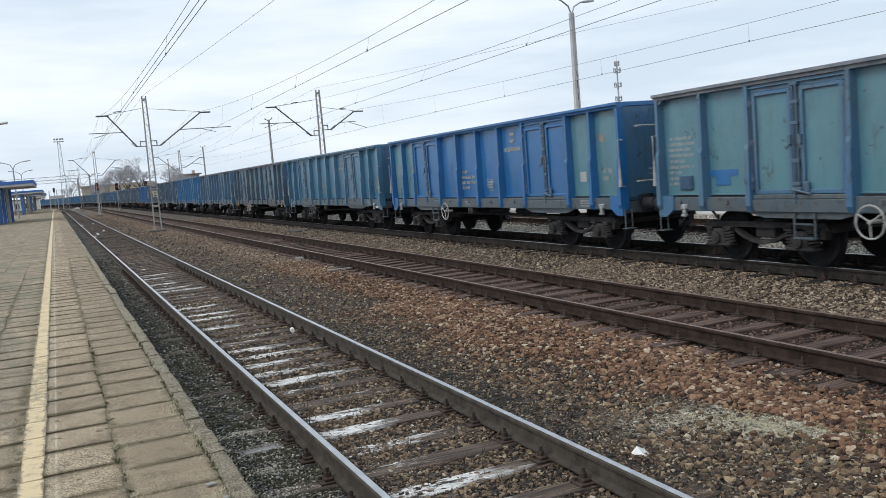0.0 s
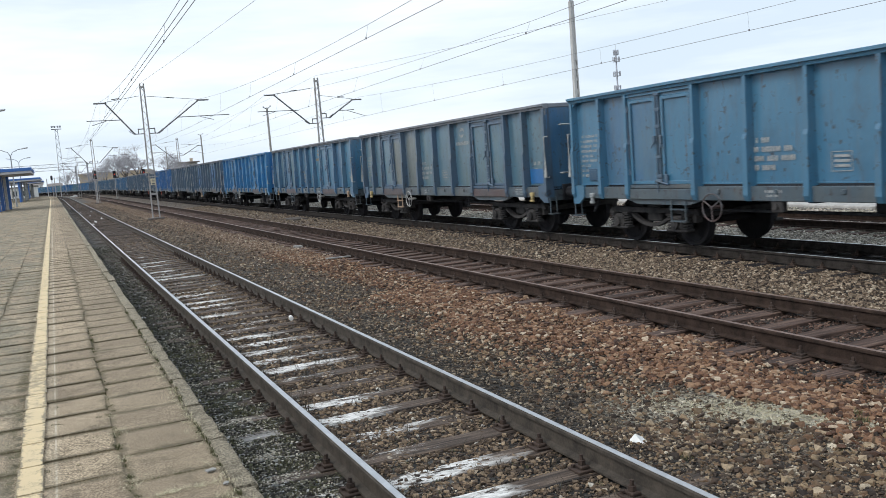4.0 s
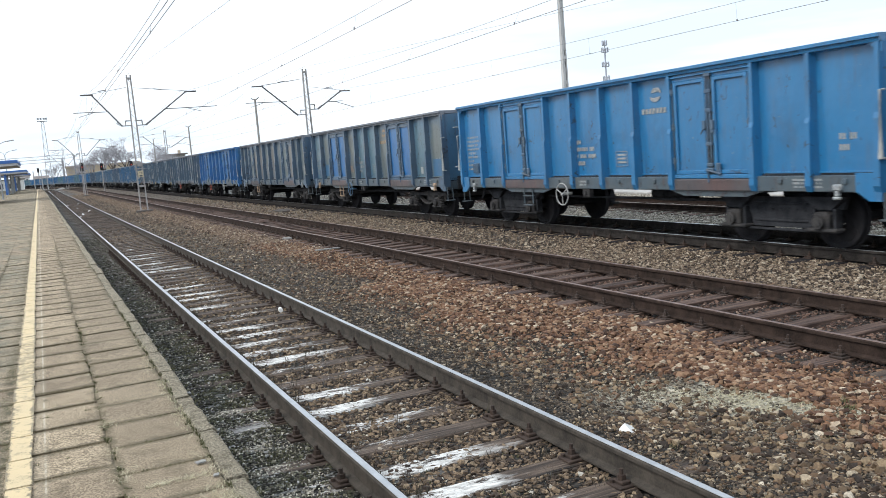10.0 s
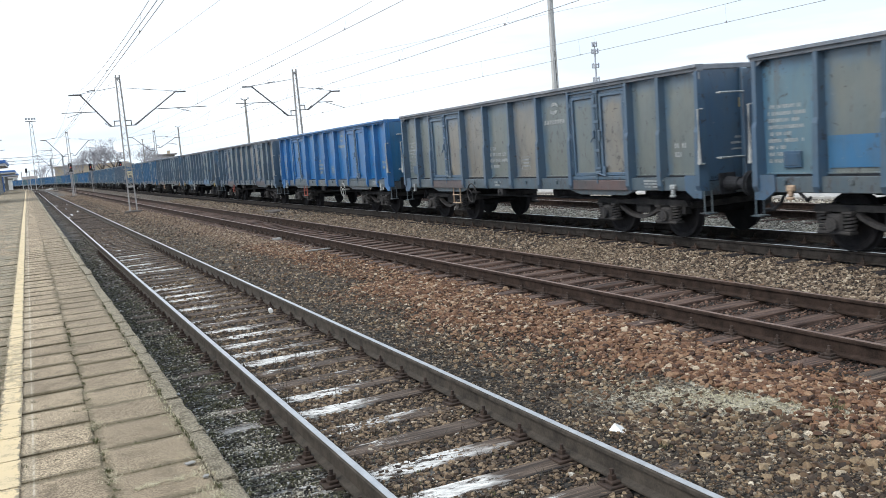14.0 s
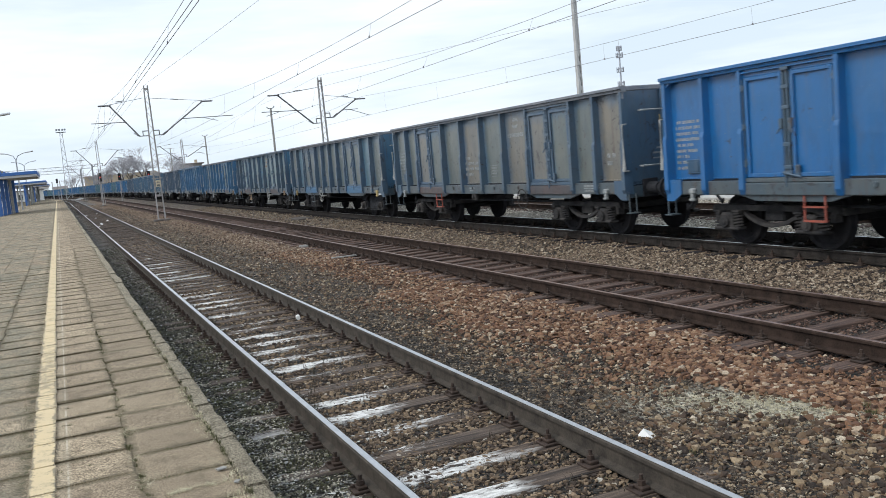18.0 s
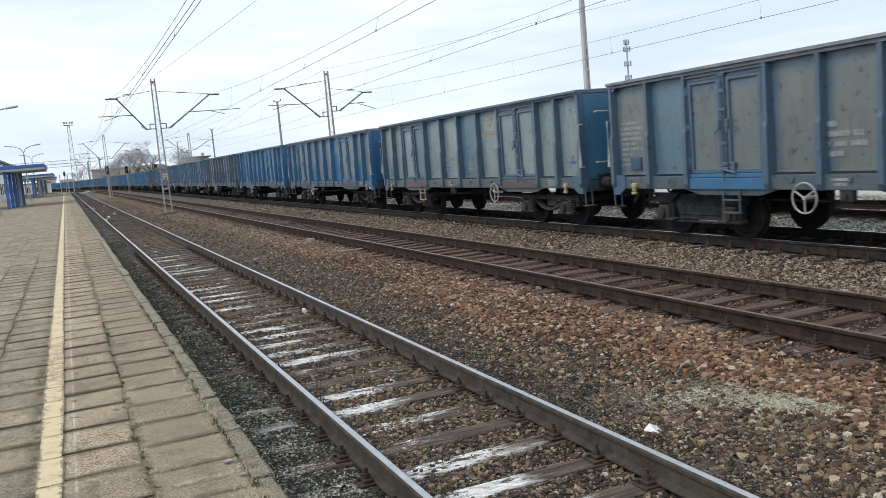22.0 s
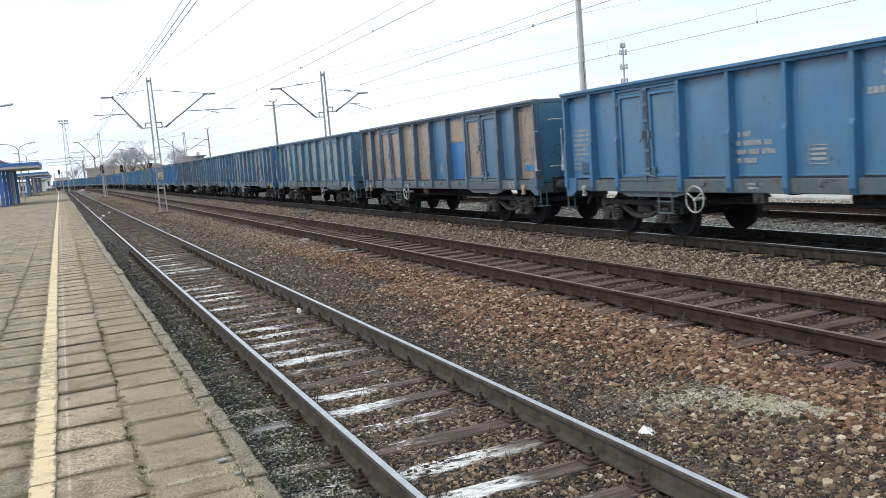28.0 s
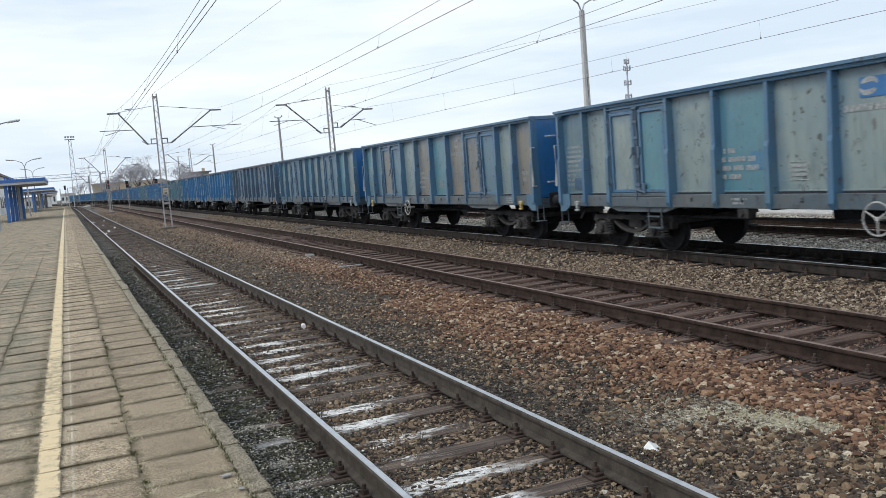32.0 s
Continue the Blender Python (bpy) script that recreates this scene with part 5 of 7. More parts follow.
def wagon_place(k, t):
    u = START + PITCH * k - travelled(t) + SHIFTED.get(k, 0.0)
    p, a = along(LINES[3], u, 0.0, LEAN3)
    return Matrix.Translation(p) @ pose(0, 0, 0, 0, 0, math.degrees(a))


# ---- overhead line ----
def lattice_mast(height, splay=0.0, plate=True):
    """Two channels that lean together, laced with flat bars; the base stands on a concrete footing."""
    mast = empty("catenary_mast", pose(0, 0, 0))
    for side in (-1, 1):
        leg = Shape()
        vs = []
        for x, z in ((side * 0.20, -0.1), (side * 0.105, height - 0.1)):
            vs += [(x - 0.033, -0.08, z), (x + 0.033, -0.08, z), (x + 0.033, 0.08, z), (x - 0.033, 0.08, z)]
        leg.add(vs, [(0, 1, 5, 4), (1, 2, 6, 5), (2, 3, 7, 6), (3, 0, 4, 7), (0, 3, 2, 1), (4, 5, 6, 7)])
        part("leg", leg, MAST, mast)
    n = 18
    for i in range(n):
        a, b = 0.22 + 0.76 * i / n, 0.22 + 0.76 * (i + 1) / n
        s = 1 if i % 2 else -1
        xa, xb = s * (0.20 - 0.095 * a), -s * (0.20 - 0.095 * b)
        for y in (-0.07, 0.07):
            part("lacing_bar", Shape().cyl((xa, y, a * height - 0.1), (xb, y, b * height - 0.1), 0.007, n=4), MAST, mast)
    for z in (0.2, 0.98):
        x = 0.20 - 0.095 * z
        part("tie_plate", Shape().box(-x, x, -0.085, 0.085, z * height - 0.2, z * height - 0.08), MAST, mast)
    part("footing", Shape().box(-0.45, 0.45, -0.42, 0.42, -0.6, 0.05, 0.03), FOOTING, mast)
    if plate:
        p = Shape().box(-0.14, 0.14, -0.37, -0.34, 1.98, 2.36, 0.02)
        sign = part("number_plate", p, PLATE, mast, "pale yellow plate with worn dark figures")
        figures = bpy.data.curves.new("lettering", "FONT")
        figures.body, figures.size, figures.align_x, figures.extrude = "46", 0.18, "CENTER", 0.002
        figures.materials.append(ARM)
        text = new("lettering", figures)
        text.parent, text.matrix_basis = sign, pose(0, -0.376, 2.18, 90, 0, 0)
        part("lettering", Shape().box(-0.08, 0.08, -0.376, -0.371, 2.02, 2.11), ARM, sign)
        part("upper_plate", Shape().box(-0.13, 0.13, -0.37, -0.34, 2.60, 2.86, 0.02), MAST, mast)
        part("plate_bracket", Shape().box(-0.3, 0.3, -0.34, -0.08, 2.45, 2.5).box(-0.3, 0.3, -0.34, -0.08, 2.75, 2.8), MAST, mast)
    return mast


def cantilever(mast, side, reach, z_foot, z_tip, lever, low=0.0):
    """A slanted tube from the mast to a short level arm, with a stay, a registration arm and insulators."""
    x0 = side * 0.66
    tip = side * reach
    arm = Shape()
    arm.tube([(side * 0.14, 0, z_foot), (x0, 0, z_foot)], 0.03)
    arm.tube([(side * 0.14, 0, z_foot + 0.28), (x0 - side * 0.2, 0, z_foot + 0.28), (x0 - side * 0.2, 0, z_foot)], 0.03)
    for i in range(6):
        a = i / 6.0
        arm.cyl((x0 + side * 0.30 * a, 0, z_foot + 0.22 * a), (x0 + side * 0.30 * (a + 0.09), 0, z_foot + 0.22 * (a + 0.09)), 0.062, n=8)
    arm.tube([(x0, 0, z_foot), (tip - side * 0.6, 0, z_tip)], 0.045)
    arm.tube([(tip - side * 0.7, 0, z_tip), (tip, 0, z_tip)], 0.05)
    part("bracket_arm", arm, ARM, mast)
    stay = Shape().tube([(side * 0.2, 0, z_tip + 0.35), (tip - side * 0.6, 0, z_tip + 0.05)], 0.014)
    stay.cyl((side * 1.3, 0, z_tip + 0.24), (side * 1.75, 0, z_tip + 0.19), 0.03, n=6)
    part("stay", stay, ARM, mast)
    reg = Shape().tube([(side * (1.28 if lever < 0.6 else 1.8), 0, z_foot + 0.86 - low), (tip + side * lever, 0, z_foot + 0.88 - low)], 0.025)
    reg.tube([(tip - side * (0.6 + low), 0, z_foot + 0.84 - 0.95 * low), (tip + side * 0.2, 0, z_foot + 0.62 - 1.4 * low)], 0.018)
    part("registration_arm", reg, ARM, mast)


def build_masts():
    # place, reach of the left and right arm, their heights, mast height, base, plate
    for x, y, left, right, zl, zr, h, z, plate in ((5.45, 53.4, 2.73, 3.73, 6.70, 6.66, 8.0, -0.15, True), (5.2, 117.0, 3.05, 3.05, 6.95, 6.65, 8.2, -0.15, False), (5.0, 182.0, 3.0, 3.0, 6.9, 6.7, 8.2, -0.15, False),
                                                   (15.72, 52.6, 3.35, 2.87, 6.70, 6.20, 8.2, -0.45, False), (15.68, 118.0, 3.35, 3.2, 6.72, 6.3, 8.0, -0.45, False)):
        mast = lattice_mast(h, plate=plate)
        mast.matrix_basis = pose(x, y, z)
        cantilever(mast, -1, left, 4.85 - z, zl - z, 0.47)
        cantilever(mast, 1, right, (4.85 if x < 10 else 5.15) - z, zr - z, 1.15 if x < 10 else -0.55, 0.0 if x < 10 else 0.45)
        tagged(mast, "grey lattice steel catenary mast with two bracket arms", "catenary mast", "catenary masts")


def sagging(a, b, sag, n=18):
    out = []
    for i in range(n + 1):
        f = i / n
        p = Vector(a).lerp(Vector(b), f)
        p.z -= sag * 4 * f * (1 - f)
        out.append(p)
    return out


def overhead_line(supports, contacts, height, sag):
    """supports: where the carrying wire hangs; contacts: for each contact wire its x at those places."""
    line = empty("overhead_line", pose(0, 0, 0), "thin dark contact wire hung from a sagging carrying wire", "overhead wire", "overhead wires")
    carry = Shape()
    wires = [Shape() for c in contacts]
    for i in range(len(supports) - 1):
        pts = sagging(supports[i], supports[i + 1], sag)
        carry.tube(pts, 0.0062, 5)
        for shape, xs in zip(wires, contacts):
            shape.tube([(xs[i], supports[i][1], height), (xs[i + 1], supports[i + 1][1], height)], 0.0075, 5)
        for j in range(1, 18, 2):
            p = pts[j]
            c = contacts[j // 2 % len(contacts)]
            x = c[i] + (c[i + 1] - c[i]) * j / 18
            part("dropper", Shape().tube([(x, p.y, height), p], 0.0032, 4).box(x - 0.012, x + 0.012, p.y - 0.02, p.y + 0.02, height - 0.015, height + 0.045), WIRE, line)
    for shape in wires:
        part("contact_wire", shape, WIRE, line)
    part("carrying_wire", carry, WIRE, line)


def build_wires():
    """Contact wires with carrying wires and droppers over four lines, and feeder wires that end on the masts."""
    overhead_line(((2.50, -13.0, 6.65), (2.9, 53.4, 6.72), (2.5, 117.0, 6.95), (2.4, 182.0, 6.9)), ((2.55, 2.72, 2.5, 2.5), (2.44, 2.60, 2.4, 2.4)), 5.1, 1.18)
    overhead_line(((6.85, -13.0, 6.65), (8.1, 53.4, 6.66), (7.6, 117.0, 6.65), (7.5, 182.0, 6.7)), ((6.85, 7.95, 7.4, 7.3),), 5.1, 1.22)
    overhead_line(((11.25, -13.0, 6.62), (12.4, 52.6, 6.70), (12.4, 118.0, 6.72)), ((11.25, 12.1, 12.2),), 5.1, 1.25)
    overhead_line(((20.1, -13.0, 6.35), (18.45, 52.6, 6.35), (18.6, 118.0, 6.3)), ((20.1, 18.5, 18.6),), 5.1, 0.72)
    for a, b, sag in (((9.45, -10.0, 8.4), (5.5, 53.4, 7.86), 0.22), ((32.6, -3.5, 8.1), (15.72, 52.6, 7.78), 0.33), ((5.5, 53.4, 7.86), (5.25, 117.0, 8.0), 0.3), ((15.72, 52.6, 7.78), (15.68, 118.0, 7.55), 0.3)):
        tagged(part("feeder_wire", Shape().tube(sagging(a, b, sag), 0.0065, 5), WIRE), "thin dark feeder wire between masts", "overhead wire", "overhead wires")


build_masts()
build_wires()


# ---- platform ----
def build_platform():
    plat = empty("platform", pose(0, 0, 0), "station platform of mossy concrete slabs with a worn yellow line", "platform", kind="structure")
    stops = [-30, 0, 30, 80, 170] + [170 + 20 * i for i in range(1, 5)]
    part("platform_body", Shape().sweep([(-9.0, -0.6), (0.70, -0.6), (0.70, PLATFORM_Z - 0.013), (-9.0, PLATFORM_Z - 0.013)], way(0.0, stops)), JOINT, plat)
    part("platform_wall", Shape().sweep([(0.62, -0.6), (0.715, -0.6), (0.735, PLATFORM_Z - 0.075), (0.62, PLATFORM_Z - 0.075)], way(0.0, stops)), FOOTING, plat)
    rnd = random.Random(5)
    slabs = []
    for i in range(6):
        s = Shape().box(-0.2485, 0.2485, -0.259, 0.259, -0.07, 0.0, 0.010)
        s.v = [(x + rnd.uniform(-0.011, 0.006), y + rnd.uniform(-0.012, 0.008), z + rnd.uniform(-0.004, 0.001)) for x, y, z in s.v]
        slabs.append(s.mesh("paving_slab"))
    count = 0
    rest = Shape()
    for col in range(18):
        x = 0.45 - 0.5 * col
        off = (0.095, 0.27, 0.16, 0.36, 0.05)[col % 5]
        y = 3.0 + off - 0.53 * 60
        while y < 215:
            near = y < 26 - col * 2.2 and y > 2 and x > -0.09 * y - 1.2
            if near and count < 290:
                m = Matrix.Translation((x + rnd.uniform(-0.013, 0.013), y, PLATFORM_Z + rnd.uniform(-0.003, 0.005))) @ pose(0, 0, 0, rnd.gauss(-0.25, 0.4), rnd.gauss(0, 0.35), rnd.uniform(-2.2, 2.2))
                linked("paving_slab", slabs[rnd.randrange(6)], SLAB, plat, m)
                count += 1
            elif x > -0.1 * abs(y) - 1.5 or y < 12:
                p, a = along(x, y, PLATFORM_Z + rnd.uniform(-0.006, 0.004))
                rest.box(p.x - 0.243, p.x + 0.243, p.y - 0.247, p.y + 0.247, p.z - 0.06, p.z)
            y += 0.53 + (rnd.uniform(-0.008, 0.014) if near else 0.0)
    tagged(part("far_paving", rest, SLAB, plat), kind="stuff")
    # coping stones along the edge
    edge = []
    for i in range(7):
        # a block with ragged, chipped edges
        n, s = 9, Shape()
        ring = []
        for j in range(n):
            yy = -0.46 + 0.92 * j / (n - 1)
            chip = [max(0.0, rnd.gauss(-0.002, 0.007)) for q in range(4)]
            ring += [(-0.064, yy, -0.16), (-0.064 + chip[0], yy, -0.016 - chip[0]), (-0.050 + chip[1], yy, -0.002), (0.046 - chip[2], yy, -0.003), (0.064 - chip[3], yy, -0.018 - chip[3]), (0.064 - 0.5 * chip[2], yy, -0.16)]
        s.add(ring, [(6 * j + q, 6 * j + (q + 1) % 6, 6 * j + 6 + (q + 1) % 6, 6 * j + 6 + q) for j in range(n - 1) for q in range(6)] + [tuple(range(6)), tuple(range(6 * n - 6, 6 * n))])
        edge.append(s.mesh("coping_stone"))
    y = 2.2 - 0.94 * 34
    far = Shape()
    while y < 250:
        p, a = along(0.765, y, PLATFORM_Z + rnd.uniform(-0.018, 0.006))
        if 1.0 < y < 60:
            linked("coping_stone", edge[rnd.randrange(len(edge))], COPING, plat, Matrix.Translation(p + Vector((rnd.uniform(-0.012, 0.010), 0, 0))) @ pose(0, 0, 0, rnd.uniform(-0.7, 0.7), rnd.uniform(-3, 3), rnd.uniform(-0.8, 0.8)))
        else:
            far.box(p.x - 0.06, p.x + 0.06, p.y - 0.49, p.y + 0.49, p.z - 0.16, p.z)
        y += 0.94
    part("far_coping", far, COPING, plat)
    # the painted line, piece by piece on the slabs
    y = -28.8
    while y < 200:
        ln = rnd.uniform(0.46, 0.51) if 2.5 < y < 30 else 4.9 if y > 30 else 5.3
        p, a = along(-0.30, y + ln / 2, PLATFORM_Z)
        w = 0.066 + rnd.uniform(-0.007, 0.007) if 2.5 < y < 30 else 0.072
        s = Shape().box(-w, w, -ln / 2, ln / 2, 0.0, 0.0135)
        s.v = [(q[0] + rnd.uniform(-0.007, 0.007), q[1], q[2]) for q in s.v]
        part("yellow_line", s, LINE, plat, m=Matrix.Translation(p) @ pose(0, 0, 0, 0, 0, math.degrees(a)))
        y += ln + (0.02 if 2.5 < y < 30 else 0.0)


build_platform()


def shelter(y0, length, walled):
    """A platform shelter: a row of blue posts or a blue wall, white posts, a blue roof slab with a sloping underside."""
    s = empty("platform_shelter", pose(-5.05, y0, PLATFORM_Z), "blue-painted platform shelter with white posts", "platform shelter", "platform shelters")
    if walled:
        part("blue_wall", Shape().box(0.35, 0.6, 0.4, 7.5, 0, 3.2, 0.02), SIGN_BLUE, s)
    else:
        for i in range(5):
            y = 0.6 + i * 2.7
            part("blue_post", Shape().box(0.30 + 0.19 * i, 0.58 + 0.19 * i, y - 0.10, y + 0.10, 0, 3.2, 0.02), SIGN_BLUE, s)
            part("roof_strut", Shape().box(0.4 + 0.19 * i, 0.52 + 0.19 * i, y - 0.05, y + 0.05, 3.62, 3.95), SIGN_BLUE, s)
    for y in (length + 1.5, length + 9.0):
        part("white_post", Shape().box(0.45, 0.72, y - 0.14, y + 0.14, 0, 3.3, 0.02), WHITE, s)
    for y in (8.5, length - 0.8):
        part("white_post", Shape().box(0.95, 1.2, y - 0.13, y + 0.13, 0, 3.2, 0.02), WHITE, s)
        part("white_post", Shape().box(-1.5, -1.3, y - 0.12, y + 0.12, 0, 3.2, 0.02), WHITE, s)
    part("roof", Shape().prism([(0, 3.2), (length, 3.2), (length, 3.4), (0, 3.4)], -3.4, 3.6), ROOF_EDGE, s)
    part("fascia", Shape().box(-3.42, 3.66, -0.04, length + 0.04, 3.4, 3.68, 0.02), SIGN_BLUE, s)
    return s


STATION = simple("pale plaster", (0.78, 0.78, 0.76), (0.70, 0.70, 0.68), 0.6, 0.9)


def station_building():
    b = empty("station_building", pose(-18.6, 172.0, -0.3), "low white station building with rows of windows", "building", "far buildings")
    part("wall", Shape().box(-6, 8, 0, 70, 0, 7.5), STATION, b)
    part("roof", Shape().box(-6.5, 8.5, -0.5, 70.5, 7.5, 7.9), ROOFING, b)
    for i in range(14):
        part("window", Shape().box(7.95, 8.06, 2 + 4.8 * i, 4.6 + 4.8 * i, 1.6, 3.6), DARKGLASS, b)
    for z in (1.6, 4.6):
        for i in range(6):
            part("window", Shape().box(-5 + 2.2 * i, -3.8 + 2.2 * i, -0.06, 0.05, z, z + 1.6), DARKGLASS, b)


def station_annex():
    """A low white building beyond the shelters, and long pale sheds past the end of the train."""
    b = empty("station_annex", pose(-6.6, 250.0, -0.3), "low white annex with a flat roof beyond the shelters", "building", "far buildings")
    part("wall", Shape().box(-3.5, 3.2, 0, 12, 0, 3.3), STATION, b)
    part("roof", Shape().box(-3.8, 3.5, -0.3, 12.3, 3.3, 3.6), ROOFING, b)
    for i in range(3):
        part("window", Shape().box(-2.8 + 2.0 * i, -1.7 + 2.0 * i, -0.06, 0.05, 1.2, 2.5), DARKGLASS, b)
    for x, w, h in ((-9.0, 9.0, 5.6), (2.0, 8.0, 4.6)):
        shed = empty("far_shed", pose(x, 560.0, -0.5), "long pale shed far beyond the lines", "shed", "far buildings")
        part("wall", Shape().box(-w / 2, w / 2, 0, 20, 0, h), STATION, shed)
        part("roof", Shape().prism([(-0.5, h), (20.5, h), (10, h + 1.4)], -w / 2 - 0.4, w / 2 + 0.4), ROOFING, shed)
        for i in range(4):
            part("window", Shape().box(-w / 2 + 0.6 + w / 4 * i, -w / 2 + 1.6 + w / 4 * i, -0.06, 0.05, 1.6, h - 1.0), DARKGLASS, shed)


def lamp(x, y, z, h, arms, label, name="street_lamp", concrete=False):
    """A lamp post with curved arms and flat lamp heads."""
    p = empty(name, pose(x, y, z), label, "street lamp", "yard lamps")
    if concrete:
        for sx in (-1, 1):
            vs = []
            for w, zz in ((0.185, 0.0), (0.105, h)):
                k = 0.02 if sx < 0 else 0.5
                vs += [(sx * w, -0.11, zz), (sx * w * k, -0.11, zz), (sx * w * k, 0.11, zz), (sx * w, 0.11, zz)]
            part("post_leg", Shape().add(vs, [(0, 1, 5, 4), (1, 2, 6, 5), (2, 3, 7, 6), (3, 0, 4, 7), (0, 3, 2, 1), (4, 5, 6, 7)]), LAMP_CONCRETE, p)
        zz = 0.2
        while zz < h * 0.70:
            part("post_web", Shape().box(-0.02, 0.10, -0.09, 0.09, zz, zz + 0.22), LAMP_CONCRETE, p)
            zz += 0.66
        part("post_web", Shape().box(-0.02, 0.075, -0.09, 0.09, h * 0.70, h), LAMP_CONCRETE, p)
    else:
        part("post", Shape().cyl((0, 0, 0), (0, 0, h), 0.09, 0.06, 10), GALV, p)
    for a in arms:
        dx, dy = math.cos(a), math.sin(a)
        part("arm", Shape().tube([(0, 0, h - 0.1), (dx * 0.25, dy * 0.25, h + 0.35), (dx * 0.8, dy * 0.8, h + 0.6), (dx * 1.2, dy * 1.2, h + 0.68)], 0.04, 8), GALV, p)
        head = Shape().box(-0.38, 0.38, -0.16, 0.16, -0.08, 0.06, 0.05)
        part("lamp_head", head, LAMP_SHELL, p, m=pose(dx * 1.5, dy * 1.5, h + 0.73, 0, -8, math.degrees(a)))
    return p


def build_platform_things():
    shelter(83.0, 15.0, False)
    shelter(149.0, 25.0, True)
    shelter(208.0, 20.0, True)
    station_building()
    station_annex()
    for x, y, h in ((-3.75, 108.0, 5.75), (-4.4, 158.0, 6.4), (-3.9, 60.0, 6.0)):
        lamp(x, y, 0.4, h, (0.15, math.pi - 0.15), "grey platform lamp post with two arms")
    lamp(26.5, 40.0, -0.5, 10.4, (math.pi + 0.3, 0.3), "tall slotted concrete lamp post with two lamp heads", concrete=True)


build_platform_things()


def build_service_road():
    s = Shape().box(22.7, 27.6, -20, 160, -0.9, -0.42, 0.03)
    tagged(part("service_road", s, PALEROAD), "pale gravel road beyond the last line", "road", kind="structure")


PALEROAD = simple("pale compacted gravel", (0.46, 0.45, 0.43), (0.27, 0.26, 0.245), 3.5, 0.95, bump=1.0)
build_service_road()


# ---- yard furniture and distance ----
def concrete_pole(x, y, h, cross):
    p = empty("concrete_pole", pose(x, y, -0.5), "slim grey concrete pole with a forked top", "pole", "concrete poles")
    part("post", Shape().cyl((0, 0, 0), (0, 0, h), 0.135, 0.10, 8), CONCRETE, p)
    part("crossarm", Shape().tube([(-0.36, 0, h + 0.04), (-0.1, 0, h - 0.08), (0.1, 0, h - 0.08), (0.36, 0, h + 0.10)], 0.04), ARM, p)
    if cross:
        for x, z in ((-0.36, h + 0.04), (0.36, h + 0.10)):
            part("insulator", Shape().cyl((x, 0, z - 0.04), (x, 0, z + 0.10), 0.055, n=8), ARM, p)


def antenna(x, y, h):
    p = empty("antenna_mast", pose(x, y, -0.5), "slender mobile-network mast with tiers of antenna panels", "antenna mast")
    part("pole", Shape().cyl((0, 0, 0), (0, 0, h), 0.50, 0.32, 10), ANTENNA, p)
    for z, r in ((h - 1.0, 1.15), (h - 4.1, 1.55), (h - 10.6, 1.6), (h - 16.9, 1.5)):
        part("platform_ring", Shape().ring((0, 0, z - 1.1), (0, 0, 1), r, 0.10, 16, 5), GALV, p)
        part("platform_ring", Shape().ring((0, 0, z + 0.3), (0, 0, 1), r, 0.09, 16, 5), GALV, p)
        for i in range(9):
            a = math.tau * i / 9
            part("antenna_panel", Shape().box(-0.13, 0.13, -0.17, 0.17, -1.05, 1.05, 0.04), ANTENNA, p, m=Matrix.Translation((r * math.cos(a), r * math.sin(a), z)) @ pose(0, 0, 0, 0, 0, math.degrees(a)))
    part("lightning_rod", Shape().cyl((0, 0, h), (0, 0, h + 2.5), 0.05, n=5), GALV, p)


def flood_mast(x, y, h):
    p = empty("floodlight_mast", pose(x, y, -0.3), "tall lattice floodlight mast with a lamp platform", "floodlight mast")
    for sx in (-1, 1):
        for sy in (-1, 1):
            part("leg", Shape().cyl((sx * 0.9, sy * 0.9, 0), (sx * 0.35, sy * 0.35, h), 0.07, n=5), GALV, p)
    lace = Shape()
    n = 16
    for i in range(n):
        a, b = i / n, (i + 1) / n
        wa, wb = 0.9 - 0.55 * a, 0.9 - 0.55 * b
        f = 1 if i % 2 else -1
        for sy in (-1, 1):
            lace.cyl((f * wa, sy * wa, a * h), (-f * wb, sy * wb, b * h), 0.04, n=4)
            lace.cyl((sy * wa, f * wa, a * h), (sy * wb, -f * wb, b * h), 0.04, n=4)
    part("lacing", lace, GALV, p)
    part("lamp_platform", Shape().box(-1.5, 1.5, -0.9, 0.9, h, h + 0.15).tube([(-1.5, -0.9, h + 1.0), (1.5, -0.9, h + 1.0)], 0.03), GALV, p)
    for dx in (-1.2, -0.4, 0.5, 1.2):
        part("floodlight", Shape().box(dx - 0.28, dx + 0.28, -1.2, -0.8, h + 0.5, h + 1.1, 0.08), GALV, p)


def signal(x, y, z, h, lit):
    p = empty("railway_signal", pose(x, y, z), "colour-light railway signal on a slim post" + (", showing red" if lit else ""), "railway signal", "railway signals")
    part("post", Shape().cyl((0, 0, 0), (0, 0, h), 0.07, n=8), MAST, p)
    part("ladder", Shape().tube([(0.25, 0.1, 0), (0.2, 0.1, h - 0.5)], 0.02, 5), MAST, p)
    part("head", Shape().box(-0.24, 0.24, -0.15, 0.1, h - 0.5, h + 0.6, 0.06), GRIME, p)
    part("lens", Shape().cyl((0, -0.2, h + 0.05), (0, -0.14, h + 0.05), 0.065, n=12), LAMP_RED if lit else DARKGLASS, p)


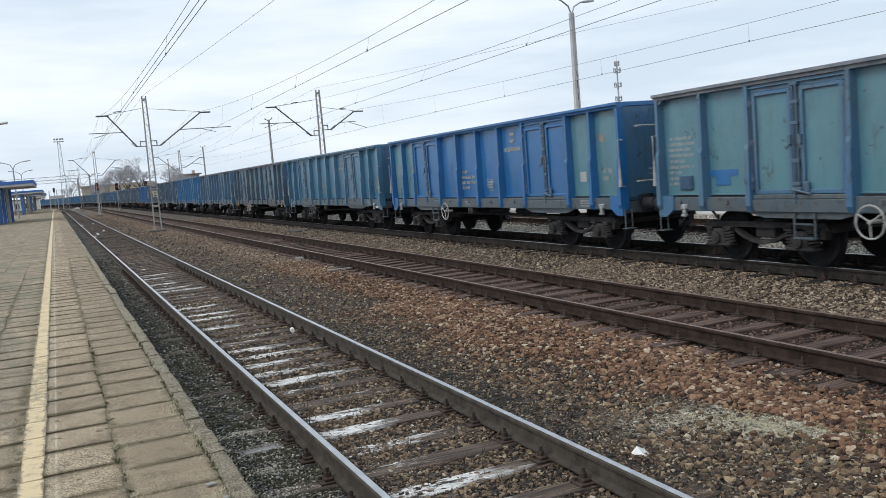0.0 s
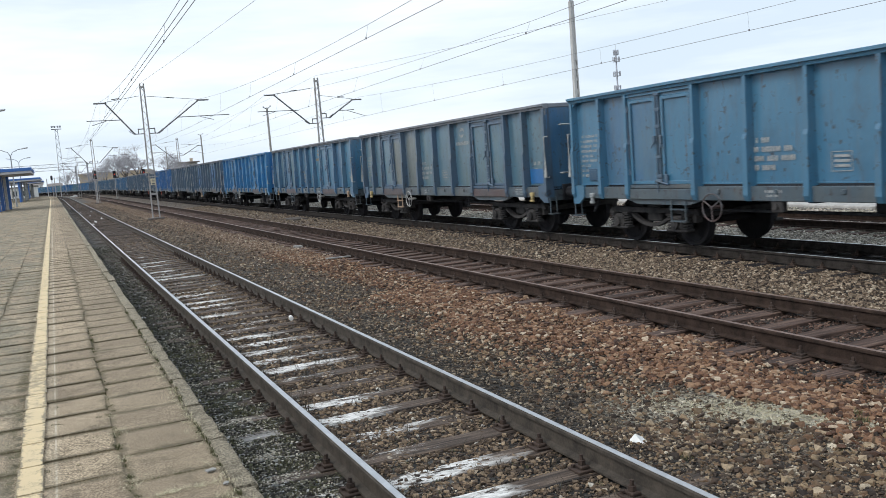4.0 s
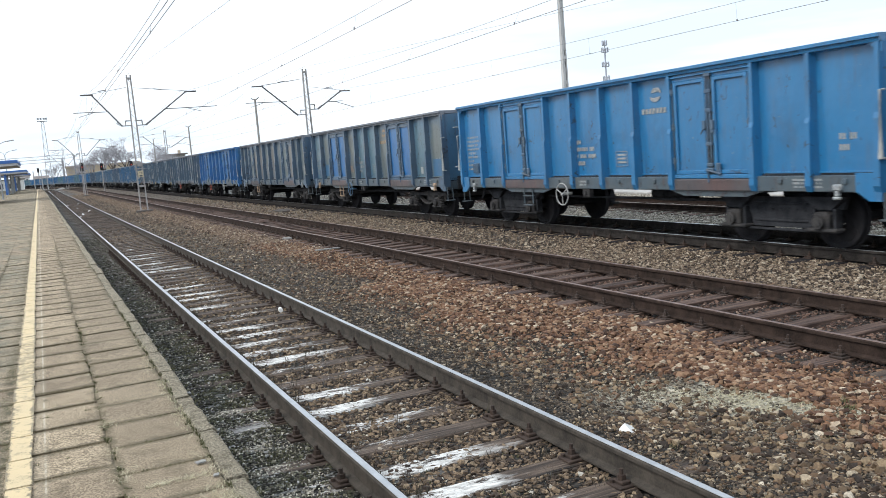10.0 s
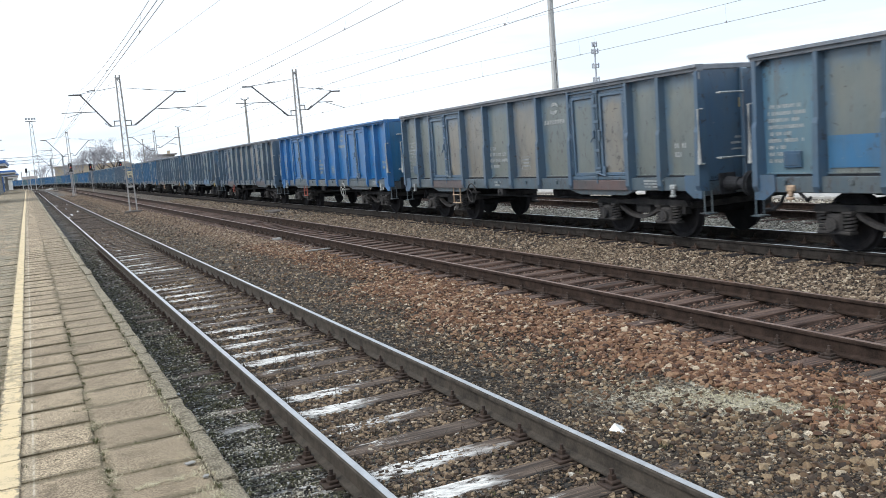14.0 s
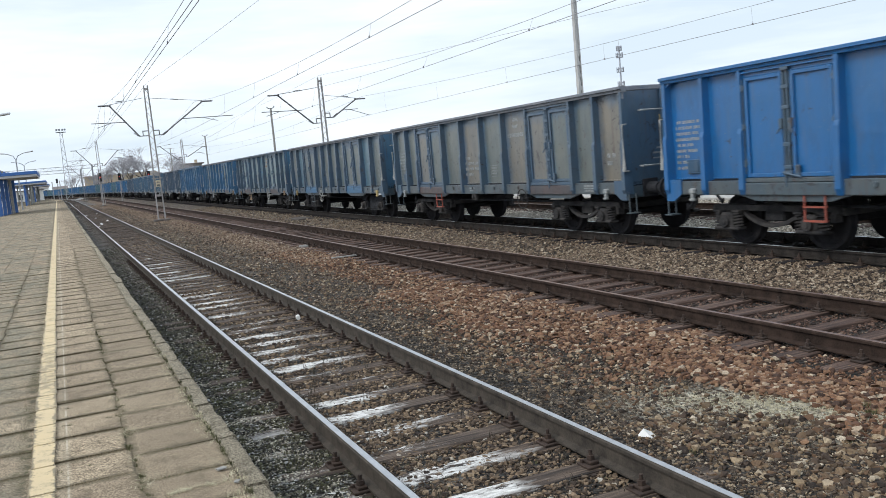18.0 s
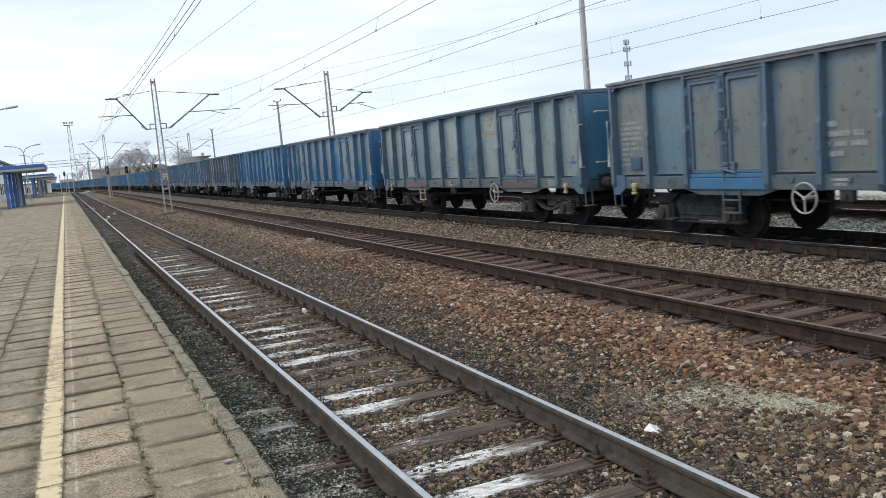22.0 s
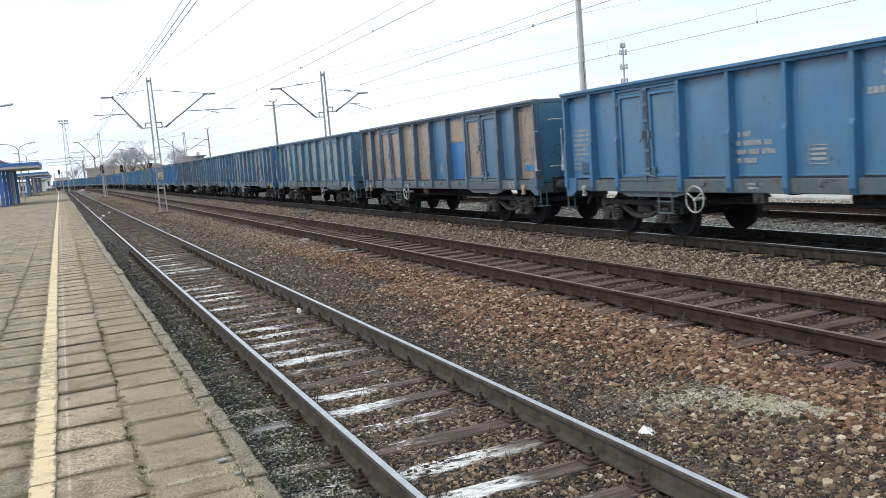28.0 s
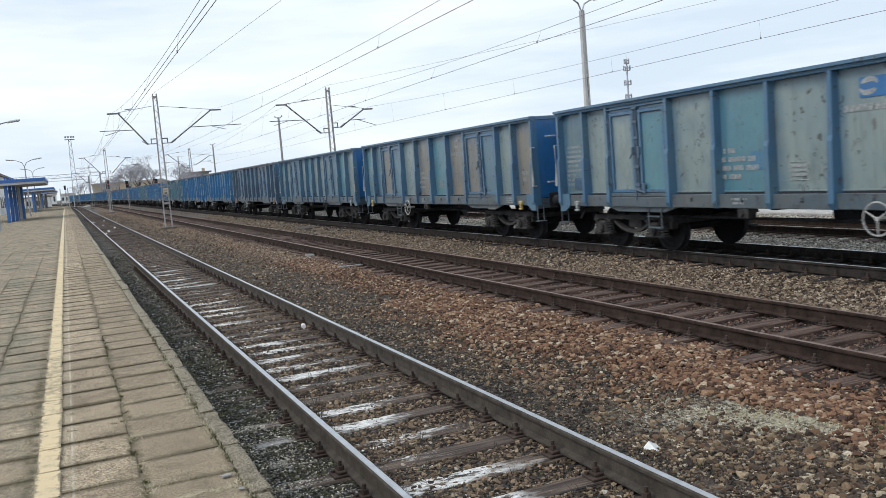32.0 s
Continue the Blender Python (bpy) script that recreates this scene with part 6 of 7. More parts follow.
def gantry(y, x0, x1, h):
    p = empty("catenary_gantry", pose(0, y, -0.3), "far lattice gantry spanning the lines", "gantry", "gantries")
    for x in (x0, x1):
        part("leg", Shape().box(x - 0.25, x + 0.25, -0.25, 0.25, 0, h, 0.03), GALV, p)
    part("upper_chord", Shape().box(x0, x1, -0.08, 0.08, h, h + 0.14), GALV, p)
    part("lower_chord", Shape().box(x0, x1, -0.08, 0.08, h - 1.1, h - 0.96), GALV, p)
    lace = Shape()
    n = int((x1 - x0) / 1.1)
    for i in range(n):
        a, b = x0 + (x1 - x0) * i / n, x0 + (x1 - x0) * (i + 1) / n
        lace.cyl((a, 0, h - 1.0 if i % 2 else h + 0.05), (b, 0, h + 0.05 if i % 2 else h - 1.0), 0.035, n=4)
    part("lacing", lace, GALV, p)


def depot(x0, x1, y, h):
    """A long ochre building with arched windows, seen over the wagons."""
    b = empty("depot_building", pose(0, y, -0.5), "long ochre plastered depot with arched windows", "building", "far buildings")
    part("wall", Shape().box(x0, x1, 0, 14, 0, h), PLASTER, b)
    part("cornice", Shape().box(x0 - 0.3, x1 + 0.3, -0.3, 14.3, h, h + 0.5), PLASTER, b)
    part("roof", Shape().prism([(-0.5, h + 0.5), (14.5, h + 0.5), (7, h + 0.9)], x0 - 0.4, x1 + 0.4), ROOFING, b)
    n = int((x1 - x0) / 6.0)
    for i in range(n):
        cx = x0 + (i + 0.5) * (x1 - x0) / n
        out = [(cx - 1.9, 1.0), (cx + 1.9, 1.0)] + [(cx + 1.9 * math.cos(radians(a)), h * 0.5 + 1.9 * math.sin(radians(a))) for a in range(0, 181, 20)]
        win = Shape()
        k = len(out)
        win.add([(u, -0.06, w) for u, w in out] + [(u, 0.0, w) for u, w in out], [tuple(range(k)), tuple(range(k, 2 * k))[::-1]] + [(j, (j + 1) % k, k + (j + 1) % k, k + j) for j in range(k)])
        pane = part("window", win, DARKGLASS, b)
        sur = Shape()
        for a, c in zip(out[2:], out[3:]):
            sur.cyl((a[0], -0.08, a[1]), (c[0], -0.08, c[1]), 0.22, n=5)
        part("arch_trim", sur, WHITE, pane)


def house(x, y, w, h, label):
    b = empty("house", pose(x, y, -0.5), label, "house", "far buildings")
    part("wall", Shape().box(-w / 2, w / 2, 0, 9, 0, h), CONCRETE, b)
    part("roof", Shape().box(-w / 2 - 0.8, w / 2 + 0.8, -0.8, 9.8, h, h + 0.5, 0.1), ROOFING, b)
    part("chimney", Shape().box(w * 0.2, w * 0.2 + 1.0, 3, 4, h + 0.5, h + 1.7), PLASTER, b)
    for i in range(4):
        cx = -w / 2 + (i + 0.5) * w / 4
        part("window", Shape().box(cx - 0.5, cx + 0.5, -0.06, 0.02, h - 2.2, h - 0.8), DARKGLASS, b)


def bare_tree(x, y, h, seed, spread=0.55, evergreen=False):
    """A leafless crown: limbs that fork down to twigs."""
    t = empty("tree", pose(x, y, -0.5, 0, 0, seed * 50), "bare winter tree with a fine twiggy crown" if not evergreen else "slim dark conifer far behind the train", "tree", "far trees")
    rnd = random.Random(seed)
    trunk, crown = Shape(), Shape()
    if evergreen:
        trunk.cyl((0, 0, 0), (0, 0, h), 0.2, 0.03, 6)
        for i in range(420):
            f = rnd.random() ** 0.7
            r = (1 - f) * h * 0.16 * rnd.uniform(0.5, 1.1) + 0.1
            a = rnd.random() * math.tau
            p = Vector((r * math.cos(a), r * math.sin(a), h * (0.1 + 0.88 * f)))
            crown.cyl(p, p + Vector((math.cos(a) * 0.5, math.sin(a) * 0.5, rnd.uniform(0.1, 0.9))), 0.22, 0.02, 4)
        part("trunk", trunk, BARK, t)
        part("crown", crown, EVERGREEN, t)
        return

    def grow(p, d, length, r, depth):
        q = p + d * length
        (trunk if depth < 2 else crown).cyl(p, q, r, r * 0.65, 6 if depth < 2 else 3, cap=False)
        if depth >= 7:
            return
        for i in range((3, 3, 2)[rnd.randrange(3)] if depth else 5):
            e = (d + Vector((rnd.gauss(0, spread), rnd.gauss(0, spread), rnd.gauss(0.12, 0.25)))).normalized()
            grow(p + d * length * rnd.uniform(0.7, 1.0), e, length * rnd.uniform(0.62, 0.85), r * 0.62, depth + 1)

    grow(Vector((0, 0, 0)), Vector((0, 0, 1)), h * 0.24, h * 0.020, 0)
    part("trunk", trunk, BARK, t)
    part("crown", crown, TWIG, t)


def build_far():
    concrete_pole(21.2, 89.4, 9.2, True)
    concrete_pole(22.1, 138.8, 9.2, True)
    concrete_pole(24.2, 201.5, 9.95, False)
    antenna(241.2, 330.0, 45.5)
    flood_mast(3.45, 300.0, 21.0)
    gantry(320.0, -30.0, 12.0, 10.6)
    gantry(350.0, -34.0, 9.0, 10.2)
    signal(5.25, 119.0, -0.2, 3.6, True)
    signal(9.55, 150.0, -0.3, 3.9, True)
    signal(14.1, 150.0, -0.3, 3.9, True)
    signal(0.3, 235.0, -0.3, 5.1, False)
    depot(9.5, 33.0, 322.0, 6.3)
    house(46.8, 330.0, 7.0, 8.3, "grey two-storey house with a flat roof")
    for x, y, h, seed in ((15.5, 288.0, 13.0, 3), (18.5, 278.0, 16.0, 4), (21.5, 284.0, 17.5, 5), (25.0, 282.0, 18.5, 12), (12.5, 300.0, 11.0, 6), (31.0, 262.0, 14.5, 7), (6.0, 330.0, 13.0, 8), (35.0, 280.0, 12.0, 11), (39.0, 300.0, 13.0, 14)):
        bare_tree(x, y, h, seed)
    for x, y in ((0.9, 236.0), (2.1, 238.0), (-0.9, 250.0)):
        post = empty("marker_post", pose(x, y, -0.3), "slim white-painted post beside the far points", "post", "marker posts")
        part("shaft", Shape().cyl((0, 0, 0), (0, 0, 5.0), 0.11, n=8), WHITE, post)
        part("cap", Shape().box(-0.16, 0.16, -0.16, 0.16, 5.0, 5.15, 0.02), WHITE, post)
    bare_tree(48.2, 150.0, 10.0, 9, spread=0.22)


build_far()


# ---- ballast stones and litter ----
def stone_field(name, mat, label, seed, spots, bare=True, inside=False, stray=0.0, sleepers=False):
    """Loose stones joined into one mesh: each spot is (x0, x1, y0, y1, stones per square metre, smallest, largest)."""
    rng = np.random.RandomState(seed)
    forms = []
    for i in range(16):
        # a broken stone: the hull of a few points pushed towards the faces of a block
        pts = rng.normal(size=(int(rng.randint(9, 14)), 3))
        pts = pts / np.linalg.norm(pts, axis=1)[:, None]
        pts = np.sign(pts) * np.abs(pts) ** 0.65
        bm = bmesh.new()
        made = bmesh.ops.convex_hull(bm, input=[bm.verts.new(p) for p in pts])
        bmesh.ops.delete(bm, geom=[g for g in {*made["geom_interior"], *made["geom_unused"]} if isinstance(g, bmesh.types.BMVert)], context="VERTS")
        bmesh.ops.recalc_face_normals(bm, faces=bm.faces)
        bm.verts.index_update()
        k = np.array([v.co[:] for v in bm.verts]) * np.array([1.1, rng.uniform(0.6, 0.98), rng.uniform(0.42, 0.85)])
        forms.append((k, np.array([[v.index for v in f.verts] for f in bm.faces])))
        bm.free()
    vs, fs, n = [], [], 0
    for x0, x1, y0, y1, dens, small, large in spots:
        for i in range(int((x1 - x0) * (y1 - y0) * dens)):
            x, y = rng.uniform(x0, x1), rng.uniform(y0, y1)
            s = (small + (large - small) * rng.uniform(0, 1) ** 2.2) * 0.5
            x += stray * noise.noise((y * 0.55, x * 0.9, seed)) + 0.4 * stray * rng.normal()
            off = ((x + 0.42 * y - 7.22) / 0.34) ** 2 + ((y - 5.12) / 0.95) ** 2
            if sleepers and 1.18 < x < 1.70 and abs((y - 4.38 + 0.28) % 0.573 - 0.28) < 0.125 and y < 8.6 and rng.uniform() < 0.90:
                continue
            if (bare and off < rng.uniform(0.05, 1.25)) or (inside and off > rng.uniform(0.0, 1.6)):
                continue
            a, b = rng.uniform(0, math.tau), rng.uniform(-0.6, 0.6)
            ca, sa, cb, sb = math.cos(a), math.sin(a), math.cos(b), math.sin(b)
            m = np.array([[ca, -sa, 0], [sa, ca, 0], [0, 0, 1]]) @ np.array([[1, 0, 0], [0, cb, -sb], [0, sb, cb]])
            form, tris = forms[rng.randint(16)]
            k = (form * s) @ m.T
            vs.append(k + np.array([x, y, ground_height(x, y) + s * rng.uniform(0.05, 0.45)]))
            fs.append(tris + n)
            n += len(form)
    v, f = np.concatenate(vs), np.concatenate(fs)
    me = bpy.data.meshes.new(name)
    me.vertices.add(len(v))
    me.vertices.foreach_set("co", v.astype(np.float32).ravel())
    me.loops.add(f.size)
    me.loops.foreach_set("vertex_index", f.astype(np.int32).ravel())
    me.polygons.add(len(f))
    me.polygons.foreach_set("loop_start", np.arange(0, f.size, 3, dtype=np.int32))
    me.update(calc_edges=True)
    me.validate()
    me.shade_flat()
    me.materials.append(mat)
    tagged(new(name, me), label, "stones", kind="stuff")


def build_stones():
    stone_field("rusty_ballast", STONE_RED, "loose rusty brown ballast stones between the lines", 1,
                [(5.1, 6.3, -12.0, 3.0, 150, 0.04, 0.09), (5.15, 6.25, 3.0, 8.0, 2000, 0.020, 0.088), (4.95, 6.25, 8.0, 14.0, 1200, 0.026, 0.09), (5.15, 6.3, 14.0, 24.0, 420, 0.03, 0.08), (4.3, 5.1, 6.0, 14.0, 220, 0.025, 0.075)], stray=0.35)
    stone_field("far_ballast", STONE_FAR, "rusty ballast stones further down the lines", 13,
                [(5.2, 6.4, 20.0, 34.0, 300, 0.03, 0.075), (5.2, 6.4, 34.0, 60.0, 110, 0.04, 0.085), (5.2, 6.4, 60.0, 120.0, 35, 0.05, 0.10), (3.6, 5.2, 12.0, 40.0, 40, 0.03, 0.07), (3.6, 5.2, 40.0, 75.0, 45, 0.04, 0.10), (3.5, 5.4, 75.0, 130.0, 16, 0.06, 0.13)], stray=0.45)
    stone_field("pale_gravel", STONE_PALE, "pale grey gravel beyond the goods line", 14, [(12.85, 15.0, 9.0, 22.0, 480, 0.03, 0.075), (15.0, 19.0, 11.0, 24.0, 240, 0.035, 0.08), (12.9, 18.6, 22.0, 34.0, 120, 0.04, 0.085), (13.0, 18.6, 34.0, 60.0, 30, 0.05, 0.10), (19.0, 22.5, 12.0, 34.0, 60, 0.05, 0.09)])
    stone_field("stray_ballast", STONE_RED, "rusty stones that lie among the sleeper ends", 11, [(6.25, 6.6, 4.0, 16.0, 300, 0.025, 0.06), (8.3, 9.3, 8.0, 30.0, 130, 0.022, 0.06)])
    stone_field("dark_gravel", STONE_DARK, "fine dark gravel beside the near line", 2,
                [(3.35, 5.1, -12.0, 3.0, 120, 0.03, 0.06), (0.82, 1.65, -12.0, 3.6, 120, 0.03, 0.06), (1.8, 3.2, -12.0, 3.8, 120, 0.03, 0.06), (3.35, 5.1, 3.0, 7.0, 2200, 0.008, 0.038), (3.35, 5.0, 7.0, 14.0, 950, 0.012, 0.045), (3.35, 5.1, 14.0, 30.0, 280, 0.02, 0.06), (3.35, 5.1, 30.0, 60.0, 90, 0.035, 0.09), (3.35, 5.1, 60.0, 100.0, 30, 0.05, 0.11)])
    stone_field("sooty_gravel", STONE_SOOTY, "black soil and mossy gravel along the platform wall", 8,
                [(0.82, 1.68, 3.6, 8.0, 2300, 0.010, 0.036), (0.82, 1.68, 8.0, 16.0, 950, 0.012, 0.04), (0.82, 1.68, 16.0, 34.0, 260, 0.02, 0.05)], sleepers=True)
    stone_field("track_gravel", STONE_OILY, "oil-brown stones packed between the sleepers", 9,
                [(1.80, 3.2, 3.8, 9.0, 1700, 0.014, 0.055), (1.80, 3.2, 9.0, 18.0, 700, 0.018, 0.06), (1.80, 3.2, 18.0, 40.0, 190, 0.025, 0.06)])
    stone_field("reddish_gravel", STONE_EMBER, "dark red-brown stones between the sleepers of the little-used line", 15, [(6.3, 8.5, 5.0, 16.0, 700, 0.02, 0.055), (6.3, 8.5, 16.0, 34.0, 160, 0.025, 0.06)])
    stone_field("brown_ballast", STONE_BROWN, "brown ballast stones scattered beside the near line", 3,
                [(3.8, 5.9, 6.0, 16.0, 160, 0.02, 0.07), (3.8, 5.9, 16.0, 45.0, 40, 0.03, 0.09), (3.6, 5.3, 3.0, 5.6, 1500, 0.010, 0.045), (4.0, 5.3, 3.0, 5.6, 520, 0.025, 0.088), (3.7, 4.9, 5.6, 11.0, 200, 0.016, 0.075)], stray=0.25)
    stone_field("grey_ballast", STONE_GREY, "grey-brown ballast stones beside the goods line", 5,
                [(8.5, 11.1, -12.0, 6.0, 100, 0.04, 0.09), (8.5, 11.1, 6.0, 16.0, 1050, 0.020, 0.068), (8.5, 11.1, 16.0, 34.0, 340, 0.026, 0.075), (8.6, 11.0, 34.0, 70.0, 60, 0.05, 0.11)])
    stone_field("limed_gravel", STONE_LIMED, "lime-whitened gravel beside the near rail", 6,
                [(0.95, 1.6, 3.8, 8.0, 1300, 0.008, 0.024), *[(1.08 + 0.05 * (i % 3), 1.42 + 0.06 * (i % 2), 4.30 + 0.573 * i, 4.45 + 0.573 * i, 5200, 0.008, 0.026) for i in (0, 1, 2, 3, 4, 6, 9)], (1.0, 1.65, 7.0, 13.0, 220, 0.010, 0.03), (1.8, 2.3, 4.0, 6.5, 300, 0.008, 0.025)], bare=False)
    stone_field("spilt_lime", STONE_LIMED, "spilt white lime grit on the ballast", 7, [(4.3, 5.9, 4.2, 6.1, 1500, 0.006, 0.022)], bare=False, inside=True)


build_stones()


def blades(name, mat, label, seed, tufts):
    """Thin blades in tufts, joined into one mesh: each tuft is (x, y, radius, blades, height)."""
    rng = np.random.RandomState(seed)
    s = Shape()
    for x, y, r, n, h in tufts:
        for i in range(n):
            a, d = rng.uniform(0, math.tau), r * math.sqrt(rng.uniform(0, 1))
            px, py = x + d * math.cos(a), y + d * math.sin(a)
            z = (PLATFORM_Z - 0.012 if h > 0.02 else PLATFORM_Z - 0.002) if px < 0.84 else ground_height(px, py)
            b, hh = rng.uniform(0, math.tau), h * rng.uniform(0.5, 1.1)
            lean, w = (rng.uniform(0.2, 0.9) * hh, 0.0022) if h > 0.02 else (rng.uniform(0.015, 0.05), 0.0011)
            ux, uy = math.cos(b), math.sin(b)
            mid = (px + ux * lean * 0.35, py + uy * lean * 0.35, z + hh * 0.6)
            s.add([(px - uy * w, py + ux * w, z), (px + uy * w, py - ux * w, z), (mid[0] + uy * w, mid[1] - ux * w, mid[2]), (mid[0] - uy * w, mid[1] + ux * w, mid[2]), (px + ux * lean, py + uy * lean, z + hh * 0.9)],
                  [(0, 1, 2, 3), (3, 2, 4)])
    me = bpy.data.meshes.new(name)
    me.from_pydata(s.v, [], s.f)
    me.materials.append(mat)
    tagged(new(name, me), label, "grass", kind="stuff")


def build_grass():
    rnd = random.Random(12)
    patch = []
    for i in range(420):
        f = rnd.gauss(0, 0.50)
        y = 5.2 + f
        x = 7.20 - 0.42 * y + rnd.gauss(0, 0.15)
        patch.append((x, y, 0.08, 14, 0.014))
    blades("dry_grass", STRAW, "flattened dry straw-coloured grass on the ballast", 21, patch)
    green = [(5.42, 4.55, 0.05, 40, 0.07), (5.55, 4.7, 0.04, 25, 0.06), (3.85, 4.7, 0.05, 20, 0.04), (4.9, 4.3, 0.04, 15, 0.05)]
    green += [(0.205 + rnd.gauss(0, 0.014), rnd.uniform(3.8, 11.0), 0.02, 16, 0.026) for i in range(60)]
    green += [(-0.40 + rnd.gauss(0, 0.03), rnd.uniform(3.8, 9.0), 0.04, 16, 0.014) for i in range(70)]
    straw_edge = [(0.69 + rnd.gauss(0, 0.012), rnd.uniform(4.0, 9.0), 0.03, 12, 0.03) for i in range(26)]
    straw_edge += [(0.655 + rnd.gauss(0, 0.03), rnd.gauss(4.12, 0.22), 0.05, 16, 0.018) for i in range(46)]
    straw_edge += [(0.66 + rnd.gauss(0, 0.02), rnd.uniform(4.3, 8.5), 0.04, 9, 0.016) for i in range(46)]
    straw_edge += [(0.21 + rnd.gauss(0, 0.03), 3.9 + 0.53 * rnd.randrange(8) + rnd.gauss(0, 0.06), 0.05, 8, 0.016) for i in range(46)]
    straw_edge += [(rnd.uniform(0.3, 0.66), 4.66 + rnd.gauss(0, 0.012), 0.03, 7, 0.016) for i in range(34)]
    blades("dry_edge_grass", STRAW, "wisps of dry grass along the coping stones", 24, straw_edge)
    green += [(0.70 + rnd.gauss(0, 0.008), rnd.uniform(3.6, 12.0), 0.015, 10, 0.035) for i in range(70)]
    green += [(rnd.uniform(-0.3, 0.7), 4.95 + 0.53 * rnd.randrange(8) + rnd.gauss(0, 0.008), 0.02, 9, 0.022) for i in range(40)]
    green += [(rnd.uniform(0.86, 1.6), rnd.uniform(4.0, 12.0), 0.07, 22, 0.03) for i in range(210)]
    green += [(rnd.uniform(1.9, 3.1), rnd.uniform(4.2, 7.0), 0.04, 10, 0.03) for i in range(24)]
    blades("green_grass", GREEN, "small tufts of dull green grass and moss", 22, green)
    stalk = [(1.82 + abs(rnd.gauss(0, 0.05)), rnd.uniform(4.4, 16.0), 0.04, 9, 0.13) for i in range(130)]
    stalk += [(rnd.uniform(1.9, 3.15), rnd.uniform(4.4, 12.0), 0.04, 5, 0.12) for i in range(70)]
    stalk += [(rnd.uniform(3.3, 3.5), rnd.uniform(4.0, 9.0), 0.03, 4, 0.10) for i in range(24)]
    blades("dry_weeds", WEED, "thin dark dry weeds standing between the rails", 23, stalk)


build_grass()


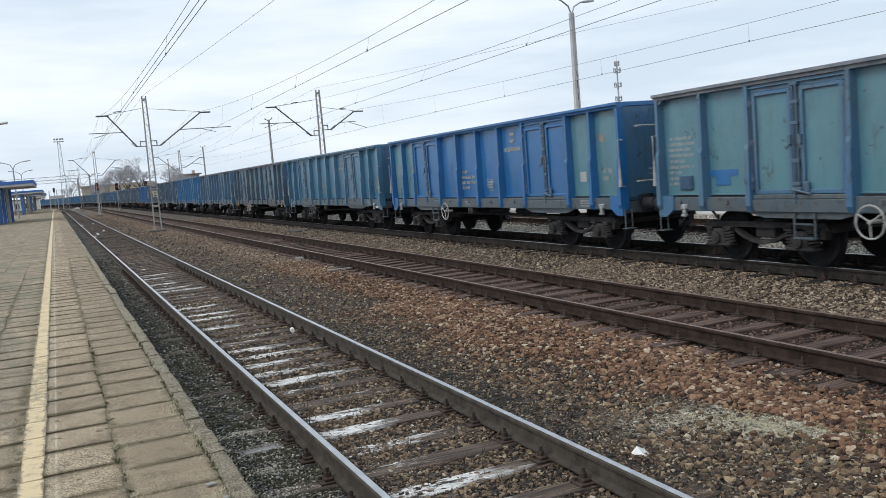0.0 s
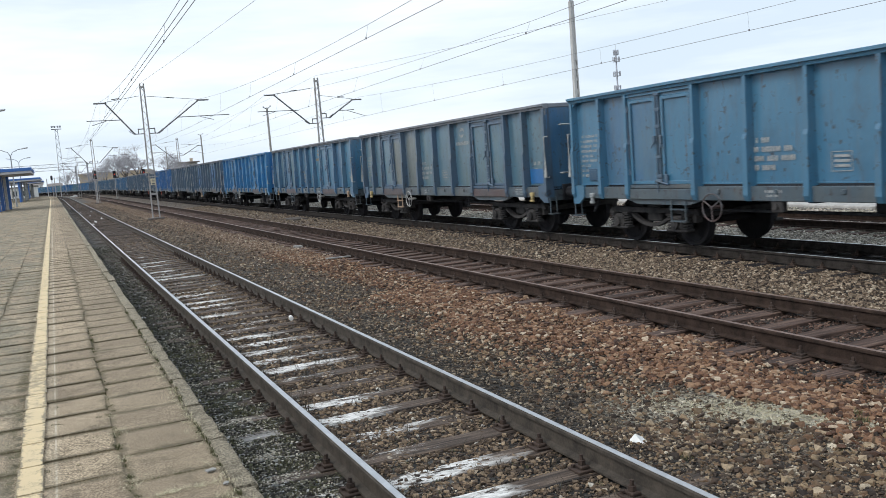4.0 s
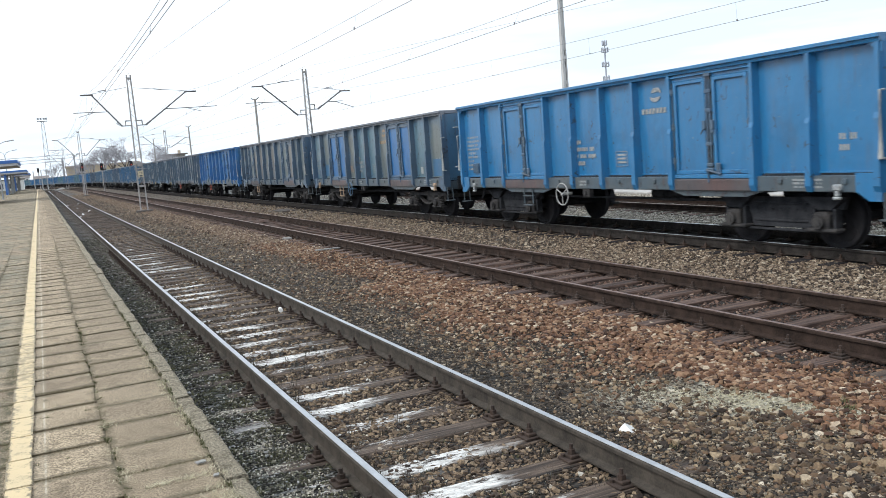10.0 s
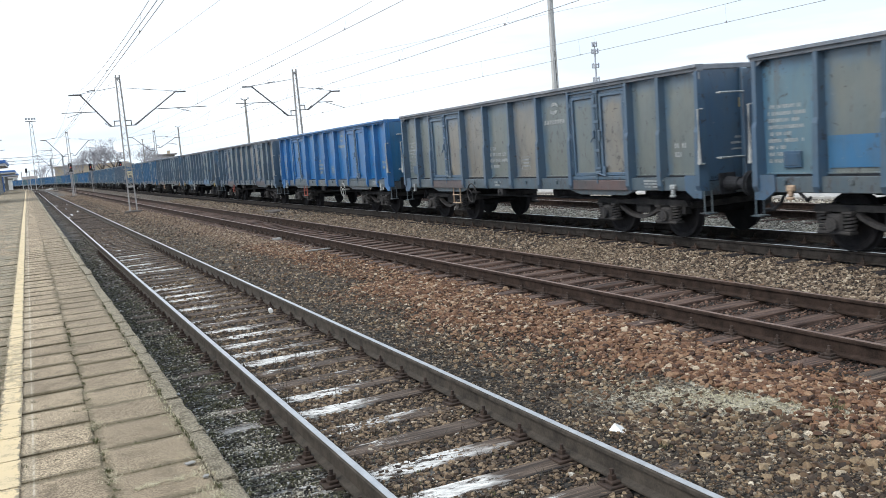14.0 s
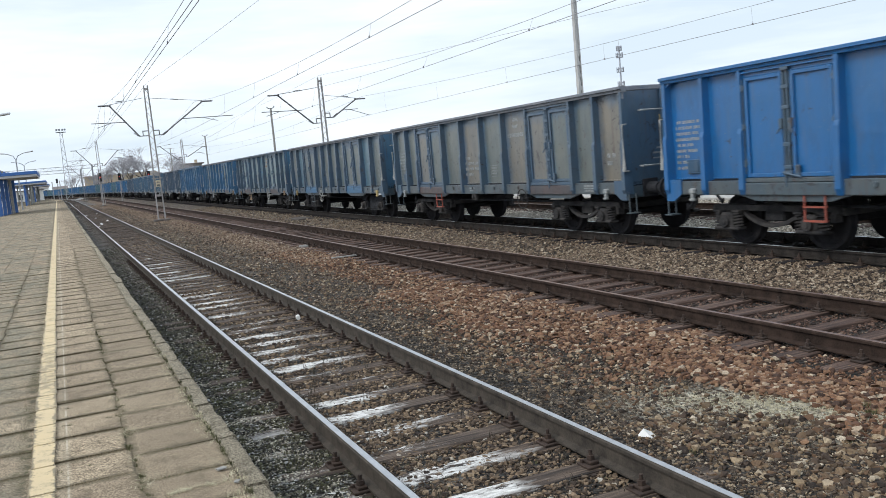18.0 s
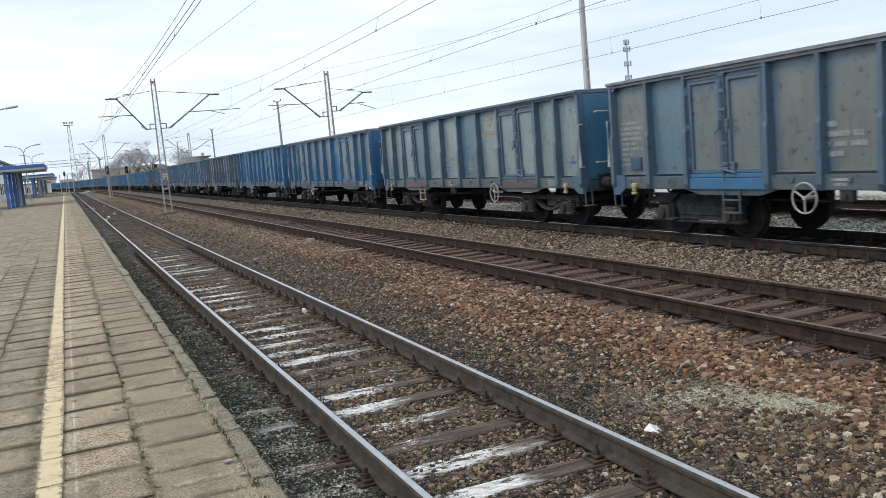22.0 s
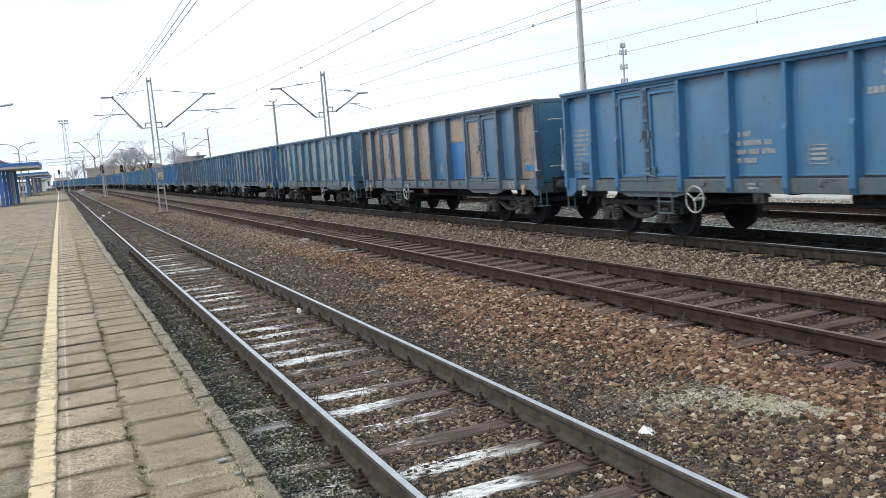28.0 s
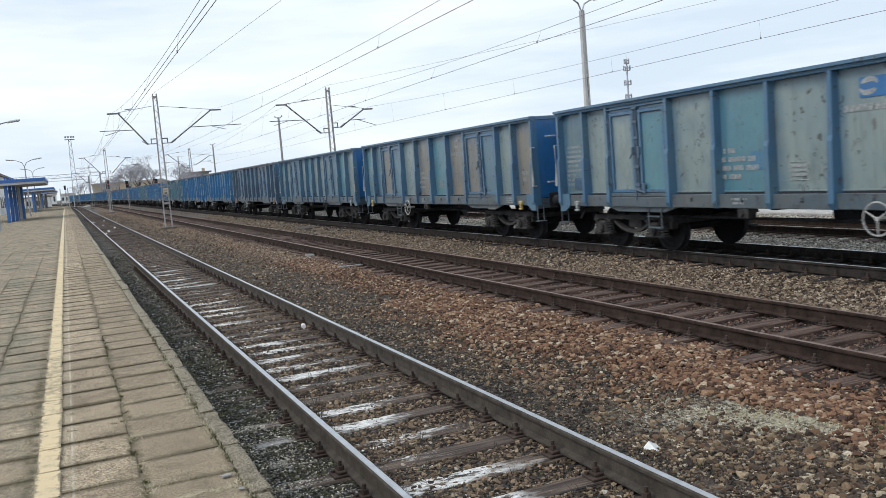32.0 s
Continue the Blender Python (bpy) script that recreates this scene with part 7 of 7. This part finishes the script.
def build_litter():
    s = Shape()
    rnd = random.Random(4)
    vs = [(-0.08, -0.03, 0.01), (0.0, -0.05, 0.045), (0.09, -0.02, 0.012), (0.07, 0.05, 0.05), (0.0, 0.03, 0.09), (-0.07, 0.04, 0.03)]
    s.add(vs, [(0, 1, 4, 5), (1, 2, 3, 4)])
    s.add([(x, y, z - 0.004) for x, y, z in vs], [(5, 4, 1, 0), (4, 3, 2, 1)])
    paper = part("crumpled_paper", s, WHITEPAPER)
    paper.matrix_basis = pose(3.76, 5.14, -0.215) @ Matrix.Scale(1.12, 4)
    tagged(paper, "crumpled scrap of white paper on the gravel", "litter")
    rough = Shape().box(-0.17, 0.17, -0.11, 0.11, 0.0, 0.13, 0.04)
    rough.v = [(x + rnd.uniform(-0.03, 0.03), y + rnd.uniform(-0.02, 0.02), max(0.0, z + rnd.uniform(-0.03, 0.02))) for x, y, z in rough.v]
    block = part("stone_block", rough, CONCRETE)
    block.matrix_basis = pose(6.34, 24.6, -0.22, 0, 0, 12) @ Matrix.Scale(0.75, 4)
    tagged(block, "pale rough stone block beside the brown rail", "stone")
    plank = part("broken_plank", Shape().box(-0.34, 0.34, -0.05, 0.05, 0.0, 0.035, 0.006), CONCRETE)
    plank.matrix_basis = pose(6.22, 20.3, -0.19, 0, 2, 14)
    tagged(plank, "short weathered plank lying on the ballast", "plank")
    lid = part("cable_duct_lid", Shape().box(-0.35, 0.35, -0.9, 0.9, 0.0, 0.07, 0.015), FOOTING)
    lid.matrix_basis = pose(10.25, 39.6, -0.25)
    tagged(lid, "dark concrete lid of a cable duct", "lid")
    chip_shape = Shape().box(-0.05, 0.05, -0.035, 0.035, 0.0, 0.02, 0.006)
    chip_shape.v = [(x + rnd.uniform(-0.015, 0.015), y + rnd.uniform(-0.012, 0.012), z) for x, y, z in chip_shape.v]
    chip_mesh = chip_shape.mesh("concrete_chip")
    for x, y, turn, size in ((0.63, 4.86, 20, 0.5), (0.67, 4.60, 75, 0.35)):
        chip = part("concrete_chip", chip_mesh, CONCRETE)
        chip.matrix_basis = pose(x, y, PLATFORM_Z + 0.004, 0, 0, turn) @ Matrix.Scale(size, 4)
        tagged(chip, "chip of concrete broken off the platform edge", "concrete chip", "chips on the platform")
    scrap_mesh = s.mesh("paper_scrap")
    for x, y, turn, size in ((1.98, 79.3, 10, 1.3), (1.98, 53.9, 60, 1.0), (2.23, 56.8, 95, 1.5), (2.85, 62.1, 30, 1.2), (2.95, 81.7, 140, 1.3), (2.4, 70.0, 200, 0.9)):
        scrap = part("paper_scrap", scrap_mesh, WHITEPAPER)
        scrap.matrix_basis = pose(x, y, -0.20, 0, 0, turn) @ Matrix.Scale(size, 4)
        tagged(scrap, "pale scrap of litter lying between the rails", "litter", "scraps between the rails")
    can = part("drink_can", Shape().cyl((-0.06, 0, 0.033), (0.06, 0.02, 0.033), 0.033, n=14), WHITEPAPER, smooth=True)
    can.matrix_basis = pose(3.06, 12.64, -0.19, 0, 0, 70)
    tagged(can, "pale empty can lying between the rails", "litter")


WHITEPAPER = simple("white paper", (0.78, 0.78, 0.76), (0.66, 0.66, 0.64), 12.0, 0.8)
build_litter()


def build_heap():
    """A low heap of pale rubble far down the line."""
    s = Shape()
    rnd = random.Random(31)
    for i in range(70):
        a, d = rnd.uniform(0, math.tau), rnd.uniform(0, 1) ** 0.7
        r = rnd.uniform(0.12, 0.3)
        x, y, z = 1.7 * d * math.cos(a), 1.2 * d * math.sin(a), 0.55 * (1 - d) * rnd.uniform(0.6, 1.0)
        s.cyl((x, y, z - r * 0.3), (x + rnd.uniform(-0.1, 0.1), y, z + r * 0.7), r, r * 0.5, 5)
    heap = part("rubble_heap", s, LAMP_CONCRETE)
    heap.matrix_basis = pose(5.0, 226.0, -0.2) @ Matrix.Scale(0.7, 4)
    tagged(heap, "low heap of pale rubble beside the far line", "rubble")


build_heap()


# ---- what moves ----
def motions():
    times = [i * 1.0 for i in range(33)]
    spins = [i * 0.1 for i in range(321)]
    for k, w in WAGONS.items():
        walk(w, [(t, wagon_place(k, t)) for t in times])
        if k > 13:
            continue
        for bogie in [o for o in w.children if o.name.startswith("bogie")]:
            for ws in [o for o in bogie.children if o.name.startswith("wheelset")]:
                at = ws.location.copy()
                walk(ws, [(t, Matrix.Translation(at) @ Matrix.Rotation(travelled(t) / 0.46, 4, "X")) for t in spins])


motions()
